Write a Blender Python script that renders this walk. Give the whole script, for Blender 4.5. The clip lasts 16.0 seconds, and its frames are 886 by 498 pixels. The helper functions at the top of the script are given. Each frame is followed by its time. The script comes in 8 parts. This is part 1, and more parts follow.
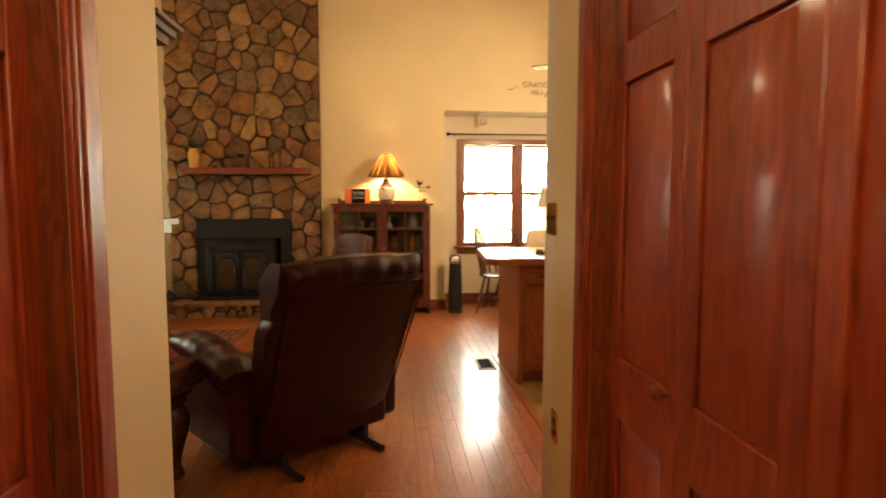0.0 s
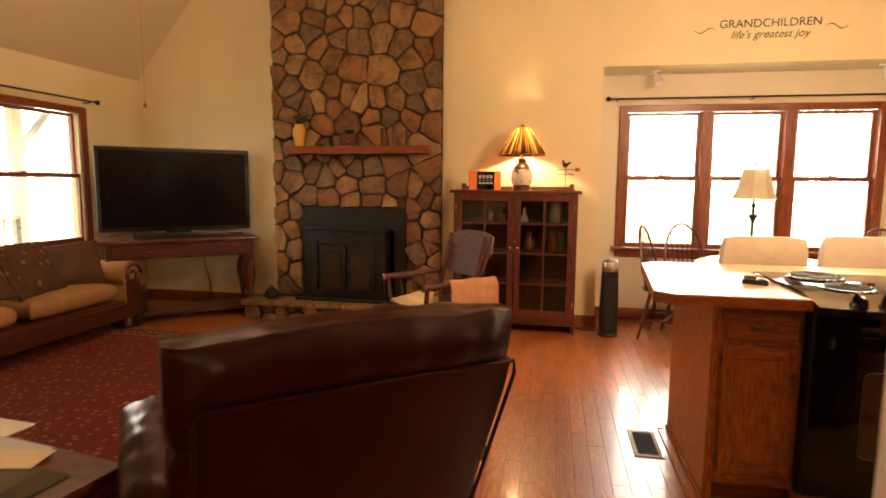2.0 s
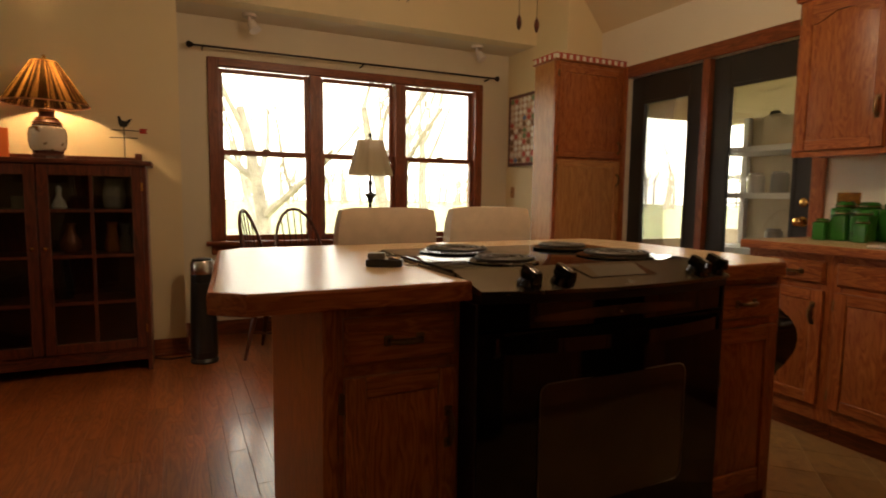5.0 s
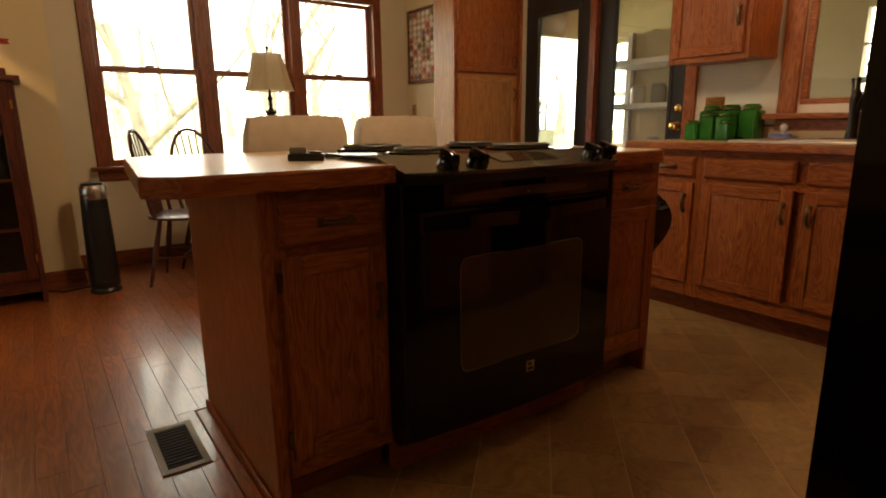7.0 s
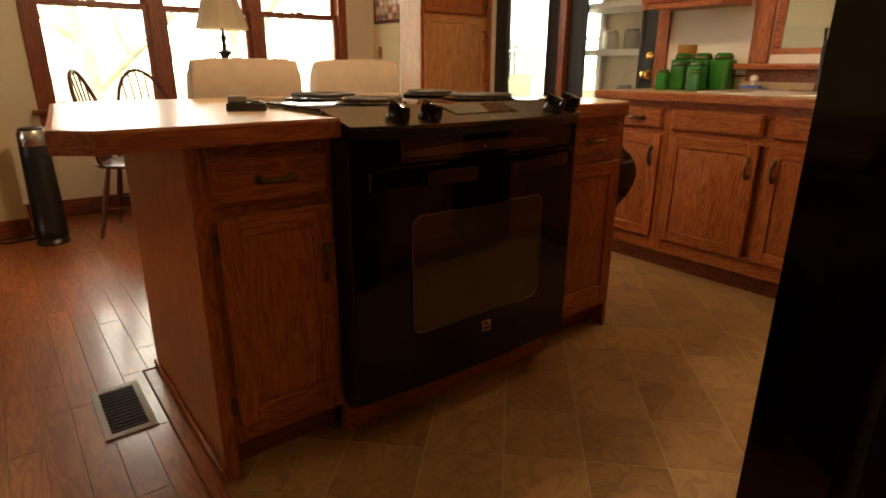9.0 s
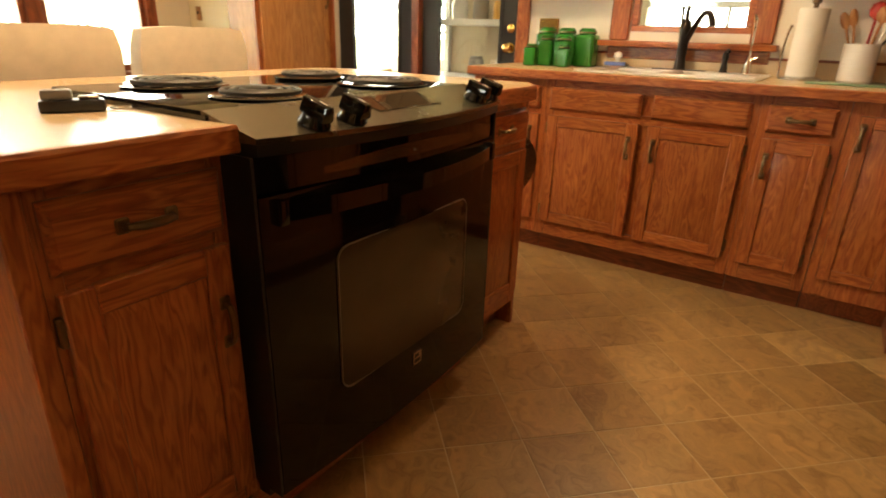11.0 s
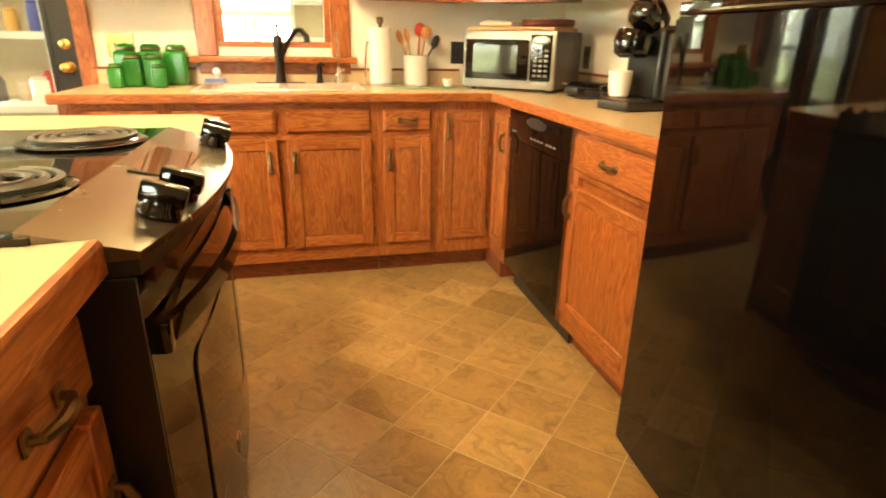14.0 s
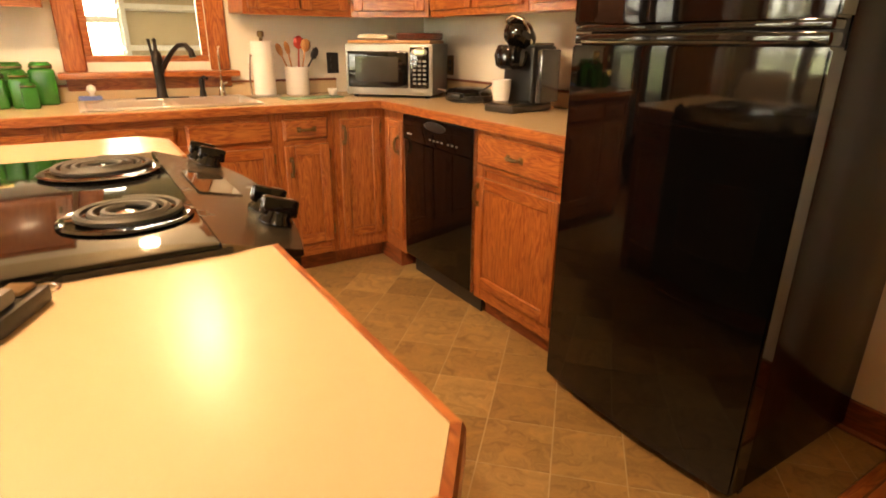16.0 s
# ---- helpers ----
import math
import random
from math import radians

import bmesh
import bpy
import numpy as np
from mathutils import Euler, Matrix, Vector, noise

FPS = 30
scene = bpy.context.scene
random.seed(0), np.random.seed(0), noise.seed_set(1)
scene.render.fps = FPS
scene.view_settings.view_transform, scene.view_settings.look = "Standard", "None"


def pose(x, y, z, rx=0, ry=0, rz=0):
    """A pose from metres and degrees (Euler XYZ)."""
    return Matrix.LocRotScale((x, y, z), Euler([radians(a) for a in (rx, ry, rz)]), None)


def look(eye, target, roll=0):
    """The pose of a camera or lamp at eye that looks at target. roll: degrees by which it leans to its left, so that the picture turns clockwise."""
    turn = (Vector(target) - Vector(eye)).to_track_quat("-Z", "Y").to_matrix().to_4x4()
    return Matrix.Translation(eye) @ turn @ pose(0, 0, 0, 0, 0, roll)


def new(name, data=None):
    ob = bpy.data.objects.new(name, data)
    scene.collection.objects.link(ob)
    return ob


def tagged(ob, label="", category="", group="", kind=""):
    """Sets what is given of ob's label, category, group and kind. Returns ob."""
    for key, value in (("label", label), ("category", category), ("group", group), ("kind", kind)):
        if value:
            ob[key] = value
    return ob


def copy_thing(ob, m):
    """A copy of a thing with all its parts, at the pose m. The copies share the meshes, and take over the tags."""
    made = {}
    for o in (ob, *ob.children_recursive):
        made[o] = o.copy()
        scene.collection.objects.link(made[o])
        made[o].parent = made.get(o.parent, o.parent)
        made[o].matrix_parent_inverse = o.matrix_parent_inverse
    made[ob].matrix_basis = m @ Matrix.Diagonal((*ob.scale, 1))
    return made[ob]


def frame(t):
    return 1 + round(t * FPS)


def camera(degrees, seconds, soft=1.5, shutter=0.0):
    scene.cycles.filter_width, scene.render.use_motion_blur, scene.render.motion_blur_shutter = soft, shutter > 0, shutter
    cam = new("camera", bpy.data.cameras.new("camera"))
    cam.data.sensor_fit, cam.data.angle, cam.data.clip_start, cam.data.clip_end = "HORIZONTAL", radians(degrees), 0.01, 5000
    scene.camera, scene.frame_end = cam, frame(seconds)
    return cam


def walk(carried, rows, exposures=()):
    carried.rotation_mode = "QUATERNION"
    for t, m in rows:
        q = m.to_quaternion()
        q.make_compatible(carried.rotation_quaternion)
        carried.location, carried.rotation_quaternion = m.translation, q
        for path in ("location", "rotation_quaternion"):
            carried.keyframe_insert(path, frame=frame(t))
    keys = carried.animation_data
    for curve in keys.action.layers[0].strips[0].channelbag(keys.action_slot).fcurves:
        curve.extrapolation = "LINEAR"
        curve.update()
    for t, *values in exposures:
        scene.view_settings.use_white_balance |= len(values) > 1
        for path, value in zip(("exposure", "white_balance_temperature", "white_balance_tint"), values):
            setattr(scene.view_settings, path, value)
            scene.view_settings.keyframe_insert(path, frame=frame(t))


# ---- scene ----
cam = camera(76.1, 16.0, soft=1.8, shutter=0.4)
PATH = [
    (0, (0.202, 0.339, 1.301), (0.385, 2.324, 1.14), -0.0),
    (0.5, (0.306, 0.702, 1.317), (0.271, 2.69, 1.106), 0.1),
    (1, (0.367, 1.055, 1.316), (0.24, 3.038, 1.089), 0.3),
    (1.5, (0.433, 1.442, 1.31), (0.135, 3.408, 1.097), 0.3),
    (2, (0.443, 1.798, 1.353), (0.066, 3.749, 1.124), 0.5),
    (2.5, (0.521, 2.21, 1.33), (0.134, 4.159, 1.102), 0.5),
    (3, (0.585, 2.55, 1.341), (0.2, 4.5, 1.111), 0.5),
    (3.5, (0.671, 2.829, 1.304), (0.424, 4.801, 1.086), 0.7),
    (4, (0.778, 2.98, 1.271), (1.028, 4.953, 1.063), 1.4),
    (4.5, (0.872, 3.046, 1.185), (1.488, 4.939, 0.995), 0.8),
    (5, (0.817, 3.023, 1.12), (1.668, 4.823, 0.929), 0.7),
    (5.2, (0.794, 3.005, 1.105), (1.704, 4.775, 0.905), 0.6),
    (7.5, (0.687, 2.939, 1.009), (1.847, 4.489, 0.509), -0.4),
    (7.7, (0.683, 2.948, 1.014), (1.853, 4.483, 0.49), -0.3),
    (8, (0.687, 2.944, 1.008), (1.86, 4.469, 0.463), -0.3),
    (10.3, (0.927, 3.212, 1.068), (2.173, 4.592, 0.329), 2.1),
    (10.5, (0.894, 3.288, 1.068), (2.259, 4.554, 0.337), 2.0),
    (11, (0.85, 3.384, 1.07), (2.405, 4.417, 0.354), 1.7),
    (11.5, (0.787, 3.495, 1.091), (2.464, 4.32, 0.379), 1.7),
    (12, (0.735, 3.628, 1.097), (2.551, 4.088, 0.396), 1.6),
    (12.5, (0.769, 3.693, 1.103), (2.631, 3.916, 0.407), 1.5),
    (13, (0.798, 3.772, 1.098), (2.674, 3.777, 0.406), 1.2),
    (13.5, (0.774, 3.882, 1.123), (2.639, 3.674, 0.431), 1.2),
    (14, (0.74, 3.965, 1.142), (2.563, 3.515, 0.455), 1.0),
    (14.5, (0.744, 4.019, 1.195), (2.503, 3.365, 0.504), 0.8),
    (15, (0.705, 4.188, 1.272), (2.359, 3.301, 0.579), 0.5),
    (15.5, (0.669, 4.362, 1.264), (2.261, 3.365, 0.578), 0.6),
    (16, (0.619, 4.435, 1.209), (2.21, 3.435, 0.522), 0.5),
]
EXPOSURE = [(0.0, 0.78, 6450, 10), (0.5, 1.12, 6500, 18), (1.0, 1.36, 6550, 18), (1.5, 1.15, 6550, 18), (2.5, 0.45, 6700, 24), (3.0, 0.02, 6750, 24), (3.5, -0.25, 6800, 24), (4.2, -0.85, 6500, 18), (5.0, -1.22, 6500, 17),
            (7.5, -0.75, 6500, 13), (8.2, -0.50, 6500, 16), (10.3, 0.15, 6350, 9), (11.0, 0.60, 6250, 5), (12.0, 0.92, 6250, -2), (12.5, 1.18, 6350, -3), (14.0, 1.65, 6500, -6), (15.0, 1.46, 6700, 5), (16.0, 1.02, 7000, 14)]
walk(cam, [(t, look(eye, target, roll)) for t, eye, target, roll in PATH], EXPOSURE)

# ---------------------------------------------------------------- light
world = bpy.data.worlds.new("sky")
scene.world = world
world.use_nodes = True
wn = world.node_tree
wn.nodes.clear()
sky = wn.nodes.new("ShaderNodeTexSky")
sky.sky_type = "NISHITA"
sky.sun_disc = False
sky.sun_elevation, sky.sun_rotation = radians(38), radians(20)
sky.dust_density, sky.air_density = 4.0, 1.0
wbg = wn.nodes.new("ShaderNodeBackground")
wbg.inputs[1].default_value = 0.15
wout = wn.nodes.new("ShaderNodeOutputWorld")
wn.links.new(sky.outputs[0], wbg.inputs[0])
wn.links.new(wbg.outputs[0], wout.inputs[0])


def lamp(name, kind, energy, colour, m, radius=0.05):
    data = bpy.data.lights.new(name, kind)
    data.energy, data.color = energy, colour
    if kind == "SUN":
        data.angle = radians(14)
    else:
        data.shadow_soft_size = radius
    ob = new(name, data)
    ob.matrix_world = m
    return ob


WARM = (1.0, 0.70, 0.40)
lamp("sun", "SUN", 1.2, (1.0, 0.96, 0.9), look((0, 0, 0), (-0.25, -0.75, -0.62)))
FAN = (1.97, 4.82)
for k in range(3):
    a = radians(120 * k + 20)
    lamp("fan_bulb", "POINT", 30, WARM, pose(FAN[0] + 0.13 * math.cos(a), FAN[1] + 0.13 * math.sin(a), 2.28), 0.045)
lamp("table_lamp_bulb", "POINT", 42, (1.0, 0.61, 0.25), pose(0.155, 7.04, 1.745), 0.04)
# Unseen bulb added to brighten the northwest corner; only the pull chain is known.
LIVING_FAN = (-2.25, 5.21)
lamp("living_fan_fill", "POINT", 22, WARM, pose(LIVING_FAN[0], LIVING_FAN[1], 3.16), 0.09)
# Added lamp without a fixture, kept out of view, to light the hall walls.
lamp("hall_fill", "POINT", 12, WARM, pose(0.2, 0.45, 2.30), 0.12)
# Added fill over the sink counter; no fitting stands here.
lamp("sink_fill", "POINT", 17, WARM, pose(3.72, 4.05, 2.2), 0.06)

# ---------------------------------------------------------------- materials


class Nodes:
    """A small builder for one material."""

    def __init__(self, name):
        self.mat = bpy.data.materials.new(name)
        self.mat.use_nodes = True
        self.t = self.mat.node_tree
        self.b = self.t.nodes["Principled BSDF"]

    def add(self, kind, ins=(), **attrs):
        n = self.t.nodes.new("ShaderNode" + kind)
        if kind == "Mix":
            n.data_type = "RGBA"
        for k, v in attrs.items():
            if k == "mode":
                n.blend_type = v
            elif k == "op":
                n.operation = v
            elif k == "feature":
                n.feature = v
        for k, v in ins:
            self.put(n, k, v)
        return n

    def put(self, n, k, v):
        if hasattr(v, "links"):
            self.t.links.new(v, n.inputs[k])
        else:
            n.inputs[k].default_value = v

    def coords(self, scale=(1, 1, 1), world_space=False, shift=True):
        if world_space:
            src = self.add("NewGeometry").outputs["Position"]
        else:
            src = self.add("TexCoord").outputs["Object"]
        if shift:
            r = self.add("ObjectInfo").outputs["Random"]
            off = self.add("Math", ((0, r), (1, 37.0)), op="MULTIPLY").outputs[0]
            src = self.add("VectorMath", ((0, src), (1, self.add("CombineXYZ", (("X", off), ("Y", off), ("Z", off))).outputs[0]))).outputs[0]
        return self.add("Mapping", (("Vector", src), ("Scale", scale))).outputs[0]

    def noise(self, vec, scale, detail=4.0, rough=0.55):
        return self.add("TexNoise", (("Vector", vec), ("Scale", scale), ("Detail", detail), ("Roughness", rough))).outputs[0]

    def ramp(self, fac, stops):
        n = self.add("ValToRGB", ((0, fac),))
        e = n.color_ramp.elements
        while len(e) < len(stops):
            e.new(0.5)
        for el, (p, c) in zip(e, stops):
            el.position, el.color = p, (*c, 1)
        return n.outputs[0]

    def mix(self, fac, a, b, mode="MIX"):
        n = self.add("Mix", mode=mode)
        self.put(n, 0, fac)
        for k, v in ((6, a), (7, b)):
            self.put(n, k, v if hasattr(v, "links") else (*v, 1))
        return n.outputs[2]

    def maths(self, op, a, b):
        return self.add("Math", ((0, a), (1, b)), op=op).outputs[0]

    def bump(self, height, strength=0.2, dist=0.002):
        n = self.add("Bump", (("Strength", strength), ("Distance", dist), ("Height", height)))
        self.t.links.new(n.outputs[0], self.b.inputs["Normal"])

    def done(self, colour=None, rough=0.5, metal=0.0, **more):
        if colour is not None:
            self.put(self.b, "Base Color", colour if hasattr(colour, "links") else (*colour, 1))
        self.put(self.b, "Roughness", rough)
        self.put(self.b, "Metallic", metal)
        for k, v in more.items():
            self.put(self.b, k.replace("_", " "), v)
        return self.mat


def wood(name, dark, light, axis="z", rough=0.32, vary=0.35, size=1.0, coat=0.0, bump=0.12):
    """Oak-like grain along one axis, with pores, flame figure and board to board differences."""
    n = Nodes(name)
    long, wide = 1.7 * size, 11.0 * size
    sc = {"x": (long, wide, wide), "y": (wide, long, wide), "z": (wide, wide, long)}[axis]
    v = n.coords(sc)
    broad = n.noise(v, 0.9, 3, 0.5)
    warp = n.add("VectorMath", ((0, v), (1, n.add("CombineXYZ", (("X", n.maths("MULTIPLY", broad, 4.5)), ("Y", n.maths("MULTIPLY", broad, 3.5)))).outputs[0]))).outputs[0]
    rings = n.noise(warp, 2.2, 5, 0.65)
    lines = n.add("TexWave", (("Vector", warp), ("Scale", 0.9), ("Distortion", 7.0), ("Detail", 3.0), ("Detail Scale", 1.4))).outputs[1]
    pores = n.noise(n.coords(tuple(k * 9 if k > 5 else k * 3 for k in sc)), 1.0, 2, 0.6)
    f = n.maths("ADD", n.maths("MULTIPLY", rings, 0.74), n.maths("MULTIPLY", lines, 0.26))
    col = n.ramp(f, ((0.28, dark), (0.5, tuple((a + b) / 2 for a, b in zip(dark, light))), (0.72, light)))
    col = n.mix(n.ramp(pores, ((0.30, (0.45,) * 3), (0.42, (0,) * 3))), col, tuple(c * 0.35 for c in dark))
    tone = n.maths("ADD", n.maths("MULTIPLY", n.add("ObjectInfo").outputs["Random"], vary), 1 - vary / 2)
    col = n.mix(1.0, col, n.add("CombineXYZ", (("X", tone), ("Y", tone), ("Z", tone))).outputs[0], "MULTIPLY")
    n.bump(pores, bump, 0.0006)
    rg = n.maths("ADD", n.maths("MULTIPLY", rings, 0.18), rough - 0.09)
    return n.done(col, rg, Coat_Weight=coat, Coat_Roughness=0.12)


def plain(name, colour, rough=0.5, metal=0.0, spread=0.12, scale=14.0, bump=0.06, dist=0.001, **more):
    """A painted, plastic, metal or fabric surface with slight mottling at two scales."""
    n = Nodes(name)
    v = n.coords()
    big, fine = n.noise(v, scale * 0.22, 3), n.noise(v, scale * 9, 3, 0.6)
    f = n.maths("ADD", n.maths("MULTIPLY", big, 0.7), n.maths("MULTIPLY", fine, 0.3))
    lo, hi = tuple(c * (1 - spread) for c in colour), tuple(min(1, c * (1 + spread)) for c in colour)
    col = n.ramp(f, ((0.3, lo), (0.7, hi)))
    rg = n.maths("ADD", n.maths("MULTIPLY", fine, 0.14), max(rough - 0.07, 0.0))
    if bump:
        n.bump(fine, bump, dist)
    return n.done(col, rg, metal, **more)


def paint(name, colour, rough=0.65):
    """Rolled wall paint: fine stipple and faint uneven patches."""
    n = Nodes(name)
    v = n.coords(shift=False, world_space=True)
    big, fine = n.noise(v, 0.9, 4), n.noise(v, 190, 2)
    col = n.ramp(big, ((0.3, tuple(c * 0.94 for c in colour)), (0.7, tuple(min(1, c * 1.04) for c in colour))))
    n.bump(fine, 0.14, 0.0012)
    return n.done(col, rough)


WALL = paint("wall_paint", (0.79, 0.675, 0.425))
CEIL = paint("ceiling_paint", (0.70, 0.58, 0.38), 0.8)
KWALL = paint("kitchen_wallpaper", (0.80, 0.745, 0.63))
ALCOVE = paint("alcove_paint", (0.72, 0.65, 0.50))
OAK = {a: wood("oak_" + a, (0.235, 0.052, 0.0105), (0.460, 0.155, 0.039), a, 0.36, 0.18, size=1.6, coat=0.2) for a in "xyz"}
TRIM = {a: wood("stained_trim_" + a, (0.15, 0.034, 0.010), (0.30, 0.080, 0.024), a, 0.35, 0.2, coat=0.2) for a in "xyz"}
DOORWOOD = {a: wood("stained_door_" + a, (0.24, 0.034, 0.007), (0.43, 0.080, 0.017), a, 0.42, 0.2, size=0.7, coat=0.25) for a in "xyz"}
DARK = {a: wood("mahogany_" + a, (0.045, 0.011, 0.0055), (0.125, 0.029, 0.012), a, 0.34, 0.2, coat=0.15) for a in "xyz"}
CHERRY = {a: wood("cherry_" + a, (0.052, 0.012, 0.0055), (0.140, 0.031, 0.012), a, 0.4, 0.2, coat=0.15) for a in "xyz"}
CHAIRWOOD = {a: wood("chair_maple_" + a, (0.050, 0.013, 0.006), (0.130, 0.034, 0.014), a, 0.55, 0.15) for a in "xyz"}
BOARD = wood("floor_board", (0.255, 0.066, 0.016), (0.450, 0.142, 0.035), "y", 0.34, 0.26, size=0.9, coat=0.38, bump=0.06)
PINE = {a: wood("pale_pine_" + a, (0.36, 0.150, 0.042), (0.52, 0.255, 0.085), a, 0.4, 0.15) for a in "xyz"}
LAMINATE = plain("counter_laminate", (0.61, 0.455, 0.272), 0.26, spread=0.02, scale=160, bump=0.0)
def gloss(name, colour, rough=0.03, smear=0.05, level=0.5):
    """A polished dark surface: sharp reflections with faint wiped smears."""
    n = Nodes(name)
    v = n.coords()
    sm = n.ramp(n.noise(n.coords((1.0, 1.0, 0.35)), 5.0, 4, 0.6), ((0.45, (0,) * 3), (0.75, (1,) * 3)))
    col = n.ramp(n.noise(v, 6, 3), ((0.3, tuple(c * 0.85 for c in colour)), (0.7, tuple(c * 1.15 for c in colour))))
    return n.done(col, n.maths("ADD", n.maths("MULTIPLY", sm, smear), rough), Specular_IOR_Level=level)


BLACK = gloss("black_enamel", (0.006, 0.0055, 0.005), 0.045)
FRIDGE = gloss("black_fridge_paint", (0.002, 0.0018, 0.0018), 0.04, 0.04, 0.48)
DISHBLACK = gloss("black_dishwasher_paint", (0.003, 0.0027, 0.0025), 0.07, 0.05, 0.26)
SATIN = plain("black_satin", (0.009, 0.008, 0.007), 0.34, spread=0.12, scale=40, bump=0.06)
SOOT = plain("cast_iron", (0.013, 0.0125, 0.011), 0.50, 0.2, spread=0.2, scale=50, bump=0.15)
CONTROL = plain("brushed_control_panel", (0.145, 0.118, 0.080), 0.25, 0.85, spread=0.05, scale=2, bump=0.0)
DARKGLASS = gloss("dark_glass", (0.055, 0.036, 0.020), 0.02, 0.02)
OVENGLASS = gloss("oven_door_enamel", (0.007, 0.006, 0.005), 0.05, 0.05, 0.30)
COIL = plain("burner_coil", (0.075, 0.068, 0.055), 0.52, 0.4, spread=0.2, scale=60)
CHROME = plain("chrome", (0.72, 0.70, 0.66), 0.10, 1.0, spread=0.04, bump=0.0)
STEEL = plain("brushed_steel", (0.55, 0.53, 0.49), 0.26, 1.0, spread=0.06, scale=70)
SILVER = plain("silver_paint", (0.29, 0.27, 0.235), 0.36, 0.6, spread=0.05, scale=60, bump=0.0)
BRASS = plain("brass", (0.72, 0.45, 0.14), 0.2, 1.0, spread=0.1)
ANTIQUE = plain("antique_brass", (0.19, 0.120, 0.055), 0.34, 0.85, spread=0.4, scale=60)
BRONZE = plain("oil_rubbed_bronze", (0.030, 0.022, 0.017), 0.3, 0.8, spread=0.25, scale=40)
WHITE = plain("white_ceramic", (0.78, 0.74, 0.68), 0.16, spread=0.03, bump=0.0)
PAPER = plain("paper", (0.80, 0.76, 0.68), 0.85, spread=0.05, scale=40, bump=0.2)
CREAM = plain("cream_cloth", (0.66, 0.56, 0.42), 0.9, spread=0.1, scale=70, bump=0.5)
BLANKET = plain("peach_blanket", (0.50, 0.255, 0.12), 0.95, spread=0.14, scale=60, bump=0.7, dist=0.003)
SOFA = plain("tan_upholstery", (0.40, 0.225, 0.090), 0.9, spread=0.16, scale=60, bump=0.5)
PILLOWB = plain("brown_cushion", (0.095, 0.046, 0.022), 0.8, spread=0.15, scale=50, bump=0.4)
PLASTIC = plain("black_plastic", (0.018, 0.017, 0.016), 0.3, spread=0.1)
GREY = plain("grey_plastic", (0.20, 0.19, 0.18), 0.4, spread=0.1)
RED = plain("red_plastic", (0.45, 0.035, 0.025), 0.35, spread=0.1)
ORANGE = plain("orange_board", (0.72, 0.17, 0.03), 0.5, spread=0.06)
GREENGLASS = plain("green_glass", (0.055, 0.290, 0.040), 0.08, spread=0.3, scale=40, bump=0.35, Transmission_Weight=0.45)
WAX = plain("yellow_glaze", (0.60, 0.34, 0.08), 0.25, spread=0.12)
LEAF = plain("dried_leaves", (0.06, 0.065, 0.025), 0.8, spread=0.4)
SLATE = plain("dark_door_paint", (0.019, 0.016, 0.013), 0.45, spread=0.12, scale=40)
LEDGE = plain("white_shelf", (0.72, 0.70, 0.66), 0.5, spread=0.05)
# Bark kept pale: the glare outside the windows is put into its colour.
BARK = plain("glare_pale_bark", (0.42, 0.38, 0.32), 0.95, spread=0.4, scale=20, bump=0.8, dist=0.01)
MATTE = plain("matt_brown_metal", (0.014, 0.009, 0.006), 0.7, spread=0.2)
RAIL = plain("weathered_post", (0.24, 0.21, 0.17), 0.8, spread=0.25, scale=20, bump=0.4)


def leather_material():
    n = Nodes("burgundy_leather")
    v = n.coords()
    big = n.noise(v, 3.5, 4)
    cell = n.add("TexVoronoi", (("Vector", v), ("Scale", 330.0))).outputs[0]
    crease = n.noise(n.coords((3.0, 3.0, 4.0)), 2.6, 4, 0.6)
    col = n.ramp(big, ((0.3, (0.022, 0.0036, 0.0034)), (0.7, (0.042, 0.0066, 0.0058))))
    n.bump(n.maths("ADD", n.maths("MULTIPLY", cell, 0.25), crease), 0.20, 0.005)
    return n.done(col, n.maths("ADD", n.maths("MULTIPLY", crease, 0.22), 0.24), Specular_IOR_Level=0.24)


LEATHER = leather_material()


def floral_cloth():
    """Woven brown cloth with scattered tan flowers."""
    n = Nodes("floral_brown_cushion")
    v = n.coords()
    spots = n.maths("ADD", n.add("TexVoronoi", (("Vector", v), ("Scale", 11.0))).outputs[0], n.maths("MULTIPLY", n.noise(v, 36, 3), 0.45))
    col = n.ramp(spots, ((0.36, (0.26, 0.155, 0.070)), (0.46, (0.17, 0.085, 0.038)), (0.54, (0.075, 0.034, 0.016)), (0.9, (0.095, 0.046, 0.022))))
    n.bump(n.noise(v, 300, 2), 0.4, 0.002)
    return n.done(col, 0.9)


PILLOWA = floral_cloth()


def stone_material(name, cols):
    n = Nodes(name)
    v = n.coords()
    r = n.add("ObjectInfo").outputs["Random"]
    base = n.ramp(r, tuple((k / (len(cols) - 1), c) for k, c in enumerate(cols)))
    big, mid, fine = n.noise(v, 5, 5, 0.6), n.noise(v, 22, 4), n.noise(v, 120, 3)
    tone = n.ramp(n.maths("ADD", n.maths("MULTIPLY", big, 0.6), n.maths("MULTIPLY", mid, 0.4)), ((0.34, (0.42, 0.38, 0.33)), (0.5, (1, 1, 1)), (0.66, (1.45, 1.32, 1.05))))
    col = n.mix(1.0, base, tone, "MULTIPLY")
    n.bump(n.maths("ADD", n.maths("MULTIPLY", big, 1.0), n.maths("ADD", n.maths("MULTIPLY", mid, 0.5), n.maths("MULTIPLY", fine, 0.2))), 0.75, 0.014)
    return n.done(col, 0.85)


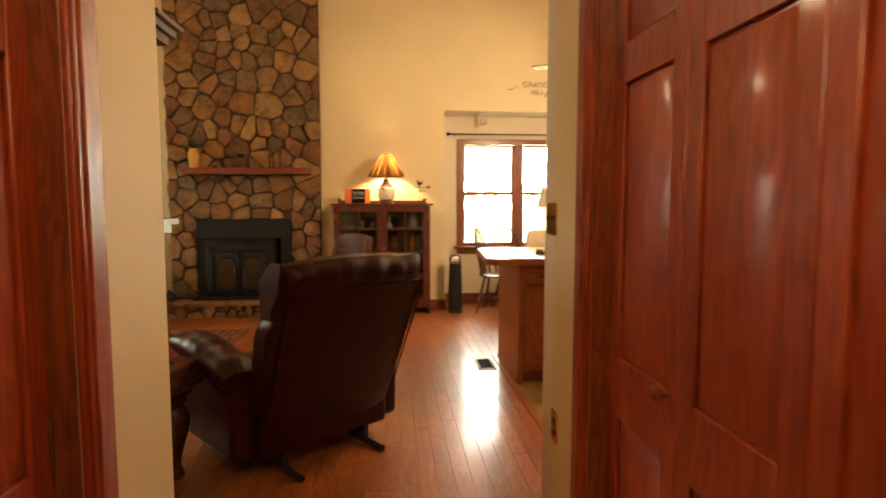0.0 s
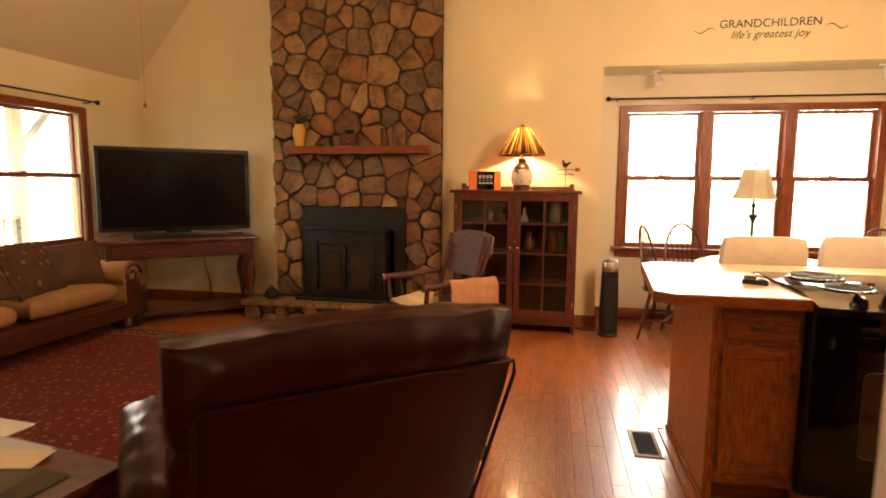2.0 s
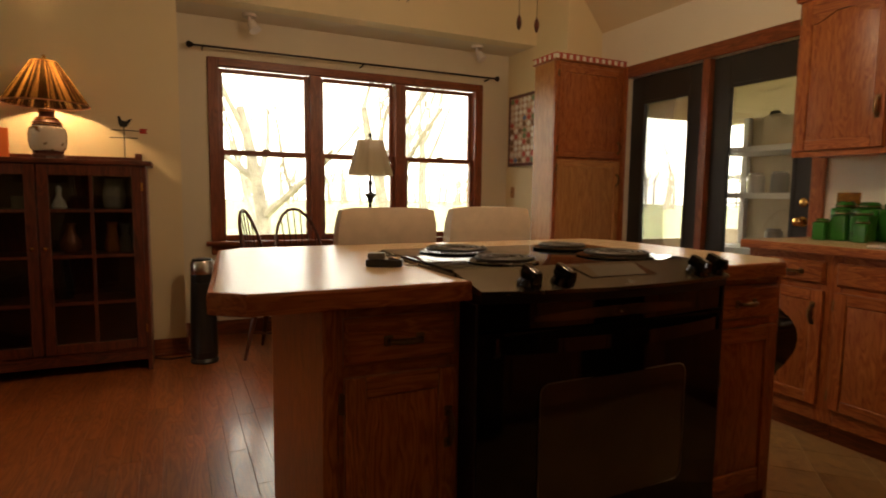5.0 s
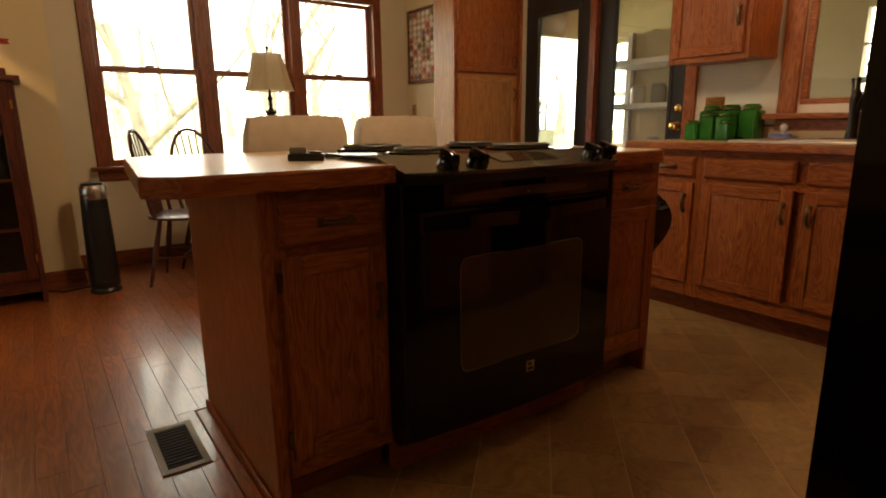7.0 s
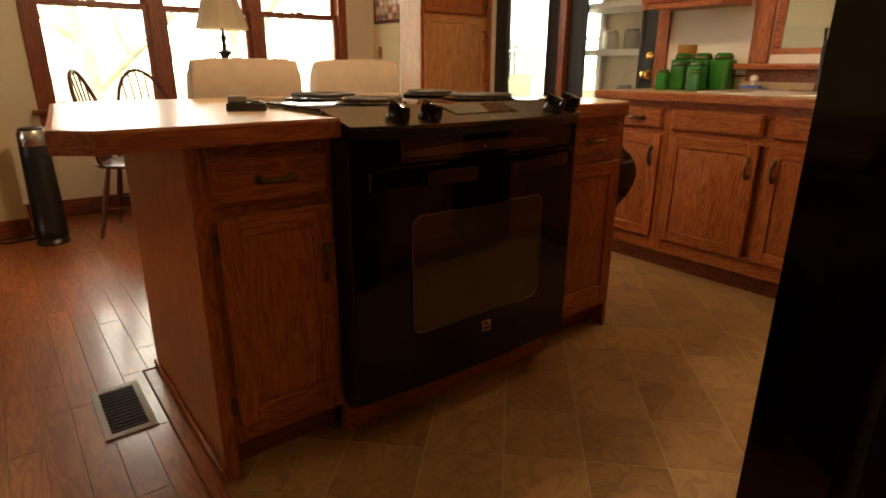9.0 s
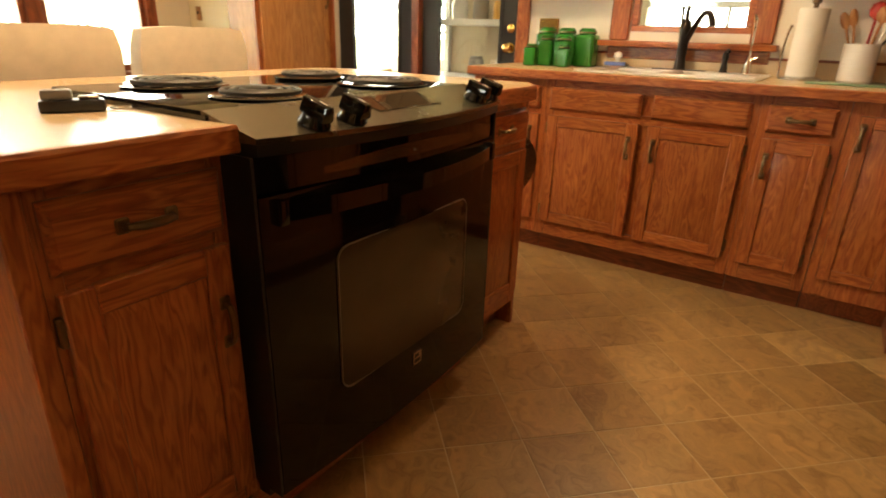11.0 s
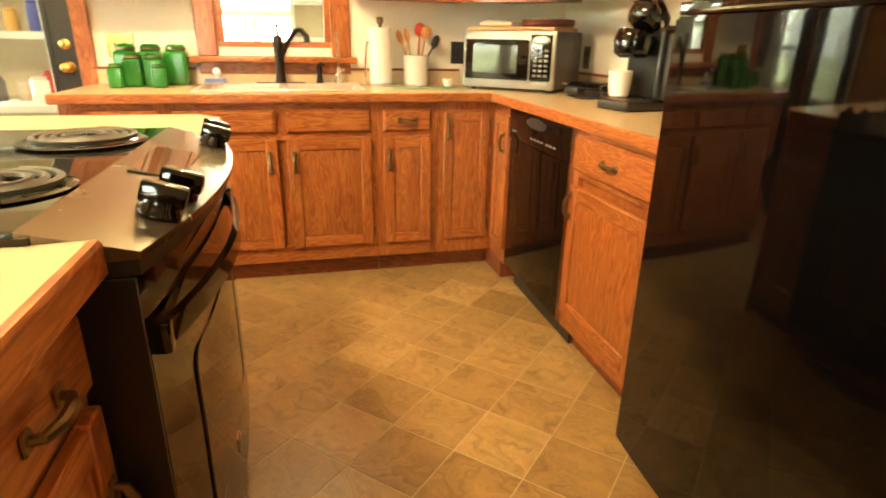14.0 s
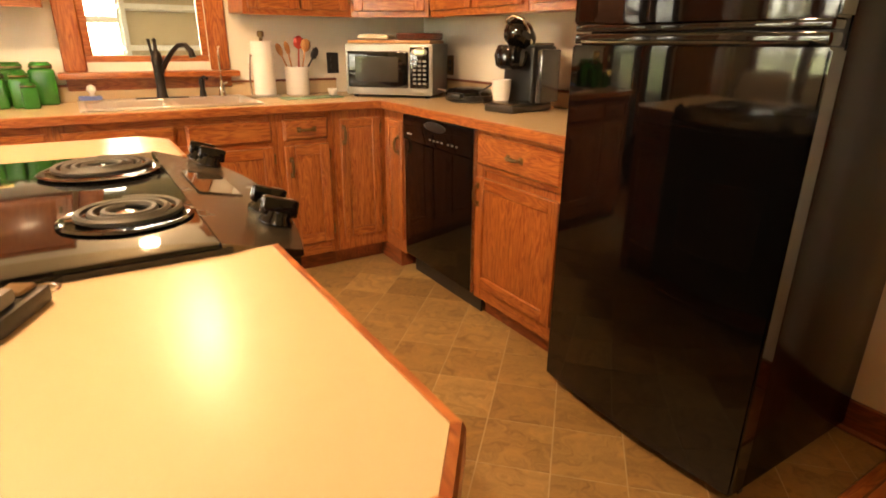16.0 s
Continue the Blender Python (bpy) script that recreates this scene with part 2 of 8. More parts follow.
STONE = stone_material("field_stone", ((0.180, 0.090, 0.034), (0.275, 0.155, 0.062), (0.130, 0.092, 0.050), (0.220, 0.100, 0.036), (0.320, 0.200, 0.088), (0.145, 0.068, 0.027), (0.220, 0.140, 0.066), (0.125, 0.080, 0.042)))
MORTAR = plain("dark_mortar", (0.070, 0.037, 0.020), 0.95, spread=0.3, scale=40, bump=0.7, dist=0.006)


def tile_material():
    n = Nodes("vinyl_tile")
    v = n.coords((1, 1, 1))
    r = n.add("ObjectInfo").outputs["Random"]
    base = n.ramp(r, ((0.0, (0.27, 0.155, 0.055)), (0.35, (0.38, 0.235, 0.092)), (0.7, (0.33, 0.200, 0.076)), (1.0, (0.43, 0.275, 0.112))))
    warp = n.noise(v, 5, 3)
    veins = n.noise(n.add("VectorMath", ((0, v), (1, n.add("CombineXYZ", (("X", warp), ("Y", warp), ("Z", 0.0))).outputs[0]))).outputs[0], 9, 6, 0.7)
    tone = n.ramp(veins, ((0.30, (0.62, 0.56, 0.48)), (0.5, (1, 1, 1)), (0.70, (1.32, 1.28, 1.18))))
    n.bump(veins, 0.22, 0.003)
    return n.done(n.mix(1.0, base, tone, "MULTIPLY"), n.maths("ADD", n.maths("MULTIPLY", veins, 0.25), 0.24))


TILE = tile_material()
GROUT = plain("tile_joint", (0.52, 0.40, 0.24), 0.8, spread=0.15, scale=40)


def rug_material():
    n = Nodes("oriental_rug")
    v = n.coords(shift=False)
    sep = n.add("SeparateXYZ", ((0, v),))
    cell = n.add("TexVoronoi", (("Vector", v), ("Scale", 15.0), ("Randomness", 0.6)))
    petals = n.noise(v, 42, 4, 0.7)
    vine = n.add("TexVoronoi", (("Vector", v), ("Scale", 8.0), ("Randomness", 0.9)), feature="DISTANCE_TO_EDGE").outputs[0]
    f = n.maths("ADD", cell.outputs[0], n.maths("MULTIPLY", petals, 0.5))
    col = n.ramp(f, ((0.28, (0.36, 0.20, 0.09)), (0.36, (0.26, 0.085, 0.036)), (0.43, (0.30, 0.155, 0.070)), (0.50, (0.120, 0.012, 0.009)), (0.8, (0.150, 0.016, 0.011))))
    col = n.mix(n.ramp(vine, ((0.012, (0.30,) * 3), (0.026, (0,) * 3))), col, (0.20, 0.075, 0.035))
    ax = n.add("Math", ((0, sep.outputs[0]),), op="ABSOLUTE").outputs[0]
    ay = n.add("Math", ((0, sep.outputs[1]),), op="ABSOLUTE").outputs[0]
    edge = n.maths("MAXIMUM", n.maths("SUBTRACT", ax, 1.24), n.maths("SUBTRACT", ay, 1.44))
    border = n.mix(n.ramp(n.add("TexVoronoi", (("Vector", v), ("Scale", 13.0), ("Randomness", 0.4))).outputs[0], ((0.28, (1,) * 3), (0.42, (0,) * 3))), (0.095, 0.016, 0.012), (0.30, 0.18, 0.09))
    col = n.mix(n.ramp(edge, ((0.0, (0,) * 3), (0.004, (1,) * 3))), col, (0.22, 0.12, 0.06))
    col = n.mix(n.ramp(edge, ((0.030, (0,) * 3), (0.034, (1,) * 3))), col, border)
    col = n.mix(n.ramp(edge, ((0.19, (0,) * 3), (0.194, (1,) * 3))), col, (0.20, 0.10, 0.05))
    col = n.mix(n.ramp(edge, ((0.215, (0,) * 3), (0.219, (1,) * 3))), col, (0.07, 0.012, 0.010))
    n.bump(n.noise(v, 420, 2), 0.5, 0.003)
    return n.done(col, 0.95)


RUG = rug_material()


def glass_material(name, gloss=0.10, tint=(0.97, 0.98, 0.97)):
    n = Nodes(name)
    t = n.add("BsdfTransparent", ((0, (*tint, 1)),))
    g = n.add("BsdfGlossy", ((0, (0.9, 0.9, 0.9, 1)), ("Roughness", 0.02)))
    fr = n.add("Fresnel", (("IOR", 1.45),))
    f = n.maths("ADD", n.maths("MULTIPLY", fr.outputs[0], 0.8), gloss - 0.03)
    m = n.add("MixShader", ((0, f), (1, t.outputs[0]), (2, g.outputs[0])))
    n.t.links.new(m.outputs[0], n.t.nodes["Material Output"].inputs[0])
    return n.mat


PANE = glass_material("window_glass", 0.05)
CABGLASS = glass_material("cabinet_glass", 0.045, (0.66, 0.67, 0.64))


def shade_material(name, dark, light, streaks, through_colour):
    """A lampshade cloth that lets some of the bulb's light through."""
    n = Nodes(name)
    v = n.add("TexCoord").outputs["Object"]
    sep = n.add("SeparateXYZ", ((0, v),))
    ang = n.add("Math", ((0, sep.outputs[1]), (1, sep.outputs[0])), op="ARCTAN2").outputs[0]
    st = n.noise(n.add("CombineXYZ", (("X", n.maths("MULTIPLY", ang, streaks)), ("Y", 0.0), ("Z", n.maths("MULTIPLY", sep.outputs[2], 1.2)))).outputs[0], 1.0, 3)
    col = n.ramp(st, ((0.49, dark), (0.72, light)))
    d = n.add("BsdfDiffuse", ((0, col),))
    tr = n.add("BsdfTranslucent", ((0, n.mix(1.0, col, through_colour, "MULTIPLY")),))
    m = n.add("MixShader", ((0, 0.5), (1, d.outputs[0]), (2, tr.outputs[0])))
    n.t.links.new(m.outputs[0], n.t.nodes["Material Output"].inputs[0])
    return n.mat


SHADE = shade_material("pleated_brown_shade", (0.012, 0.006, 0.003), (0.22, 0.135, 0.055), 11.0, (1.0, 0.85, 0.55))
SHADE2 = shade_material("cream_shade", (0.58, 0.50, 0.38), (0.66, 0.58, 0.45), 4.0, (1.0, 0.9, 0.75))


def grass_material():
    n = Nodes("lawn")
    v = n.coords(shift=False)
    col = n.ramp(n.maths("ADD", n.maths("MULTIPLY", n.noise(v, 0.35, 5), 0.6), n.maths("MULTIPLY", n.noise(v, 9, 4), 0.4)), ((0.35, (0.42, 0.39, 0.24)), (0.5, (0.36, 0.40, 0.20)), (0.65, (0.52, 0.48, 0.33))))
    n.bump(n.noise(v, 30, 4), 0.8, 0.05)
    return n.done(col, 0.95)


GRASS = grass_material()


def glow(name, colour, strength):
    n = Nodes(name)
    return n.done((0.8, 0.8, 0.8), 0.5, Emission_Color=(*colour, 1), Emission_Strength=strength)


BULB = glow("lit_bulb", WARM, 12.0)
HAZE = glow("overcast_haze", (1.0, 0.95, 0.85), 6.5)
LCD = glow("lcd_display", (0.45, 0.75, 0.05), 0.6)
BLUELED = glow("blue_led", (0.1, 0.3, 1.0), 3.0)

# ---------------------------------------------------------------- mesh helpers


def solid(bm, x0, y0, z0, x1, y1, z1, bevel=0.0, seg=1):
    """A box from corner to corner, with rounded edges if asked."""
    r = bmesh.ops.create_cube(bm, size=1.0)
    vs = r["verts"]
    for v in vs:
        v.co = Vector(((x0 + x1) / 2 + v.co.x * abs(x1 - x0), (y0 + y1) / 2 + v.co.y * abs(y1 - y0), (z0 + z1) / 2 + v.co.z * abs(z1 - z0)))
    if bevel:
        es = list({e for v in vs for e in v.link_edges})
        bmesh.ops.bevel(bm, geom=es, offset=bevel, segments=seg, affect="EDGES", profile=0.6)
    return bm


def block(x0, y0, z0, x1, y1, z1, bevel=0.0, seg=1):
    return solid(bmesh.new(), x0, y0, z0, x1, y1, z1, bevel, seg)


def lathe(prof, cx=0.0, cy=0.0, seg=24, bm=None, squash=1.0):
    """A turned shape from (radius, height) pairs."""
    bm = bm or bmesh.new()
    rings = []
    for r, z in prof:
        rings.append([bm.verts.new((cx + r * math.cos(2 * math.pi * k / seg), cy + squash * r * math.sin(2 * math.pi * k / seg), z)) for k in range(seg)])
    for a, b in zip(rings, rings[1:]):
        for k in range(seg):
            bm.faces.new((a[k], a[(k + 1) % seg], b[(k + 1) % seg], b[k]))
    bm.faces.new(list(reversed(rings[0])))
    bm.faces.new(rings[-1])
    return bm


def tube(pts, r, seg=8, bm=None, closed=False):
    """A round bar along points; r may be one radius or one for each point."""
    bm = bm or bmesh.new()
    pts = [Vector(p) for p in pts]
    n = len(pts)
    rs = r if isinstance(r, (list, tuple)) else [r] * n
    rings, side = [], None
    for i, p in enumerate(pts):
        a, b = (pts[(i - 1) % n], pts[(i + 1) % n]) if closed else (pts[max(i - 1, 0)], pts[min(i + 1, n - 1)])
        d = (b - a).normalized()
        if side is None:
            side = d.orthogonal().normalized()
        side = (side - d * side.dot(d)).normalized()
        up = d.cross(side)
        rings.append([bm.verts.new(p + rs[i] * (side * math.cos(2 * math.pi * k / seg) + up * math.sin(2 * math.pi * k / seg))) for k in range(seg)])
    pairs = list(zip(rings, rings[1:])) + ([(rings[-1], rings[0])] if closed else [])
    for a, b in pairs:
        for k in range(seg):
            bm.faces.new((a[k], a[(k + 1) % seg], b[(k + 1) % seg], b[k]))
    if not closed:
        bm.faces.new(list(reversed(rings[0])))
        bm.faces.new(rings[-1])
    return bm


def prism(outline, z0, z1, bevel=0.0):
    """A flat outline drawn up from z0 to z1."""
    bm = bmesh.new()
    f = bm.faces.new([bm.verts.new((x, y, z0)) for x, y in outline])
    up = bmesh.ops.extrude_face_region(bm, geom=[f])
    for v in up["geom"]:
        if isinstance(v, bmesh.types.BMVert):
            v.co.z = z1
    bmesh.ops.recalc_face_normals(bm, faces=bm.faces)
    if bevel:
        bmesh.ops.bevel(bm, geom=[e for e in bm.edges if abs(e.verts[0].co.z - z1) < 1e-6 and abs(e.verts[1].co.z - z1) < 1e-6], offset=bevel, segments=2, affect="EDGES")
    return bm


def surface(nx, ny, f, thick=0.0):
    """A grid bent by f(u, v), given thickness downwards along its normals."""
    bm = bmesh.new()
    g = [[bm.verts.new(f(i / nx, j / ny)) for j in range(ny + 1)] for i in range(nx + 1)]
    for i in range(nx):
        for j in range(ny):
            bm.faces.new((g[i][j], g[i + 1][j], g[i + 1][j + 1], g[i][j + 1]))
    if thick:
        bmesh.ops.recalc_face_normals(bm, faces=bm.faces)
        bmesh.ops.solidify(bm, geom=bm.faces[:], thickness=thick)
    return bm


def cushion(w, d, h, puff=0.5, seg=10, wrinkle=0.0, seed=1.0):
    """A stuffed pad, w by d by h, resting on z = 0."""
    bm = block(-w / 2, -d / 2, 0, w / 2, d / 2, h)
    bmesh.ops.subdivide_edges(bm, edges=bm.edges[:], cuts=seg, use_grid_fill=True)
    for v in bm.verts:
        x, y, z = v.co.x / (w / 2), v.co.y / (d / 2), v.co.z / h * 2 - 1
        ex = 1 - 0.5 * (abs(x) ** 6) * 0.22 - 0.10 * (abs(z) ** 3)
        ey = 1 - 0.5 * (abs(y) ** 6) * 0.22 - 0.10 * (abs(z) ** 3)
        swell = (1 - abs(x) ** 3.5) * (1 - abs(y) ** 3.5)
        v.co.x *= ex
        v.co.y *= ey
        v.co.z = h / 2 + z * h / 2 * (1 - puff + puff * swell)
        if wrinkle:
            v.co += Vector((0, 0, 1)) * wrinkle * noise.noise(Vector((v.co.x * 9 + seed, v.co.y * 9, v.co.z * 5)))
    return bm


def mesh_of(bm, name, mat, angle=38):
    bmesh.ops.recalc_face_normals(bm, faces=bm.faces)
    me = bpy.data.meshes.new(name)
    bm.to_mesh(me)
    bm.free()
    me.materials.append(mat)
    me.polygons.foreach_set("use_smooth", [True] * len(me.polygons))
    me.set_sharp_from_angle(angle=radians(angle))
    return me


def part(name, bm, mat, parent, label="", m=None, angle=38):
    ob = new(name, mesh_of(bm, name, mat, angle))
    ob.parent = parent
    if m is not None:
        ob.matrix_basis = m
    return tagged(ob, label)


def thing(name, label, category, x, y, z=0.0, rz=0.0, group=""):
    ob = new(name)
    ob.empty_display_size = 0.1
    ob.matrix_basis = pose(x, y, z, 0, 0, rz)
    return tagged(ob, label, category, group)


def single(name, bm, mat, label, category, m=None, group="", angle=38):
    ob = new(name, mesh_of(bm, name, mat, angle))
    if m is not None:
        ob.matrix_basis = m
    return tagged(ob, label, category, group)


def setting(name, bm, mat, label, category=""):
    return tagged(new(name, mesh_of(bm, name, mat)), label, category or name.split("_")[0], kind="structure")


def letters(text, size, mat, parent, m, name="lettering", shear=0.0):
    """Flat lettering in the built-in font, as a mesh."""
    cu = bpy.data.curves.new(name, "FONT")
    cu.body, cu.size, cu.extrude, cu.shear = text, size, 0.001, shear
    cu.align_x = "CENTER"
    tmp = bpy.data.objects.new(name, cu)
    me = bpy.data.meshes.new_from_object(tmp)
    bpy.data.objects.remove(tmp)
    me.materials.append(mat)
    ob = new(name, me)
    ob.parent = parent
    ob.matrix_basis = m
    return ob

# ---------------------------------------------------------------- the large structure
XL, XR = -4.15, 4.05          # side walls
YG, YGL = 7.27, 7.52          # gable wall beside the alcove, and beside the television
YB = 7.72                     # back of the window alcove
EAVE, FLAT, RISE = 2.46, 5.0, 1.2


def wall(name, x0, y0, z0, x1, y1, z1, mat=WALL, label="cream painted plaster wall"):
    return setting(name, block(x0, y0, z0, x1, y1, z1), mat, label, "wall")


def joined(*boxes):
    bm = bmesh.new()
    for b in boxes:
        solid(bm, *b)
    return bm


# gable wall: beside the alcove, above it, and behind the television
setting("wall_north", joined((-0.70, YG, 0, 0.86, YG + 0.15, 5.3), (0.86, YG, 2.42, 3.70, YG + 0.15, 5.3), (3.70, 6.83, 0, XR, YB + 0.12, 5.3)), WALL, "cream gable wall over the dining alcove", "wall")
for nm, box in (("side", (0.74, YG + 0.15, 0, 0.86, YB + 0.12, 2.52)), ("below_window", (0.86, YB, 0, 3.70, YB + 0.12, 0.71)), ("above_window", (0.86, YB, 2.13, 3.70, YB + 0.12, 2.42)), ("left_of_window", (0.86, YB, 0.71, 1.075, YB + 0.12, 2.13)), ("right_of_window", (3.41, YB, 0.71, 3.70, YB + 0.12, 2.13))):
    setting("wall_alcove_" + nm, block(*box), ALCOVE, "pale alcove wall round the dining window", "wall")
setting("ceiling_alcove", block(0.86, YG + 0.15, 2.42, 3.70, YB + 0.12, 2.52), ALCOVE, "flat pale alcove ceiling", "ceiling")
wall("wall_northwest", XL - 0.12, YGL, 0, -0.70, YGL + 0.12, 5.3)
LW = (5.42, 6.66, 0.73, 2.05)
setting("wall_west", joined((XL - 0.12, 1.7, 0, XL, LW[0], 2.9), (XL - 0.12, LW[1], 0, XL, YGL, 2.9), (XL - 0.12, LW[0], 0, XL, LW[1], LW[2]), (XL - 0.12, LW[0], LW[3], XL, LW[1], 2.9)), WALL, "cream side wall with a double-hung window", "wall")
SW = (3.79, 4.37, 1.10, 1.98)     # sink window
DW = (5.03, 6.50, 2.04)           # pair of glazed doors
setting("wall_east", joined((XR, 2.3, 0, XR + 0.12, SW[0], 2.9), (XR, SW[1], 0, XR + 0.12, DW[0], 2.9), (XR, DW[1], 0, XR + 0.12, YB + 0.12, 2.9), (XR, SW[0], 0, XR + 0.12, SW[1], SW[2]), (XR, SW[0], SW[3], XR + 0.12, SW[1], 2.9), (XR, DW[0], DW[2], XR + 0.12, DW[1], 2.9)), KWALL, "off-white kitchen wall with sink window and glazed doors", "wall")
# south side: living-room wall, hall walls, kitchen wall
CD = (0.34, 1.93, 2.03)           # closet opening in the hall
LD = (0.62, 1.482, 2.03)           # door in the hall's other wall
wall("wall_south", XL - 0.12, 1.82, 0, -0.53, 1.936, 5.3)
wall("wall_south_upper", -0.53, 1.82, 2.44, 0.785, 1.936, 5.3)
setting("wall_kitchen_south", joined((0.785, 2.32, 0, XR, 2.44, 5.3), (0.785, 1.82, 2.44, 0.90, 2.32, 5.3)), KWALL, "off-white kitchen wall behind the refrigerator", "wall")
setting("wall_hall_east", joined((0.785, CD[1], 0, 0.90, 2.32, 2.44), (0.785, CD[0], CD[2], 0.90, CD[1], 2.44), (0.785, -1.6, 0, 0.90, CD[0], 2.44)), WALL, "cream hall wall with a closet opening", "wall")
setting("wall_hall_west", joined((-0.53, LD[1], 0, -0.411, 1.936, 2.44), (-0.53, LD[0], LD[2], -0.411, LD[1], 2.44), (-0.53, -1.6, 0, -0.411, LD[0], 2.44)), WALL, "cream hall wall beside a stained door", "wall")
wall("wall_hall_end", -0.53, -1.72, 0, 0.90, -1.6, 2.44)
setting("wall_closet", joined((0.90, 0.15, 0, 1.6, 0.25, 2.44), (1.5, 0.25, 0, 1.6, 2.32, 2.44)), WALL, "plain closet wall", "wall")
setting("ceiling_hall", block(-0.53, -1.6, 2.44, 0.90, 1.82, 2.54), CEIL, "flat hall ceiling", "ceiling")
rise = FLAT - EAVE
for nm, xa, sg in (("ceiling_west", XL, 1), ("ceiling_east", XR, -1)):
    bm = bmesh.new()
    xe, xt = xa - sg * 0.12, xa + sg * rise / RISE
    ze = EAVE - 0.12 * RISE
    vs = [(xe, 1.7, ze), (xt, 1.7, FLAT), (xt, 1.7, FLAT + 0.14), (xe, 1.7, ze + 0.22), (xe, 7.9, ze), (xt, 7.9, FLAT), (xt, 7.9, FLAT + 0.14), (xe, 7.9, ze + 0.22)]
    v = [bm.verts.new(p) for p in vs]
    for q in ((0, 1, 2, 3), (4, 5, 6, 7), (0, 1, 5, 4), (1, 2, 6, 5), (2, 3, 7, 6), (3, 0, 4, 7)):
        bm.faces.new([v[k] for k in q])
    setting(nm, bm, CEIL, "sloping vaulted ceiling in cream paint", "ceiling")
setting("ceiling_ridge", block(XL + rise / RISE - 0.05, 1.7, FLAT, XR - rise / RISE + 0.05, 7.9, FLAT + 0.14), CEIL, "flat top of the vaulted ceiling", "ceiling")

# floors
floor_wood = setting("floor", block(XL - 0.12, -1.7, -0.14, XR + 0.12, YB + 0.12, -0.013), DARK["y"], "narrow oak strip floor, warm and glossy", "floor")
floor_tile = setting("floor_kitchen", block(1.10, 2.44, -0.0128, 3.52, 5.02, -0.0011), GROUT, "diagonal tan vinyl tile floor", "floor")
setting("floor_strip", block(1.055, 2.44, -0.012, 1.098, 5.0, 0.006, 0.004), OAK["y"], "oak threshold strip between boards and tiles", "trim")


# ---------------------------------------------------------------- trims, windows and doors
def skirting(name, x0, y0, x1, y1, nx, ny):
    """A stained baseboard along a wall; nx, ny point into the room."""
    t, h = 0.016, 0.115
    bm = bmesh.new()
    solid(bm, min(x0, x1, x0 + nx * t, x1 + nx * t), min(y0, y1, y0 + ny * t, y1 + ny * t), 0, max(x0, x1, x0 + nx * t, x1 + nx * t), max(y0, y1, y0 + ny * t, y1 + ny * t), h, 0.004)
    t = 0.028
    solid(bm, min(x0, x1, x0 + nx * t, x1 + nx * t), min(y0, y1, y0 + ny * t, y1 + ny * t), 0, max(x0, x1, x0 + nx * t, x1 + nx * t), max(y0, y1, y0 + ny * t, y1 + ny * t), 0.018, 0.006)
    setting(name, bm, TRIM["y" if nx else "x"], "dark-stained wooden baseboard", "baseboard")


skirting("baseboard_north", -0.62, YG, 0.86, YG, 0, -1)
skirting("baseboard_alcove", 0.86, YB, 3.70, YB, 0, -1)
skirting("baseboard_alcove_side", 0.86, YG, 0.86, YB - 0.03, 1, 0)
skirting("baseboard_northwest", XL, YGL, -2.40, YGL, 0, -1)
skirting("baseboard_west", XL, 1.94, XL, YGL - 0.03, 1, 0)
skirting("baseboard_hall", 0.785, 2.03, 0.785, 2.44, -1, 0)
skirting("baseboard_kitchen", 0.785, 2.44, 1.95, 2.44, 0, 1)
skirting("baseboard_hall_end", 0.76, 2.44, 0.785, 2.44, 0, 1)


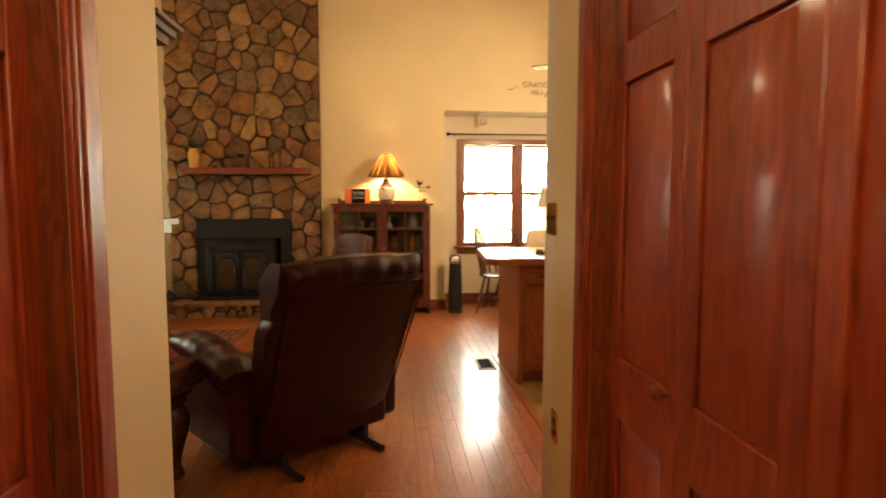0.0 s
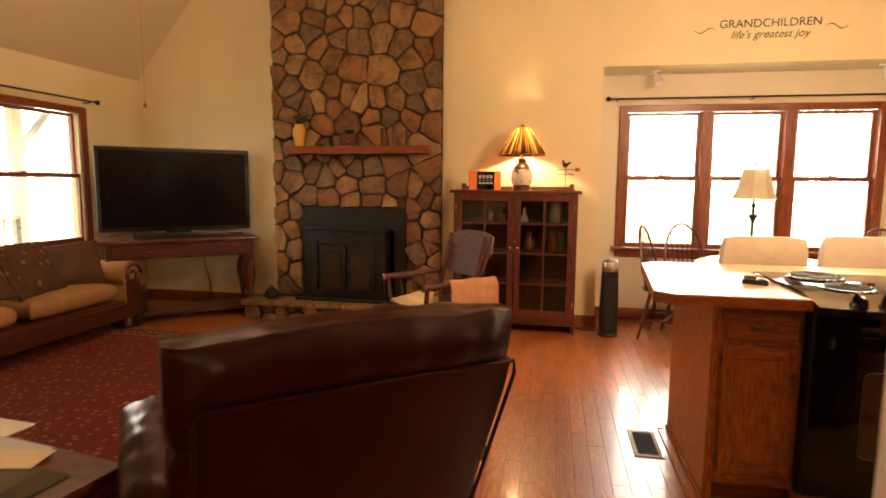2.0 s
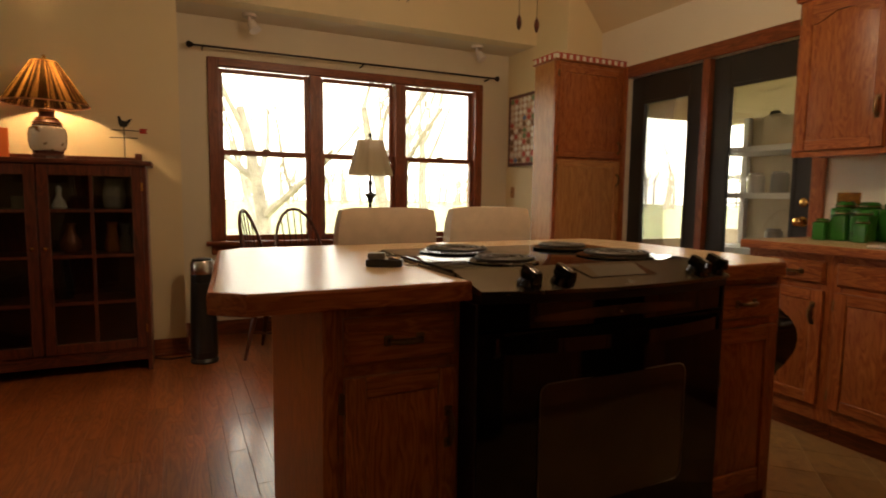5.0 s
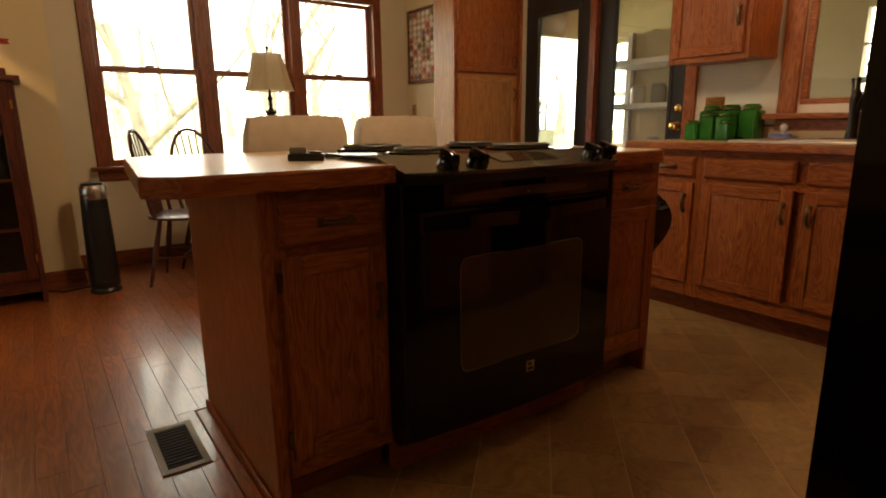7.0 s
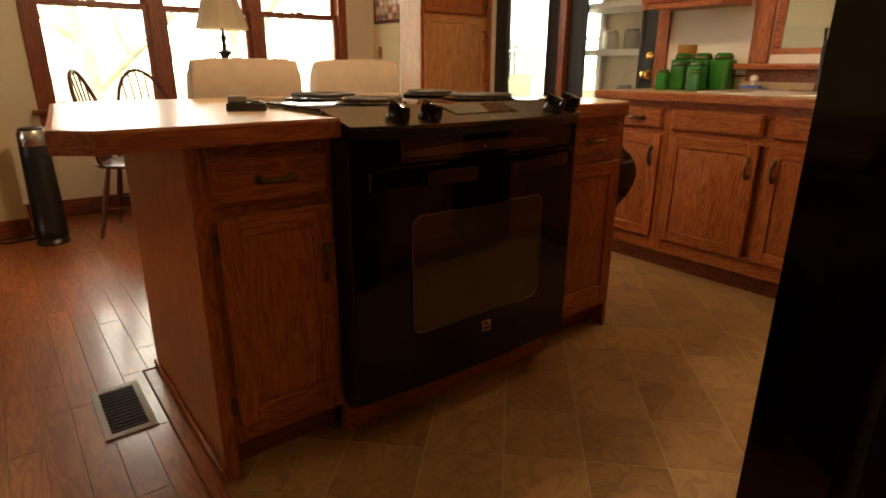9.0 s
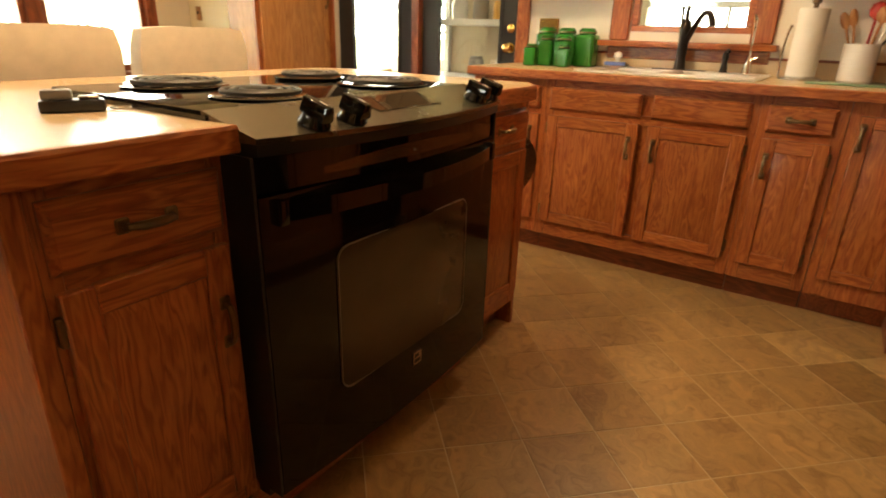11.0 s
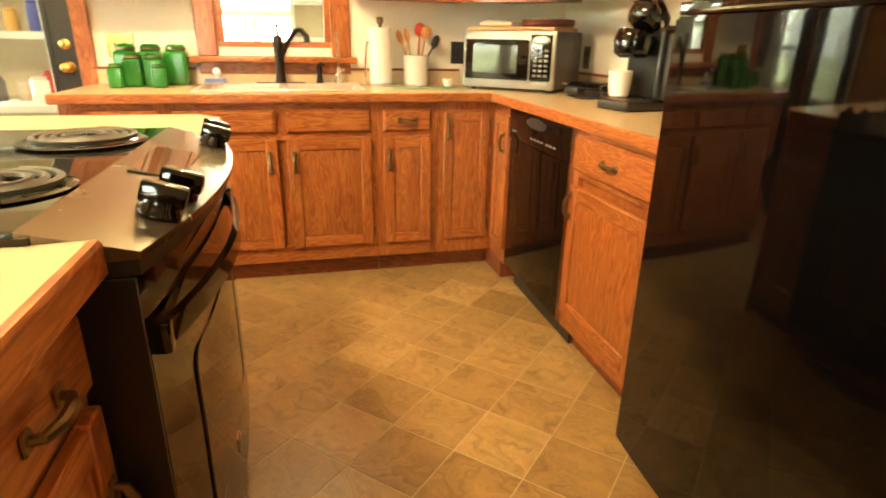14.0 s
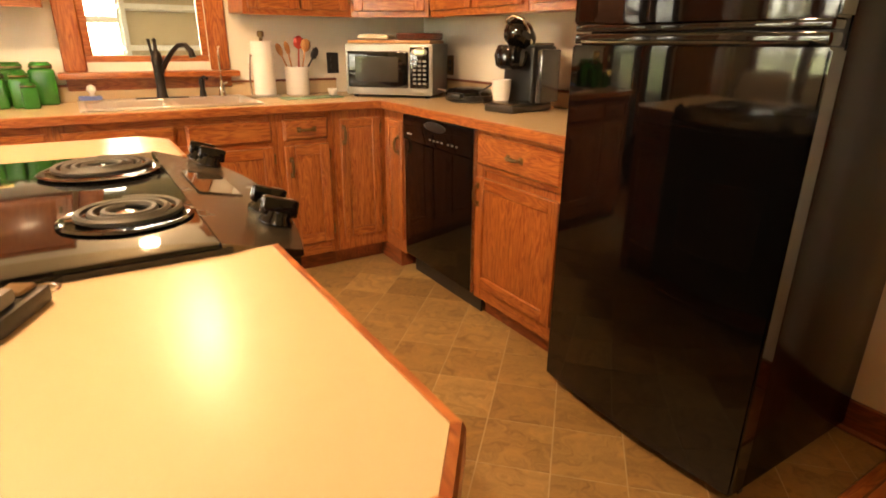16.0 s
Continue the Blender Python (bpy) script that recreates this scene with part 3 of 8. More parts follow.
def double_hung(name, w, z0, z1, units, depth, m, label, casing=0.085, sill=True):
    """A stained window: casing, mullions, and two sashes to each unit; local x along the wall, -y into the room."""
    win = tagged(new(name), label, "window", kind="structure")
    win.matrix_basis = m
    c = casing
    for x0, x1 in ((-0.012, c - 0.02), (w - c + 0.02, w + 0.012)):
        part("window_frame", block(x0, -0.022, z0, x1, 0.05, z1, 0.005), TRIM["z"], win)
    part("window_frame", block(c - 0.02, -0.022, z1 - c + 0.02, w - c + 0.02, 0.05, z1, 0.005), TRIM["x"], win)
    if sill:
        part("window_sill", block(-0.05, -0.075, z0 - 0.012, w + 0.05, 0.05, z0 + 0.02, 0.008, 2), TRIM["x"], win)
        part("apron", block(-0.012, -0.020, z0 - 0.085, w + 0.012, 0.0, z0 - 0.012, 0.005), TRIM["x"], win)
    uw = (w - 2 * (c - 0.02)) / units
    for k in range(units):
        a, b = c - 0.02 + k * uw, c - 0.02 + (k + 1) * uw
        if k:
            part("mullion", block(a - 0.045, -0.018, z0 + 0.02, a + 0.045, 0.05, z1 - c + 0.02, 0.005), TRIM["z"], win)
        a, b = a + (0.045 if k else 0.0), b - (0.045 if k < units - 1 else 0.0)
        zm = z0 + (z1 - z0) * 0.5
        zt = z1 - c + 0.02
        for s, (lo, hi, yy) in enumerate(((z0 + 0.02, zm + 0.02, 0.012), (zm - 0.02, zt, 0.052))):
            sash = bmesh.new()
            for bx in ((a, yy, lo, a + 0.035, yy + 0.035, hi), (b - 0.035, yy, lo, b, yy + 0.035, hi), (a + 0.035, yy, lo, b - 0.035, yy + 0.035, lo + 0.045), (a + 0.035, yy, hi - 0.032, b - 0.035, yy + 0.035, hi)):
                solid(sash, *bx, 0.004)
            sh = part("sash", sash, TRIM["z"], win)
            pane = part("pane", block(a + 0.03, yy + 0.014, lo + 0.04, b - 0.03, yy + 0.018, hi - 0.028), PANE, sh)
            pane.visible_shadow = False
        part("sash_lock", block((a + b) / 2 - 0.03, -0.002, zm + 0.021, (a + b) / 2 + 0.03, 0.03, zm + 0.036, 0.005), ANTIQUE, win)
        part("jamb", joined((a - 0.004, 0.047, z0, a + 0.002, depth, zt), (b - 0.002, 0.047, z0, b + 0.004, depth, zt)), PINE["z"], win)
    return win


double_hung("window_1", 2.335, 0.72, 2.13, 3, 0.12, pose(1.073, YB, 0), "triple double-hung dining window in stained wood")
double_hung("window_2", LW[1] - LW[0] + 0.16, LW[2], LW[3] + 0.02, 1, 0.12, pose(XL, LW[0] - 0.08, 0, 0, 0, 90), "double-hung side window in dark-stained wood")


def curtain_rod(x, y, z, length, rz, brackets):
    rod = thing("curtain_rod", "thin black metal curtain rod with ball finials", "curtain rod", x, y, z, rz)
    part("rod", tube([(0, 0, 0), (length, 0, 0)], 0.008, 10), BRONZE, rod)
    for xx, s in ((0, -1), (length, 1)):
        part("finial", tube([(xx, 0, 0), (xx + s * 0.012, 0, 0), (xx + s * 0.03, 0, 0), (xx + s * 0.045, 0, 0), (xx + s * 0.052, 0, 0)], [0.008, 0.018, 0.026, 0.018, 0.004], 12), BRONZE, rod)
    for xx in brackets:
        part("bracket", tube([(xx, 0, -0.012), (xx, 0.03, -0.015), (xx, 0.085, -0.015)], 0.006, 8), BRONZE, rod)
    return rod


curtain_rod(0.97, YB - 0.085, 2.185, 2.53, 0, (0.06, 1.28, 2.47))
curtain_rod(XL + 0.085, 5.30, 2.13, 1.50, 90, (0.08, 1.44))

# alcove spot fixtures
for k, xx in enumerate((1.35, 3.25)):
    sp = thing("spot_light", "small white ceiling spot, switched off", "spot light", xx, 7.52, 2.42, 0, "alcove spots")
    part("base", lathe([(0.05, -0.02), (0.05, 0.0)], seg=20), WHITE, sp)
    part("head", tube([(0, 0, -0.02), (0, 0, -0.05), (0.01, -0.01, -0.06), (0.035, -0.035, -0.12)], [0.012, 0.012, 0.03, 0.045], 16), WHITE, sp)


def sink_window():
    win = tagged(new("window_3"), "oak-cased window over the kitchen sink", "window", kind="structure")
    y0, y1, z0, z1 = SW
    c, x = 0.10, XR
    for a, b in ((y0 - c, y0), (y1, y1 + c)):
        part("window_frame", block(x - 0.022, a, z0 - 0.045, x, b, z1 + c, 0.006), OAK["z"], win)
    part("window_frame", block(x - 0.022, y0, z1, x, y1, z1 + c, 0.006), OAK["y"], win)
    part("window_sill", block(x - 0.11, y0 - c - 0.03, z0 - 0.075, x + 0.02, y1 + c + 0.03, z0 - 0.045, 0.009, 2), OAK["y"], win)
    part("apron", block(x - 0.025, y0 - c, z0 - 0.135, x, y1 + c, z0 - 0.075, 0.006), OAK["y"], win)
    sash = bmesh.new()
    for b in ((x + 0.01, y0, z0 - 0.045, x + 0.045, y1, z0 + 0.03), (x + 0.01, y0, z1 - 0.04, x + 0.045, y1, z1), (x + 0.01, y0, z0 + 0.03, x + 0.045, y0 + 0.035, z1 - 0.04), (x + 0.01, y1 - 0.035, z0 + 0.03, x + 0.045, y1, z1 - 0.04)):
        solid(sash, *b, 0.004)
    sh = part("sash", sash, OAK["y"], win)
    pane = part("pane", block(x + 0.025, y0 + 0.03, z0 + 0.025, x + 0.03, y1 - 0.03, z1 - 0.035), PANE, sh)
    pane.visible_shadow = False
    for yy in (y0 + 0.15, y1 - 0.15):
        part("sash_pull", lathe([(0.034, 0.0), (0.034, 0.004), (0.024, 0.006)], seg=16, squash=0.38), TRIM["y"], win, m=pose(x + 0.010, yy, z0 - 0.005, 0, -90, 0) @ pose(0, 0, 0, 0, 0, 90))


sink_window()


def glazed_doors():
    fr = tagged(new("door_frame"), "stained frame of the double doors to the porch", "door frame", kind="structure")
    y0, y1, z1 = DW
    x = XR
    for a, b in ((y0 - 0.08, y0), (y1, y1 + 0.05)):
        part("casing", block(x - 0.02, a, 0, x, b, z1 + 0.09, 0.005), OAK["z"], fr)
    part("casing", block(x - 0.02, y0, z1, x, y1, z1 + 0.09, 0.005), TRIM["y"], fr)
    part("centre_post", block(x - 0.006, 5.75, 0.0, x + 0.10, 5.81, z1, 0.004), TRIM["z"], fr)
    part("threshold", block(x, y0, 0.0, x + 0.12, y1, 0.02, 0.004), TRIM["y"], fr)
    for k, (a, b) in enumerate(((y0 + 0.004, 5.747), (5.813, y1 - 0.004))):
        d = tagged(new("door_%d" % (k + 1)), "dark-painted door with one tall glass pane" + (" and brass knob" if k == 0 else ""), "door", kind="structure")
        leaf = bmesh.new()
        s = 0.125
        for bx in ((x + 0.035, a, 0.025, x + 0.078, a + s, z1 - 0.004), (x + 0.035, b - s, 0.025, x + 0.078, b, z1 - 0.004), (x + 0.035, a + s, 0.025, x + 0.078, b - s, 0.28), (x + 0.035, a + s, z1 - 0.2, x + 0.078, b - s, z1 - 0.004)):
            solid(leaf, *bx, 0.003)
        part("leaf", leaf, SLATE, d)
        bead = bmesh.new()
        for bx in ((x + 0.028, a + s - 0.012, 0.268, x + 0.035, a + s + 0.012, z1 - 0.188), (x + 0.028, b - s - 0.012, 0.268, x + 0.035, b - s + 0.012, z1 - 0.188), (x + 0.028, a + s + 0.012, 0.268, x + 0.035, b - s - 0.012, 0.292), (x + 0.028, a + s + 0.012, z1 - 0.212, x + 0.035, b - s - 0.012, z1 - 0.188)):
            solid(bead, *bx, 0.002)
        part("glazing_bead", bead, SLATE, d)
        pane = part("pane", block(x + 0.053, a + s - 0.01, 0.27, x + 0.059, b - s + 0.01, z1 - 0.19), PANE, d)
        pane.visible_shadow = False
        if k == 0:
            for zz, r in ((0.99, 0.030), (1.10, 0.020)):
                part("knob", lathe([(0.030, 0.0), (0.030, 0.006), (0.010, 0.010), (0.010, 0.03), (r * 0.8, 0.036), (r, 0.05), (r * 0.8, 0.062), (0.004, 0.068)] if zz < 1 else [(0.026, 0), (0.026, 0.008), (0.016, 0.012)], seg=18), BRASS, d, "brass knob", pose(x + 0.035, a + 0.055, zz, 0, -90, 0))
            part("hinge", block(x + 0.029, b - 0.004, 1.0, x + 0.04, b + 0.012, 1.1, 0.002), ANTIQUE, d)


glazed_doors()


def six_panel(parent, w, z0, z1, mats, cols=1, rows=((0.16, 0.60), (0.80, 1.56), (1.70, 1.92))):
    """A panelled leaf: local x across, front at y = 0 facing -y."""
    st = 0.062
    leaf = bmesh.new()
    solid(leaf, 0, 0.012, z0, w, 0.032, z1)
    cw = (w - st * (cols + 1)) / cols
    for k in range(cols + 1):
        xx = k * (cw + st)
        solid(leaf, xx, 0, z0, xx + st, 0.012, z1, 0.003)
    zs = [z0] + [v for r in rows for v in r] + [z1]
    for k in range(cols):
        xa = st + k * (cw + st)
        for lo, hi in zip(zs[0::2], zs[1::2]):
            solid(leaf, xa, 0, lo, xa + cw, 0.012, hi, 0.003)
    ob = part("leaf", leaf, mats["z"], parent)
    for k in range(cols):
        xa = st + k * (cw + st)
        for lo, hi in rows:
            bm = block(xa + 0.008, 0.002, lo + 0.008, xa + cw - 0.008, 0.012, hi - 0.008)
            front = [f for f in bm.faces if f.normal.y < -0.5]
            bmesh.ops.inset_region(bm, faces=front, thickness=0.028, depth=0.0)
            for v in {v for f in bm.faces for v in f.verts}:
                if v.co.y < 0.003 and (abs(v.co.x - xa - 0.008) < 1e-4 or abs(v.co.x - xa - cw + 0.008) < 1e-4 or abs(v.co.z - lo - 0.008) < 1e-4 or abs(v.co.z - hi + 0.008) < 1e-4):
                    v.co.y = 0.0105
            part("raised_panel", bm, mats["z"], ob)
    return ob


# hall closet: four folding leaves; local x runs towards the hall's start
closet = tagged(new("door_3"), "stained pine bifold closet doors with raised panels, closed", "door", kind="structure")
closet.matrix_basis = pose(0.785 + 0.055, CD[1] - 0.006, 0, 0, 0, -90)
lw = (CD[1] - CD[0] - 0.012) / 4
for k in range(4):
    leaf = part("folding_leaf", block(k * lw + 0.002, 0.033, 0.02, (k + 1) * lw - 0.002, 0.036, CD[2] - 0.012), DOORWOOD["z"], closet)
    holder = six_panel(closet, lw - 0.004, 0.02, CD[2] - 0.012, DOORWOOD, 1, ((0.16, 0.69), (0.865, 1.625), (1.735, 1.94)))
    holder.matrix_basis = pose(k * lw + 0.002, 0, 0)
    if k in (0, 3):
        part("knob", lathe([(0.012, 0.0), (0.009, 0.010), (0.017, 0.020), (0.020, 0.030), (0.014, 0.038), (0.003, 0.04)], seg=16), TRIM["z"], closet, "small round wooden knob", pose((k + (0.88 if k == 0 else 0.12)) * lw, 0, 0.86, 90, 0, 0))
hd = tagged(new("door_4"), "stained wooden panelled hall door, closed", "door", kind="structure")
hd.matrix_basis = pose(-0.411 - 0.05, LD[0] + 0.005, 0, 0, 0, 90)
six_panel(hd, LD[1] - LD[0] - 0.01, 0.01, LD[2] - 0.01, DOORWOOD, 2)
part("hinge", block(LD[1] - LD[0] - 0.02, -0.006, 0.78, LD[1] - LD[0] - 0.004, 0.0, 0.88, 0.002), ANTIQUE, hd)


def casing(name, x, y0, y1, z1, nx, w):
    """Moulded door casing round a hall opening, with its jambs."""
    c = tagged(new(name), "moulded stained door casing", "trim", kind="structure")
    for a, b, lo, hi, mt in ((y0 - w, y0, 0, z1 + w, "z"), (y1, y1 + w, 0, z1 + w, "z"), (y0, y1, z1, z1 + w, "y")):
        bm = bmesh.new()
        for t, e in ((0.014, 0.0), (0.020, 0.012), (0.026, 0.03)):
            xs = sorted((x, x + nx * t))
            if mt == "z":
                solid(bm, xs[0], a + e * 0.9, lo, xs[1], b - e * 0.5, hi, 0.003)
            else:
                solid(bm, xs[0], a, lo + e * 0.5, xs[1], b, hi - e * 0.9, 0.003)
        part("casing_board", bm, DOORWOOD[mt], c)
    xs = sorted((x, x - nx * 0.115))
    part("jamb", joined((xs[0], y0, 0, xs[1], y0 + 0.006, z1), (xs[0], y1 - 0.006, 0, xs[1], y1, z1), (xs[0], y0 + 0.006, z1 - 0.006, xs[1], y1 - 0.006, z1)), TRIM["z"], c)


casing("trim_closet", 0.785, CD[0], CD[1], CD[2], -1, 0.10)
casing("trim_hall_door", -0.411, LD[0], LD[1], LD[2], 1, 0.105)


def wall_plate(name, label, m, w, h, mat, kind):
    p = thing(name, label, "wall plate", 0, 0)
    p.matrix_basis = m
    part("plate", block(-w / 2, -0.006, -h / 2, w / 2, 0, h / 2, 0.003), mat, p)
    n = max(1, round(w / 0.055)) if kind != "outlet" else 1
    for k in range(n):
        xx = (k - (n - 1) / 2) * 0.046
        if kind == "outlet":
            for zz in (-0.02, 0.02):
                part("socket", block(xx - 0.014, -0.009, zz - 0.013, xx + 0.014, -0.006, zz + 0.013, 0.003), PLASTIC if mat is not WHITE else WHITE, p)
        else:
            part("toggle", block(xx - 0.005, -0.018, -0.004, xx + 0.005, -0.006, 0.014, 0.002), PLASTIC, p)


wall_plate("light_switch", "polished brass triple switch plate on the hall wall", pose(0.785, 2.345, 1.245, 0, 0, -90), 0.118, 0.115, BRASS, "switch")
wall_plate("wall_outlet", "brass outlet plate low on the hall wall", pose(0.785, 2.275, 0.50, 0, 0, -90), 0.07, 0.115, BRASS, "outlet")
wall_plate("wall_outlet", "black outlet plate above the counter", pose(XR, 3.085, 1.085, 0, 0, -90), 0.075, 0.12, PLASTIC, "outlet")
wall_plate("wall_outlet", "brown outlet plate beside the microwave", pose(3.72, 2.44, 1.075, 0, 0, 180), 0.07, 0.115, ANTIQUE, "outlet")
wall_plate("light_switch", "polished brass switch plate above the green jars", pose(XR, 4.83, 1.10, 0, 0, -90), 0.12, 0.115, BRASS, "switch")
wall_plate("wall_outlet", "dark outlet under the television console", pose(-2.95, YGL, 0.40, 0, 0, 0), 0.07, 0.115, PLASTIC, "outlet")
wall_plate("light_switch", "small oak switch plate in the alcove", pose(3.70, 7.60, 1.15, 0, 0, -90), 0.06, 0.10, PINE["z"], "switch")


# ---------------------------------------------------------------- stone chimney
def clip_cell(poly, p, q, gap):
    """Keep the side of poly nearer to p than to q, less half the joint."""
    mid, d = (p + q) / 2, (q - p).normalized()
    out = []
    for i, a in enumerate(poly):
        b = poly[(i + 1) % len(poly)]
        da, db = (a - mid).dot(d) + gap, (b - mid).dot(d) + gap
        if da <= 0:
            out.append(a)
        if da * db < 0:
            out.append(a + (b - a) * (da / (da - db)))
    return out


def stone_shape(poly, depth, rnd, wob=0.009):
    """One rough stone: its outline uneven, its face domed and chipped at the rim."""
    c = sum(poly, Vector((0, 0))) / len(poly)
    rim = []
    for i, a in enumerate(poly):
        b = poly[(i + 1) % len(poly)]
        n = max(1, int((b - a).length / 0.07))
        for k in range(n):
            p = a.lerp(b, (k + (0.18 if k == 0 else 0)) / n)
            rim.append(p + Vector((rnd.uniform(-wob, wob), rnd.uniform(-wob, wob))))
    bm = bmesh.new()
    tilt = Vector((rnd.uniform(-0.08, 0.08), rnd.uniform(-0.08, 0.08)))
    back = [bm.verts.new((p.x - c.x, 0.02, p.y - c.y)) for p in rim]
    edge = [bm.verts.new((p.x - c.x, -depth * 0.72, p.y - c.y)) for p in rim]
    face = [bm.verts.new(((p.x - c.x) * 0.95, -depth + tilt.dot(p - c) + rnd.uniform(-0.006, 0.006), (p.y - c.y) * 0.95)) for p in rim]
    mid = bm.verts.new((0, -depth - rnd.uniform(0.0, 0.012), 0))
    n = len(rim)
    for k in range(n):
        j = (k + 1) % n
        bm.faces.new((back[k], back[j], edge[j], edge[k]))
        bm.faces.new((edge[k], edge[j], face[j], face[k]))
        bm.faces.new((face[k], face[j], mid))
    return bm, c


def rubble(parent, x0, x1, z0, z1, y, size, seed, keepout=(), m=None, depth=0.028, gap=0.0065):
    rnd = random.Random(seed)
    pts = []
    tries = 0
    while tries < 9000:
        tries += 1
        p = Vector((rnd.uniform(x0, x1), rnd.uniform(z0, z1)))
        s = size * rnd.choice((0.42, 0.62, 0.85, 1.0, 1.15, 1.3))
        if all((p - q).length > (s + t) / 2 for q, t in pts):
            pts.append((p, s))
    for p, s in pts:
        poly = [Vector((x0, z0)), Vector((x1, z0)), Vector((x1, z1)), Vector((x0, z1))]
        for q, t in pts:
            if q is not p and (q - p).length < size * 3.2 and len(poly) > 2:
                poly = clip_cell(poly, p, q, gap)
        for kx0, kx1, kz1 in keepout:
            if len(poly) > 2 and kx0 - 0.1 < p.x < kx1 + 0.1 and p.y < kz1 + 0.25:
                c = sum(poly, Vector((0, 0))) / len(poly)
                if kx0 < c.x < kx1:
                    poly = clip_cell(poly, Vector((0, kz1 + 0.5)), Vector((0, kz1 - 0.5)), 0.0)
                elif c.x <= kx0:
                    poly = clip_cell(poly, Vector((kx0 - 0.5, 0)), Vector((kx0 + 0.5, 0)), 0.0)
                else:
                    poly = clip_cell(poly, Vector((kx1 + 0.5, 0)), Vector((kx1 - 0.5, 0)), 0.0)
        if len(poly) < 3:
            continue
        bm, c = stone_shape(poly, depth * rnd.uniform(0.7, 1.25), rnd)
        w = pose(c.x, y, c.y)
        part("stone", bm, STONE, parent, m=(m @ w) if m is not None else w, angle=50)


SF = 7.20   # the chimney's stone face
FB = (-2.06, -0.965, 1.115)
chimney = thing("stone_chimney", "floor-to-ceiling fieldstone chimney breast with dark joints", "fireplace", -1.49, SF, 0)
cm = pose(1.49, -SF, 0)
for box in ((-2.355 + 1.49, 0.0, 0, FB[0] + 1.49, 0.34, FLAT + 0.05), (FB[1] + 1.49, 0.0, 0, -0.625 + 1.49, 0.34, FLAT + 0.05), (FB[0] + 1.49, 0.0, FB[2], FB[1] + 1.49, 0.34, FLAT + 0.05), (FB[0] + 1.49, 0.25, 0, FB[1] + 1.49, 0.34, FB[2])):
    part("core", block(*box), MORTAR, chimney)
rubble(chimney, -2.36, -0.62, 0.20, FLAT - 0.02, 0, 0.265, 5, ((FB[0], FB[1], FB[2]),), pose(1.49, 0, 0))
hearth = thing("raised_hearth", "low fieldstone hearth with flat flagstone top", "hearth", -1.53, 6.90, 0)
part("core", block(-1.03, 0.02, 0, 1.03, 0.33, 0.135), MORTAR, hearth)
rubble(hearth, -1.03, 1.03, 0.0, 0.14, 0.02, 0.20, 9, depth=0.03, gap=0.008)
rnd = random.Random(3)
xs = -1.06
while xs < 1.05:
    w = min(rnd.uniform(0.28, 0.52), 1.06 - xs)
    part("flagstone", block(xs + 0.006, -0.045 + rnd.uniform(-0.012, 0.012), 0.137, xs + w - 0.006, 0.27, 0.185 + rnd.uniform(-0.004, 0.004), 0.012, 2), STONE, hearth)
    xs += w


# ---------------------------------------------------------------- kitchen cabinets
def pull(parent, x, z, upright, y=0.0, bright=False):
    """A small antique pull with two rosettes and a bowed grip."""
    d = Vector((0, 0, 1)) if upright else Vector((1, 0, 0))
    c = Vector((x, y, z))
    bm = tube([c - d * 0.038 + Vector((0, -0.004, 0)), c - d * 0.036 + Vector((0, -0.016, 0)), c - d * 0.015 + Vector((0, -0.024, 0)), c + d * 0.015 + Vector((0, -0.024, 0)), c + d * 0.036 + Vector((0, -0.016, 0)), c + d * 0.038 + Vector((0, -0.004, 0))], [0.006, 0.006, 0.008, 0.008, 0.006, 0.006], 8)
    for s in (-1, 1):
        e = c + d * 0.040 * s
        solid(bm, e.x - 0.011, y - 0.005, e.z - 0.013, e.x + 0.011, y, e.z + 0.013, 0.003)
    return part("handle", bm, ANTIQUE, parent, "antique brass pull")


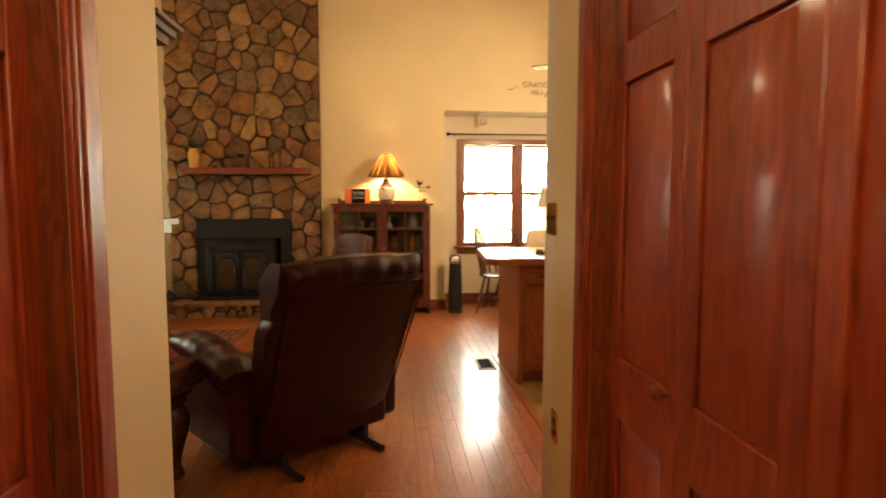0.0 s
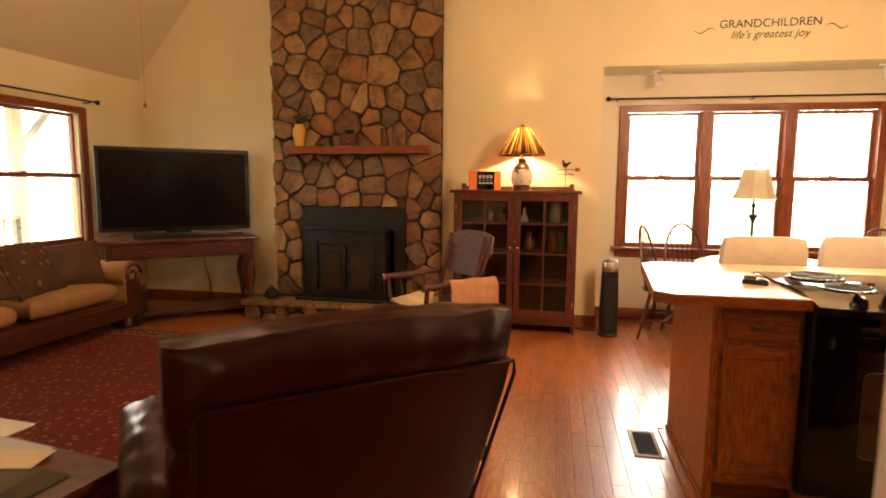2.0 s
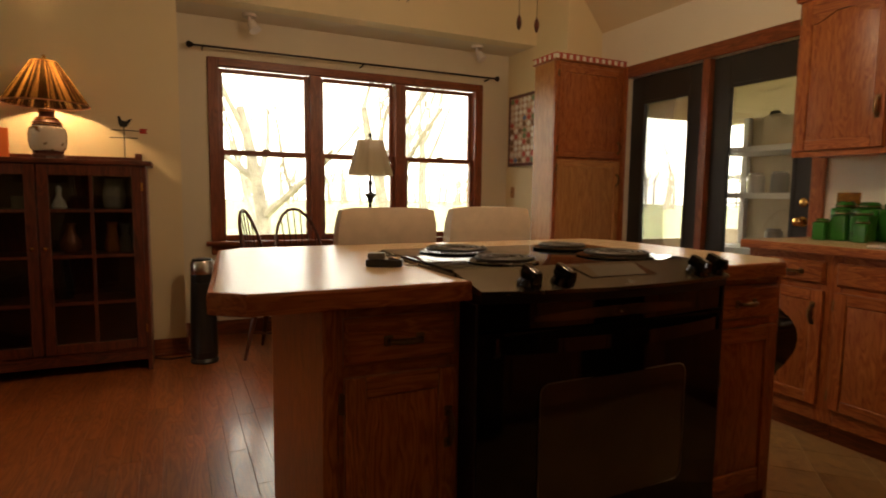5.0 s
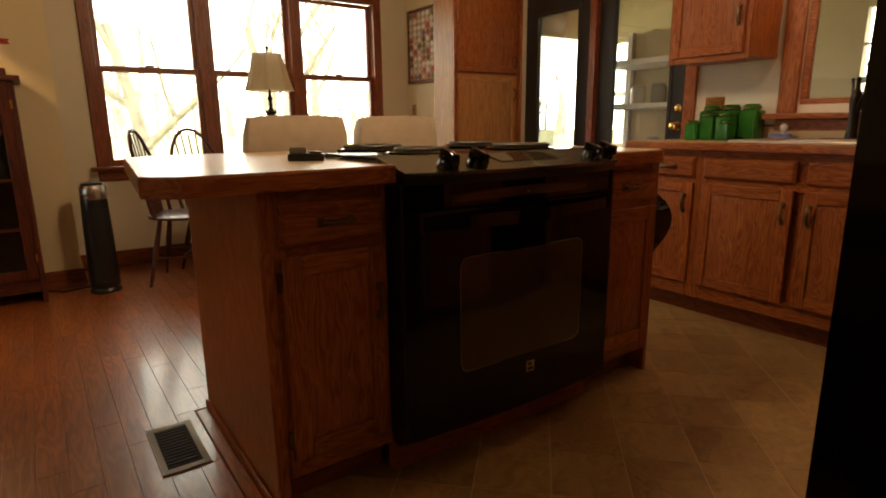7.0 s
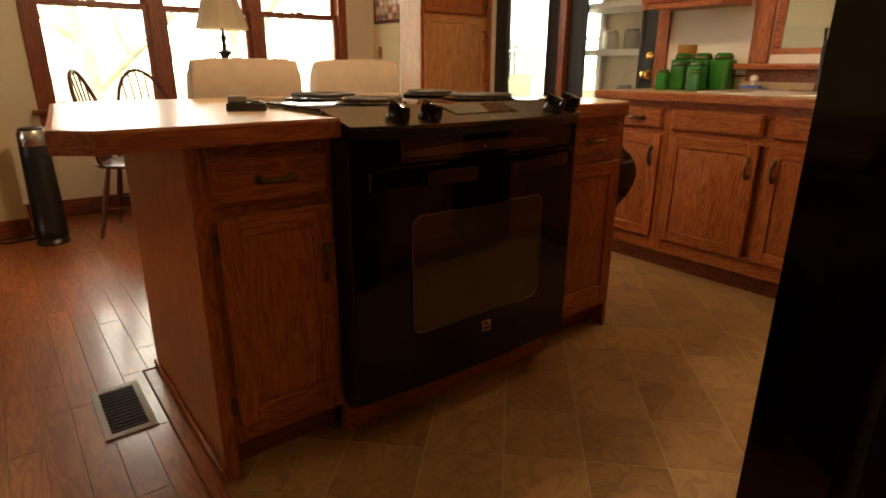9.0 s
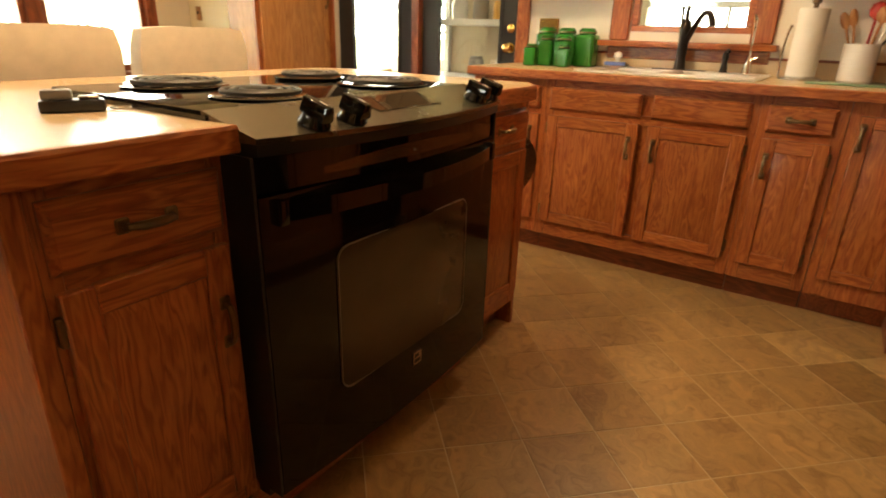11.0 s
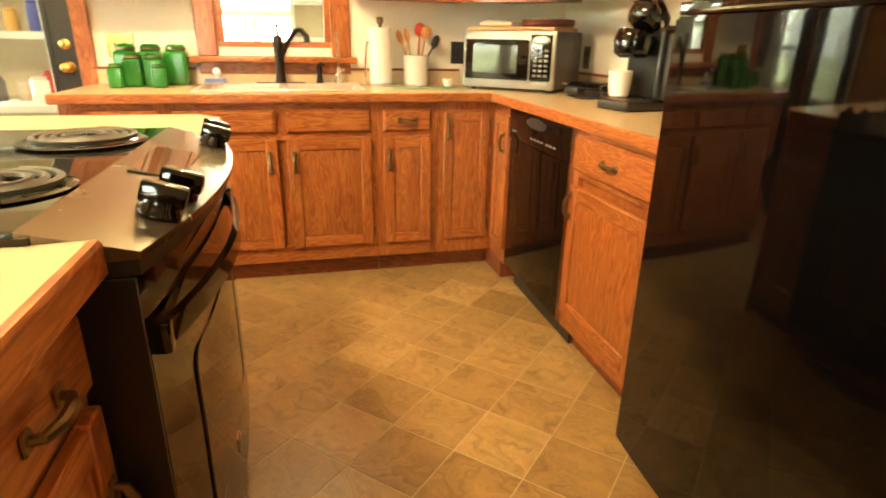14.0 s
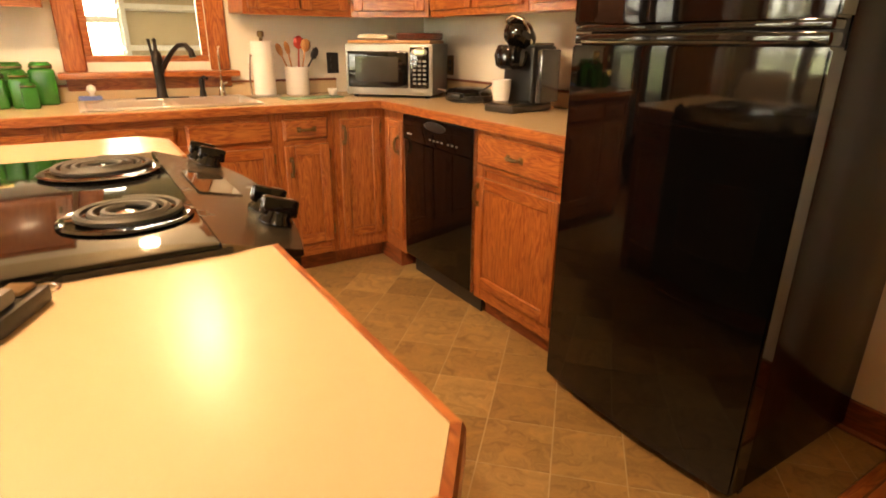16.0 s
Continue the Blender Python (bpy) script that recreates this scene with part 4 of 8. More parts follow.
def cabinet_door(parent, x0, z0, x1, z1, mats, arch=False, y=0.0, name="door", handle=None, frame_w=0.052, hinges=True):
    """A raised-panel door whose front is at y - 0.02; the panel may have an arched head."""
    t = 0.020
    w = frame_w
    pan = block(x0 + w - 0.004, y - 0.010, z0 + w - 0.004, x1 - w + 0.004, y - 0.002, z1 - w + (0.0 if arch else 0.004))
    front = [f for f in pan.faces if f.normal.y < -0.5]
    inset = min(0.034, (x1 - x0 - 2 * w) * 0.25)
    bmesh.ops.inset_region(pan, faces=front, thickness=inset)
    for v in front[0].verts:
        v.co.y = y - 0.017
        if arch and v.co.z > (z0 + z1) / 2:
            v.co.z -= 0.03
    ob = part(name, pan, mats["z"], parent)
    for a, b in ((x0, x0 + w), (x1 - w, x1)):
        part("stile", block(a, y - t, z0, b, y, z1, 0.003), mats["z"], ob)
    part("rail", block(x0 + w, y - t, z0, x1 - w, y, z0 + w, 0.003), mats["x"], ob)
    rail = bmesh.new()
    if arch:
        n, xa, xb = 14, x0 + w, x1 - w
        prof = []
        for k in range(n + 1):
            u = k / n
            dip = 0.045 * (1 - min(1, max(0, 0.5 + 0.62 * math.sin((u - 0.25) * 2 * math.pi)))) if 0 < u < 1 else 0.045
            prof.append((xa + (xb - xa) * u, z1 - w - dip))
        for (p0, q0), (p1, q1) in zip(prof, prof[1:]):
            vs = [rail.verts.new(v) for v in ((p0, y - t, q0), (p1, y - t, q1), (p1, y - t, z1), (p0, y - t, z1), (p0, y, q0), (p1, y, q1), (p1, y, z1), (p0, y, z1))]
            for f in ((0, 1, 2, 3), (4, 5, 6, 7), (0, 1, 5, 4), (2, 3, 7, 6)):
                rail.faces.new([vs[k] for k in f])
    else:
        solid(rail, x0 + w, y - t, z1 - w, x1 - w, y, z1, 0.003)
    bmesh.ops.remove_doubles(rail, verts=rail.verts, dist=1e-5)
    part("rail", rail, mats["x"], ob)
    if handle:
        pull(ob, handle[0], handle[1], handle[2], y - t)
        if hinges:
            hx = x1 - 0.002 if handle[0] < (x0 + x1) / 2 else x0 - 0.010
            for zz in (z0 + 0.06, z1 - 0.06):
                part("hinge", block(hx, y - 0.016, zz - 0.025, hx + 0.012, y - 0.001, zz + 0.025, 0.003), ANTIQUE, ob)
    return ob


def drawer_front(parent, x0, z0, x1, z1, mats, handle=True, y=0.0, name="drawer"):
    bm = block(x0, y - 0.008, z0, x1, y, z1)
    front = [f for f in bm.faces if f.normal.y < -0.5]
    bmesh.ops.inset_region(bm, faces=front, thickness=0.016)
    for v in front[0].verts:
        v.co.y = y - 0.020
    bmesh.ops.inset_region(bm, faces=front, thickness=0.006)
    ob = part(name, bm, mats["x"], parent)
    if handle:
        pull(ob, (x0 + x1) / 2, (z0 + z1) / 2, False, y - 0.020)
    return ob


def base_cabinet(label, x, y, rz, w, depth, fronts, mats, group="", sides=True):
    """fronts: ('door'|'drawer'|'false', x0, z0, x1, z1, handle) in local metres; the face frame is at y = 0."""
    c = thing("base_cabinet", label, "cabinet", x, y, 0, rz, group)
    body = bmesh.new()
    solid(body, 0.0004, 0.018, 0.10, w - 0.0004, depth, 0.872)
    solid(body, 0.002, 0.075, 0.0, w - 0.002, depth, 0.10)
    part("body", body, mats["z"], c)
    for a, b in ((0.0004, 0.045), (w - 0.045, w - 0.0004)):
        part("face_stile", block(a, 0, 0.10, b, 0.018, 0.872, 0.001), mats["z"], c)
    for lo, hi in ((0.10, 0.185), (0.70, 0.745), (0.825, 0.872)):
        part("face_rail", block(0.045, 0.001, lo, w - 0.045, 0.018, hi, 0.002), mats["x"], c)
    part("toe_kick", block(0.002, 0.068, 0.0, w - 0.002, 0.075, 0.098), TRIM["x"], c)
    for f in fronts:
        if f[0] == "door":
            cabinet_door(c, *f[1:5], mats, handle=f[5])
        else:
            drawer_front(c, *f[1:5], mats, f[0] == "drawer", name="drawer" if f[0] == "drawer" else "false_front")
    return c


GS = "base cabinets under the sink counter"
XF = 3.47
base_cabinet("oak base cabinet with drawer and raised-panel door", XF, 4.96, -90, 0.41, 0.575, (("drawer", 0.10, 0.735, 0.385, 0.84, None), ("door", 0.08, 0.176, 0.385, 0.708, (0.345, 0.60, True))), OAK, GS)
base_cabinet("wide oak sink base with two raised-panel doors", XF, 4.55, -90, 0.925, 0.575, (("false", 0.025, 0.735, 0.46, 0.84, None), ("false", 0.505, 0.735, 0.895, 0.84, None), ("door", 0.025, 0.176, 0.46, 0.708, (0.425, 0.60, True)), ("door", 0.505, 0.176, 0.895, 0.708, (0.535, 0.60, True))), OAK, GS)
base_cabinet("narrow oak base cabinet with one drawer", XF, 3.625, -90, 0.295, 0.575, (("drawer", 0.028, 0.735, 0.262, 0.84, None), ("door", 0.028, 0.176, 0.262, 0.708, (0.055, 0.60, True))), OAK, GS)
corner = thing("corner_cabinet", "oak corner base cabinet with two full-height doors", "cabinet", 3.47, 3.33, 0, -90, GS)
for box in ((0.002, 0.0, 0.10, 0.30, 0.57, 0.872), (0.30, -0.245, 0.10, 0.88, 0.57, 0.872)):
    part("body", block(*box), OAK["z"], corner)
for box in ((0.002, 0.075, 0, 0.30, 0.57, 0.10), (0.30, -0.17, 0, 0.88, 0.57, 0.10)):
    part("plinth", block(*box), TRIM["y"], corner)
cabinet_door(corner, 0.034, 0.178, 0.262, 0.825, OAK, handle=(0.050, 0.745, True), frame_w=0.045)
d2 = thing("corner_cabinet", "narrow oak corner door beside the dishwasher", "cabinet", 3.430, 3.03, 0, 180, GS)
part("face_frame", block(0.0, -0.005, 0.10, 0.205, -0.0005, 0.872), OAK["z"], d2)
cabinet_door(d2, 0.012, 0.178, 0.196, 0.825, OAK, y=-0.005, handle=(0.165, 0.70, True), frame_w=0.040, hinges=False)
base_cabinet("oak base cabinet with wide drawer beside the refrigerator", 2.584, 3.03, 180, 0.575, 0.575, (("drawer", 0.022, 0.722, 0.530, 0.850, None), ("door", 0.022, 0.172, 0.530, 0.672, (0.04, 0.595, True))), OAK, GS)

# counter: laminate with an oak nosing, and a hole for the sink
SK = (3.50, 3.665, 3.985, 4.44)
top = thing("countertop", "L-shaped beige laminate counter with oak nosing", "countertop", 3.42, 3.075, 0.874)


def L(x, y):
    return (x - 3.42, y - 3.075)


bm = bmesh.new()
for x0, y0, x1, y1 in ((3.44, 4.425, 4.05, 4.97), (3.44, 3.68, 3.515, 4.425), (3.97, 3.68, 4.05, 4.425), (3.44, 3.055, 4.05, 3.68), (2.0, 2.44, 4.05, 3.055)):
    a, b = L(x0, y0), L(x1, y1)
    solid(bm, a[0], a[1], 0.0, b[0], b[1], 0.040)
bmesh.ops.remove_doubles(bm, verts=bm.verts, dist=0.0005)
part("laminate", bm, LAMINATE, top)
part("nosing", block(0.0, -0.02, 0.0, 0.0195, 1.905, 0.0405, 0.004, 1), OAK["y"], top, "oak front edge", angle=20)
part("nosing", block(-1.42, -0.0195, 0.0, 0.0, 0.0, 0.0405, 0.004, 1), OAK["x"], top, "oak front edge", angle=20)
part("nosing", block(0.0195, 1.8955, 0.0, 0.63, 1.905, 0.0405, 0.004), OAK["x"], top)
part("backsplash", joined((0.612, 0.0, 0.0405, 0.6295, 1.895, 0.112), (-1.42, -0.6345, 0.0405, 0.612, -0.617, 0.112)), LAMINATE, top)
part("splash_cap", joined((0.606, 0.0, 0.112, 0.6295, 1.895, 0.124), (-1.42, -0.6345, 0.112, 0.606, -0.611, 0.124)), TRIM["y"], top)

sink = thing("kitchen_sink", "double-bowl stainless steel drop-in sink", "sink", SK[0], SK[1], 0.914)
sw, sl = SK[2] - SK[0], SK[3] - SK[1]
rim = bmesh.new()
for b in ((0, 0, sw, 0.03), (0, sl - 0.03, sw, sl), (0, 0.03, 0.03, sl - 0.03), (sw - 0.09, 0.03, sw, sl - 0.03), (0.03, sl / 2 - 0.02, sw - 0.09, sl / 2 + 0.02)):
    solid(rim, b[0], b[1], 0.001, b[2], b[3], 0.012, 0.004)
SINKSTEEL = plain("satin_sink_steel", (0.74, 0.71, 0.65), 0.38, 0.9, spread=0.05, scale=60)
part("rim", rim, SINKSTEEL, sink)
for a, b in ((0.03, sl / 2 - 0.02), (sl / 2 + 0.02, sl - 0.03)):
    bowl = bmesh.new()
    for q in ((0.026, a - 0.004, -0.17, 0.032, b + 0.004, 0.004), (sw - 0.092, a - 0.004, -0.17, sw - 0.086, b + 0.004, 0.004), (0.032, a - 0.004, -0.17, sw - 0.092, a + 0.002, 0.004), (0.032, b - 0.002, -0.17, sw - 0.092, b + 0.004, 0.004), (0.032, a, -0.175, sw - 0.092, b, -0.17)):
        solid(bowl, *q)
    part("bowl", bowl, SINKSTEEL, sink)

faucet = thing("kitchen_faucet", "oil-rubbed bronze faucet with side lever", "faucet", 3.935, 4.065, 0.922)
part("deck_plate", block(-0.028, -0.125, 0, 0.028, 0.125, 0.008, 0.004, 2), BRONZE, faucet)
part("body", lathe([(0.030, 0.008), (0.026, 0.02), (0.022, 0.06), (0.024, 0.15), (0.028, 0.19), (0.022, 0.225), (0.010, 0.24), (0.008, 0.275), (0.013, 0.285), (0.004, 0.295)], seg=18), BRONZE, faucet)
part("spout", tube([(-0.005, -0.01, 0.13), (-0.03, -0.035, 0.18), (-0.07, -0.07, 0.235), (-0.10, -0.095, 0.262), (-0.135, -0.122, 0.262), (-0.155, -0.14, 0.235), (-0.160, -0.145, 0.205)], [0.014, 0.013, 0.012, 0.012, 0.013, 0.015, 0.016], 12), BRONZE, faucet)
part("lever", tube([(0.0, 0.018, 0.215), (0.004, 0.022, 0.245), (0.006, 0.026, 0.29)], [0.008, 0.006, 0.009], 8), BRONZE, faucet)
soap = thing("soap_dispenser", "bronze soap pump beside the faucet", "soap dispenser", 3.945, 3.865, 0.922)
part("body", lathe([(0.022, 0), (0.018, 0.01), (0.012, 0.05), (0.016, 0.075), (0.012, 0.09), (0.006, 0.10)], seg=16), BRONZE, soap)
part("nozzle", tube([(0, 0, 0.095), (-0.02, -0.01, 0.105), (-0.05, -0.02, 0.098)], 0.007, 8), BRONZE, soap)
tap = thing("filter_tap", "slim chrome drinking-water tap", "faucet", 3.945, 3.765, 0.922)
part("base", lathe([(0.024, 0), (0.020, 0.012), (0.014, 0.05), (0.010, 0.075), (0.006, 0.085)], seg=16), CHROME, tap)
part("spout", tube([(0, 0, 0.08), (0.0, 0.0, 0.17), (-0.004, 0.0, 0.235), (-0.02, 0.0, 0.262), (-0.045, 0, 0.255)], 0.0055, 8), CHROME, tap)
part("lever", tube([(0, 0, 0.06), (0.0, -0.03, 0.075)], 0.005, 8), CHROME, tap)


# ---------------------------------------------------------------- counter things
def jar(x, y, s, h):
    j = thing("canister", "square green glass canister with a lid", "canister", x, y, 0.914, random.uniform(-8, 8), "green glass canisters")
    part("body", block(-s / 2, -s / 2, 0, s / 2, s / 2, h * 0.84, s * 0.16, 3), GREENGLASS, j)
    part("lid", lathe([(s * 0.40, h * 0.84), (s * 0.44, h * 0.86), (s * 0.44, h * 0.94), (s * 0.38, h * 0.97), (s * 0.34, h)], seg=18), GREENGLASS, j)
    part("band", lathe([(s * 0.455, h * 0.87), (s * 0.455, h * 0.91)], seg=18), ANTIQUE, j)


for q in ((3.955, 4.79, 0.105, 0.195), (3.955, 4.675, 0.105, 0.195), (3.955, 4.560, 0.105, 0.195), (3.845, 4.735, 0.085, 0.155), (3.85, 4.645, 0.085, 0.155), (3.785, 4.80, 0.065, 0.11), (3.79, 4.615, 0.065, 0.11)):
    jar(*q)
dish = thing("sponge_dish", "white dish with blue sponge and scrub brush", "sponge dish", 3.93, 4.385, 0.914)
part("dish", lathe([(0.03, 0), (0.045, 0.004), (0.06, 0.018), (0.056, 0.018), (0.04, 0.008)], seg=20), WHITE, dish)
part("sponge", block(-0.03, -0.05, 0.012, 0.02, 0.05, 0.035, 0.006, 2), plain("blue_sponge", (0.14, 0.20, 0.50), 0.9, spread=0.2), dish)
part("brush_knob", lathe([(0.012, 0.034), (0.010, 0.045), (0.022, 0.062), (0.018, 0.08), (0.004, 0.088)], 0.0, -0.01, 14), WHITE, dish)
pt = thing("paper_towel_holder", "steel paper towel stand with a white roll", "paper towels", 3.90, 3.545, 0.914)
part("base", lathe([(0.085, 0), (0.085, 0.008), (0.075, 0.014)], seg=28), STEEL, pt)
part("roll", lathe([(0.022, 0.016), (0.056, 0.016), (0.058, 0.02), (0.058, 0.288), (0.056, 0.292), (0.022, 0.292)], seg=28), PAPER, pt)
part("finial", lathe([(0.010, 0.29), (0.010, 0.31), (0.018, 0.315), (0.018, 0.338), (0.012, 0.344)], seg=16), ANTIQUE, pt)
part("side_bar", tube([(-0.03, 0.082, 0.01), (-0.03, 0.085, 0.10), (-0.03, 0.078, 0.19), (-0.028, 0.070, 0.225), (-0.03, 0.066, 0.215)], 0.005, 8), CHROME, pt)
cr = thing("utensil_crock", "white stoneware crock of kitchen utensils", "crock", 3.945, 3.345, 0.914)
part("crock", lathe([(0.058, 0), (0.066, 0.008), (0.066, 0.148), (0.069, 0.156), (0.062, 0.158), (0.058, 0.15), (0.058, 0.02), (0.02, 0.015)], seg=28), WHITE, cr)
for dx, dy, h, mt, nm, w in ((0.01, 0.045, 0.25, PINE["z"], "wooden_spoon", 0.018), (-0.015, 0.03, 0.26, PINE["z"], "wooden_spoon", 0.016), (0.0, -0.012, 0.29, RED, "red_spatula", 0.032), (-0.02, -0.025, 0.275, PINE["z"], "slotted_spoon", 0.03), (0.01, -0.04, 0.245, WHITE, "white_scraper", 0.022), (-0.01, -0.055, 0.23, PLASTIC, "black_spoon", 0.022)):
    tip = Vector((dx * 2.2, dy * 1.9, h))
    b = tube([(dx * 0.3, dy * 0.3, 0.03), (dx * 1.2, dy * 1.1, 0.15), tuple(tip * 0.86)], 0.005, 8)
    head = lathe([(0.004, -0.035), (w * 0.8, -0.02), (w, 0.0), (w * 0.85, 0.025), (0.006, 0.038)], seg=12, squash=0.3)
    bmesh.ops.transform(head, matrix=Matrix.Translation(tip * 0.98) @ Matrix.Rotation(radians(90 + 40 * dx), 4, "Z") @ Matrix.Rotation(dy * 8, 4, "Y"), verts=head.verts)
    me = bpy.data.meshes.new("head")
    head.to_mesh(me)
    head.free()
    b.from_mesh(me)
    part(nm, b, mt, cr)
tray = single("glass_cutting_board", block(-0.055, -0.165, 0, 0.055, 0.165, 0.008, 0.003), plain("frosted_green_glass", (0.22, 0.34, 0.22), 0.25, spread=0.25, scale=60), "narrow green glass cutting board", "cutting board", pose(3.715, 3.345, 0.9145))
cup = single("small_cup", lathe([(0.016, 0), (0.022, 0.004), (0.030, 0.038), (0.026, 0.038), (0.018, 0.008)], seg=18), WHITE, "small white cup on the glass board", "cup", pose(3.735, 3.215, 0.923))

mw = thing("microwave", "silver microwave oven with black glass door", "microwave", 3.543, 2.963, 0.914, -135)
part("case", block(-0.25, 0.022, 0.014, 0.25, 0.37, 0.285, 0.008, 2), PLASTIC, mw)
part("front", block(-0.25, 0.0, 0.014, 0.25, 0.022, 0.285, 0.010, 2), SILVER, mw)
part("door_glass", block(-0.232, -0.006, 0.055, 0.115, 0.001, 0.245, 0.008, 2), BLACK, mw)
part("door_window", block(-0.190, -0.008, 0.085, 0.060, -0.0055, 0.220, 0.003), gloss("mesh_window", (0.030, 0.028, 0.024), 0.05, 0.03), mw)
part("control_panel", block(0.125, -0.005, 0.055, 0.232, 0.001, 0.268, 0.006, 2), BLACK, mw)
part("display_ring", lathe([(0.044, 0), (0.044, 0.004), (0.034, 0.005)], seg=24, squash=0.45), SILVER, mw, m=pose(0.178, -0.005, 0.243, 90, 0, 0))
part("display", block(0.152, -0.011, 0.234, 0.204, -0.0095, 0.252, 0.002), LCD, mw, "lit green display")
for r in range(6):
    for c in range(3):
        part("button", block(0.142 + c * 0.028, -0.0075, 0.075 + r * 0.023, 0.160 + c * 0.028, -0.005, 0.086 + r * 0.023, 0.001), GREY, mw)
part("door_button", block(0.135, -0.008, 0.022, 0.225, 0.0, 0.048, 0.006, 2), SILVER, mw)
for sx in (-0.21, 0.21):
    for sy in (0.05, 0.33):
        part("foot", lathe([(0.014, 0), (0.016, 0.014)], sx, sy, 12), PLASTIC, mw)
bd = single("wooden_board", block(-0.235, -0.165, 0, 0.235, 0.165, 0.018, 0.005, 2), PINE["x"], "pale wooden board lying on the microwave", "board", pose(3.665, 2.842, 1.1995, 0, 0, -135))
single("folded_towel", cushion(0.20, 0.16, 0.032, 0.35, 8, 0.006), CREAM, "folded cream dish towel on the wooden board", "towel", pose(3.735, 2.935, 1.218, 0, 0, -135))
bas = thing("trivet_tray", "round dark woven tray on the wooden board", "tray", 3.575, 2.745, 1.218)
part("base", lathe([(0.12, 0), (0.13, 0.006), (0.10, 0.010)], seg=32), CHERRY["x"], bas)
for k in range(3):
    part("coil", tube([(0.125 * math.cos(a / 16 * math.pi), 0.125 * math.sin(a / 16 * math.pi), 0.012 + 0.009 * k) for a in range(32)], 0.007, 8, closed=True), CHERRY["x"], bas)

gr = thing("waffle_maker", "round black waffle maker with a cord", "waffle maker", 3.19, 2.66, 0.914, 25)
part("base", lathe([(0.10, 0), (0.125, 0.006), (0.13, 0.028), (0.125, 0.032)], seg=32), PLASTIC, gr)
part("lid", lathe([(0.126, 0.034), (0.128, 0.05), (0.11, 0.064), (0.05, 0.072), (0.01, 0.073)], seg=32), BLACK, gr)
part("handle", block(-0.04, 0.12, 0.02, 0.04, 0.165, 0.05, 0.012, 3), PLASTIC, gr)
part("cord", tube([(0.0, -0.12, 0.02), (0.15, -0.16, 0.02), (0.33, -0.04, 0.06), (0.44, -0.03, 0.16)], 0.004, 6), WHITE, gr)

kc = thing("coffee_maker", "black single-cup coffee maker with chrome handle raised", "coffee maker", 2.715, 2.70, 0.914, 192)
part("base", block(-0.085, -0.16, 0, 0.085, 0.13, 0.035, 0.014, 3), PLASTIC, kc)
part("drip_tray", block(-0.065, -0.15, 0.035, 0.065, -0.04, 0.042, 0.004), STEEL, kc)
part("tower", block(-0.090, -0.03, 0.033, 0.090, 0.14, 0.285, 0.022, 3), SATIN, kc)
part("water_tank", block(0.092, -0.02, 0.04, 0.125, 0.12, 0.27, 0.012, 2), plain("smoky_tank", (0.10, 0.10, 0.10), 0.1, Transmission_Weight=0.6, bump=0.0), kc)
part("brew_head", tube([(0, -0.085, 0.185), (0, -0.085, 0.20), (0, -0.085, 0.235), (0, -0.075, 0.265)], [0.045, 0.066, 0.075, 0.070], 24), BLACK, kc)
part("lid", tube([(0, 0.02, 0.30), (0, -0.03, 0.325), (0, -0.075, 0.345), (0, -0.10, 0.350)], [0.05, 0.066, 0.055, 0.02], 20), BLACK, kc)
part("top_plate", block(-0.075, -0.01, 0.283, 0.075, 0.13, 0.296, 0.006, 2), CONTROL, kc)
part("handle", tube([(-0.052, -0.01, 0.285), (-0.056, -0.045, 0.345), (-0.045, -0.07, 0.39), (0.0, -0.08, 0.405), (0.045, -0.07, 0.39), (0.056, -0.045, 0.345), (0.052, -0.01, 0.285)], 0.008, 10), CHROME, kc, "chrome lift handle")
part("led", block(-0.03, -0.012, 0.291, 0.0, -0.009, 0.297), BLUELED, kc, "blue indicator light")
part("cord", tube([(-0.05, 0.14, 0.03), (-0.14, 0.13, 0.008), (-0.24, 0.05, 0.008), (-0.20, -0.02, 0.008), (-0.28, 0.02, 0.06), (-0.33, 0.17, 0.09)], 0.004, 6), PLASTIC, kc)
mug = thing("coffee_mug", "white ceramic mug on the coffee maker's tray", "mug", 2.735, 2.80, 0.957)
part("body", lathe([(0.026, 0), (0.036, 0.006), (0.042, 0.05), (0.044, 0.095), (0.040, 0.096), (0.037, 0.05), (0.030, 0.012)], seg=24), WHITE, mug)
part("handle", tube([(0.041, 0.0, 0.075), (0.062, 0.0, 0.072), (0.068, 0.0, 0.05), (0.058, 0.0, 0.028), (0.038, 0.0, 0.022)], 0.006, 8), WHITE, mug)

# ---------------------------------------------------------------- appliances
dwm = thing("dishwasher", "glossy black built-in dishwasher", "dishwasher", 3.222, 3.03, 0, 180)
part("tub", block(0.004, 0.03, 0.10, 0.634, 0.57, 0.868), PLASTIC, dwm)
part("door", block(0.004, -0.012, 0.115, 0.634, 0.03, 0.735, 0.006, 2), DISHBLACK, dwm)
part("control_panel", block(0.004, -0.022, 0.738, 0.634, 0.03, 0.866, 0.008, 2), DISHBLACK, dwm)
part("handle_recess", lathe([(0.10, 0), (0.095, 0.004), (0.07, 0.006)], seg=28, squash=0.22), PLASTIC, dwm, m=pose(0.319, -0.022, 0.835, 90, 0, 0))
for k in range(7):
    part("button", block(0.27 + k * 0.035 + (0.02 if k > 3 else 0), -0.0245, 0.768, 0.288 + k * 0.035 + (0.02 if k > 3 else 0), -0.022, 0.776, 0.001), GREY, dwm)
part("badge", block(0.05, -0.0235, 0.772, 0.10, -0.022, 0.779), GREY, dwm)
part("toe_panel", block(0.004, 0.05, 0.0, 0.634, 0.06, 0.112), PLASTIC, dwm)

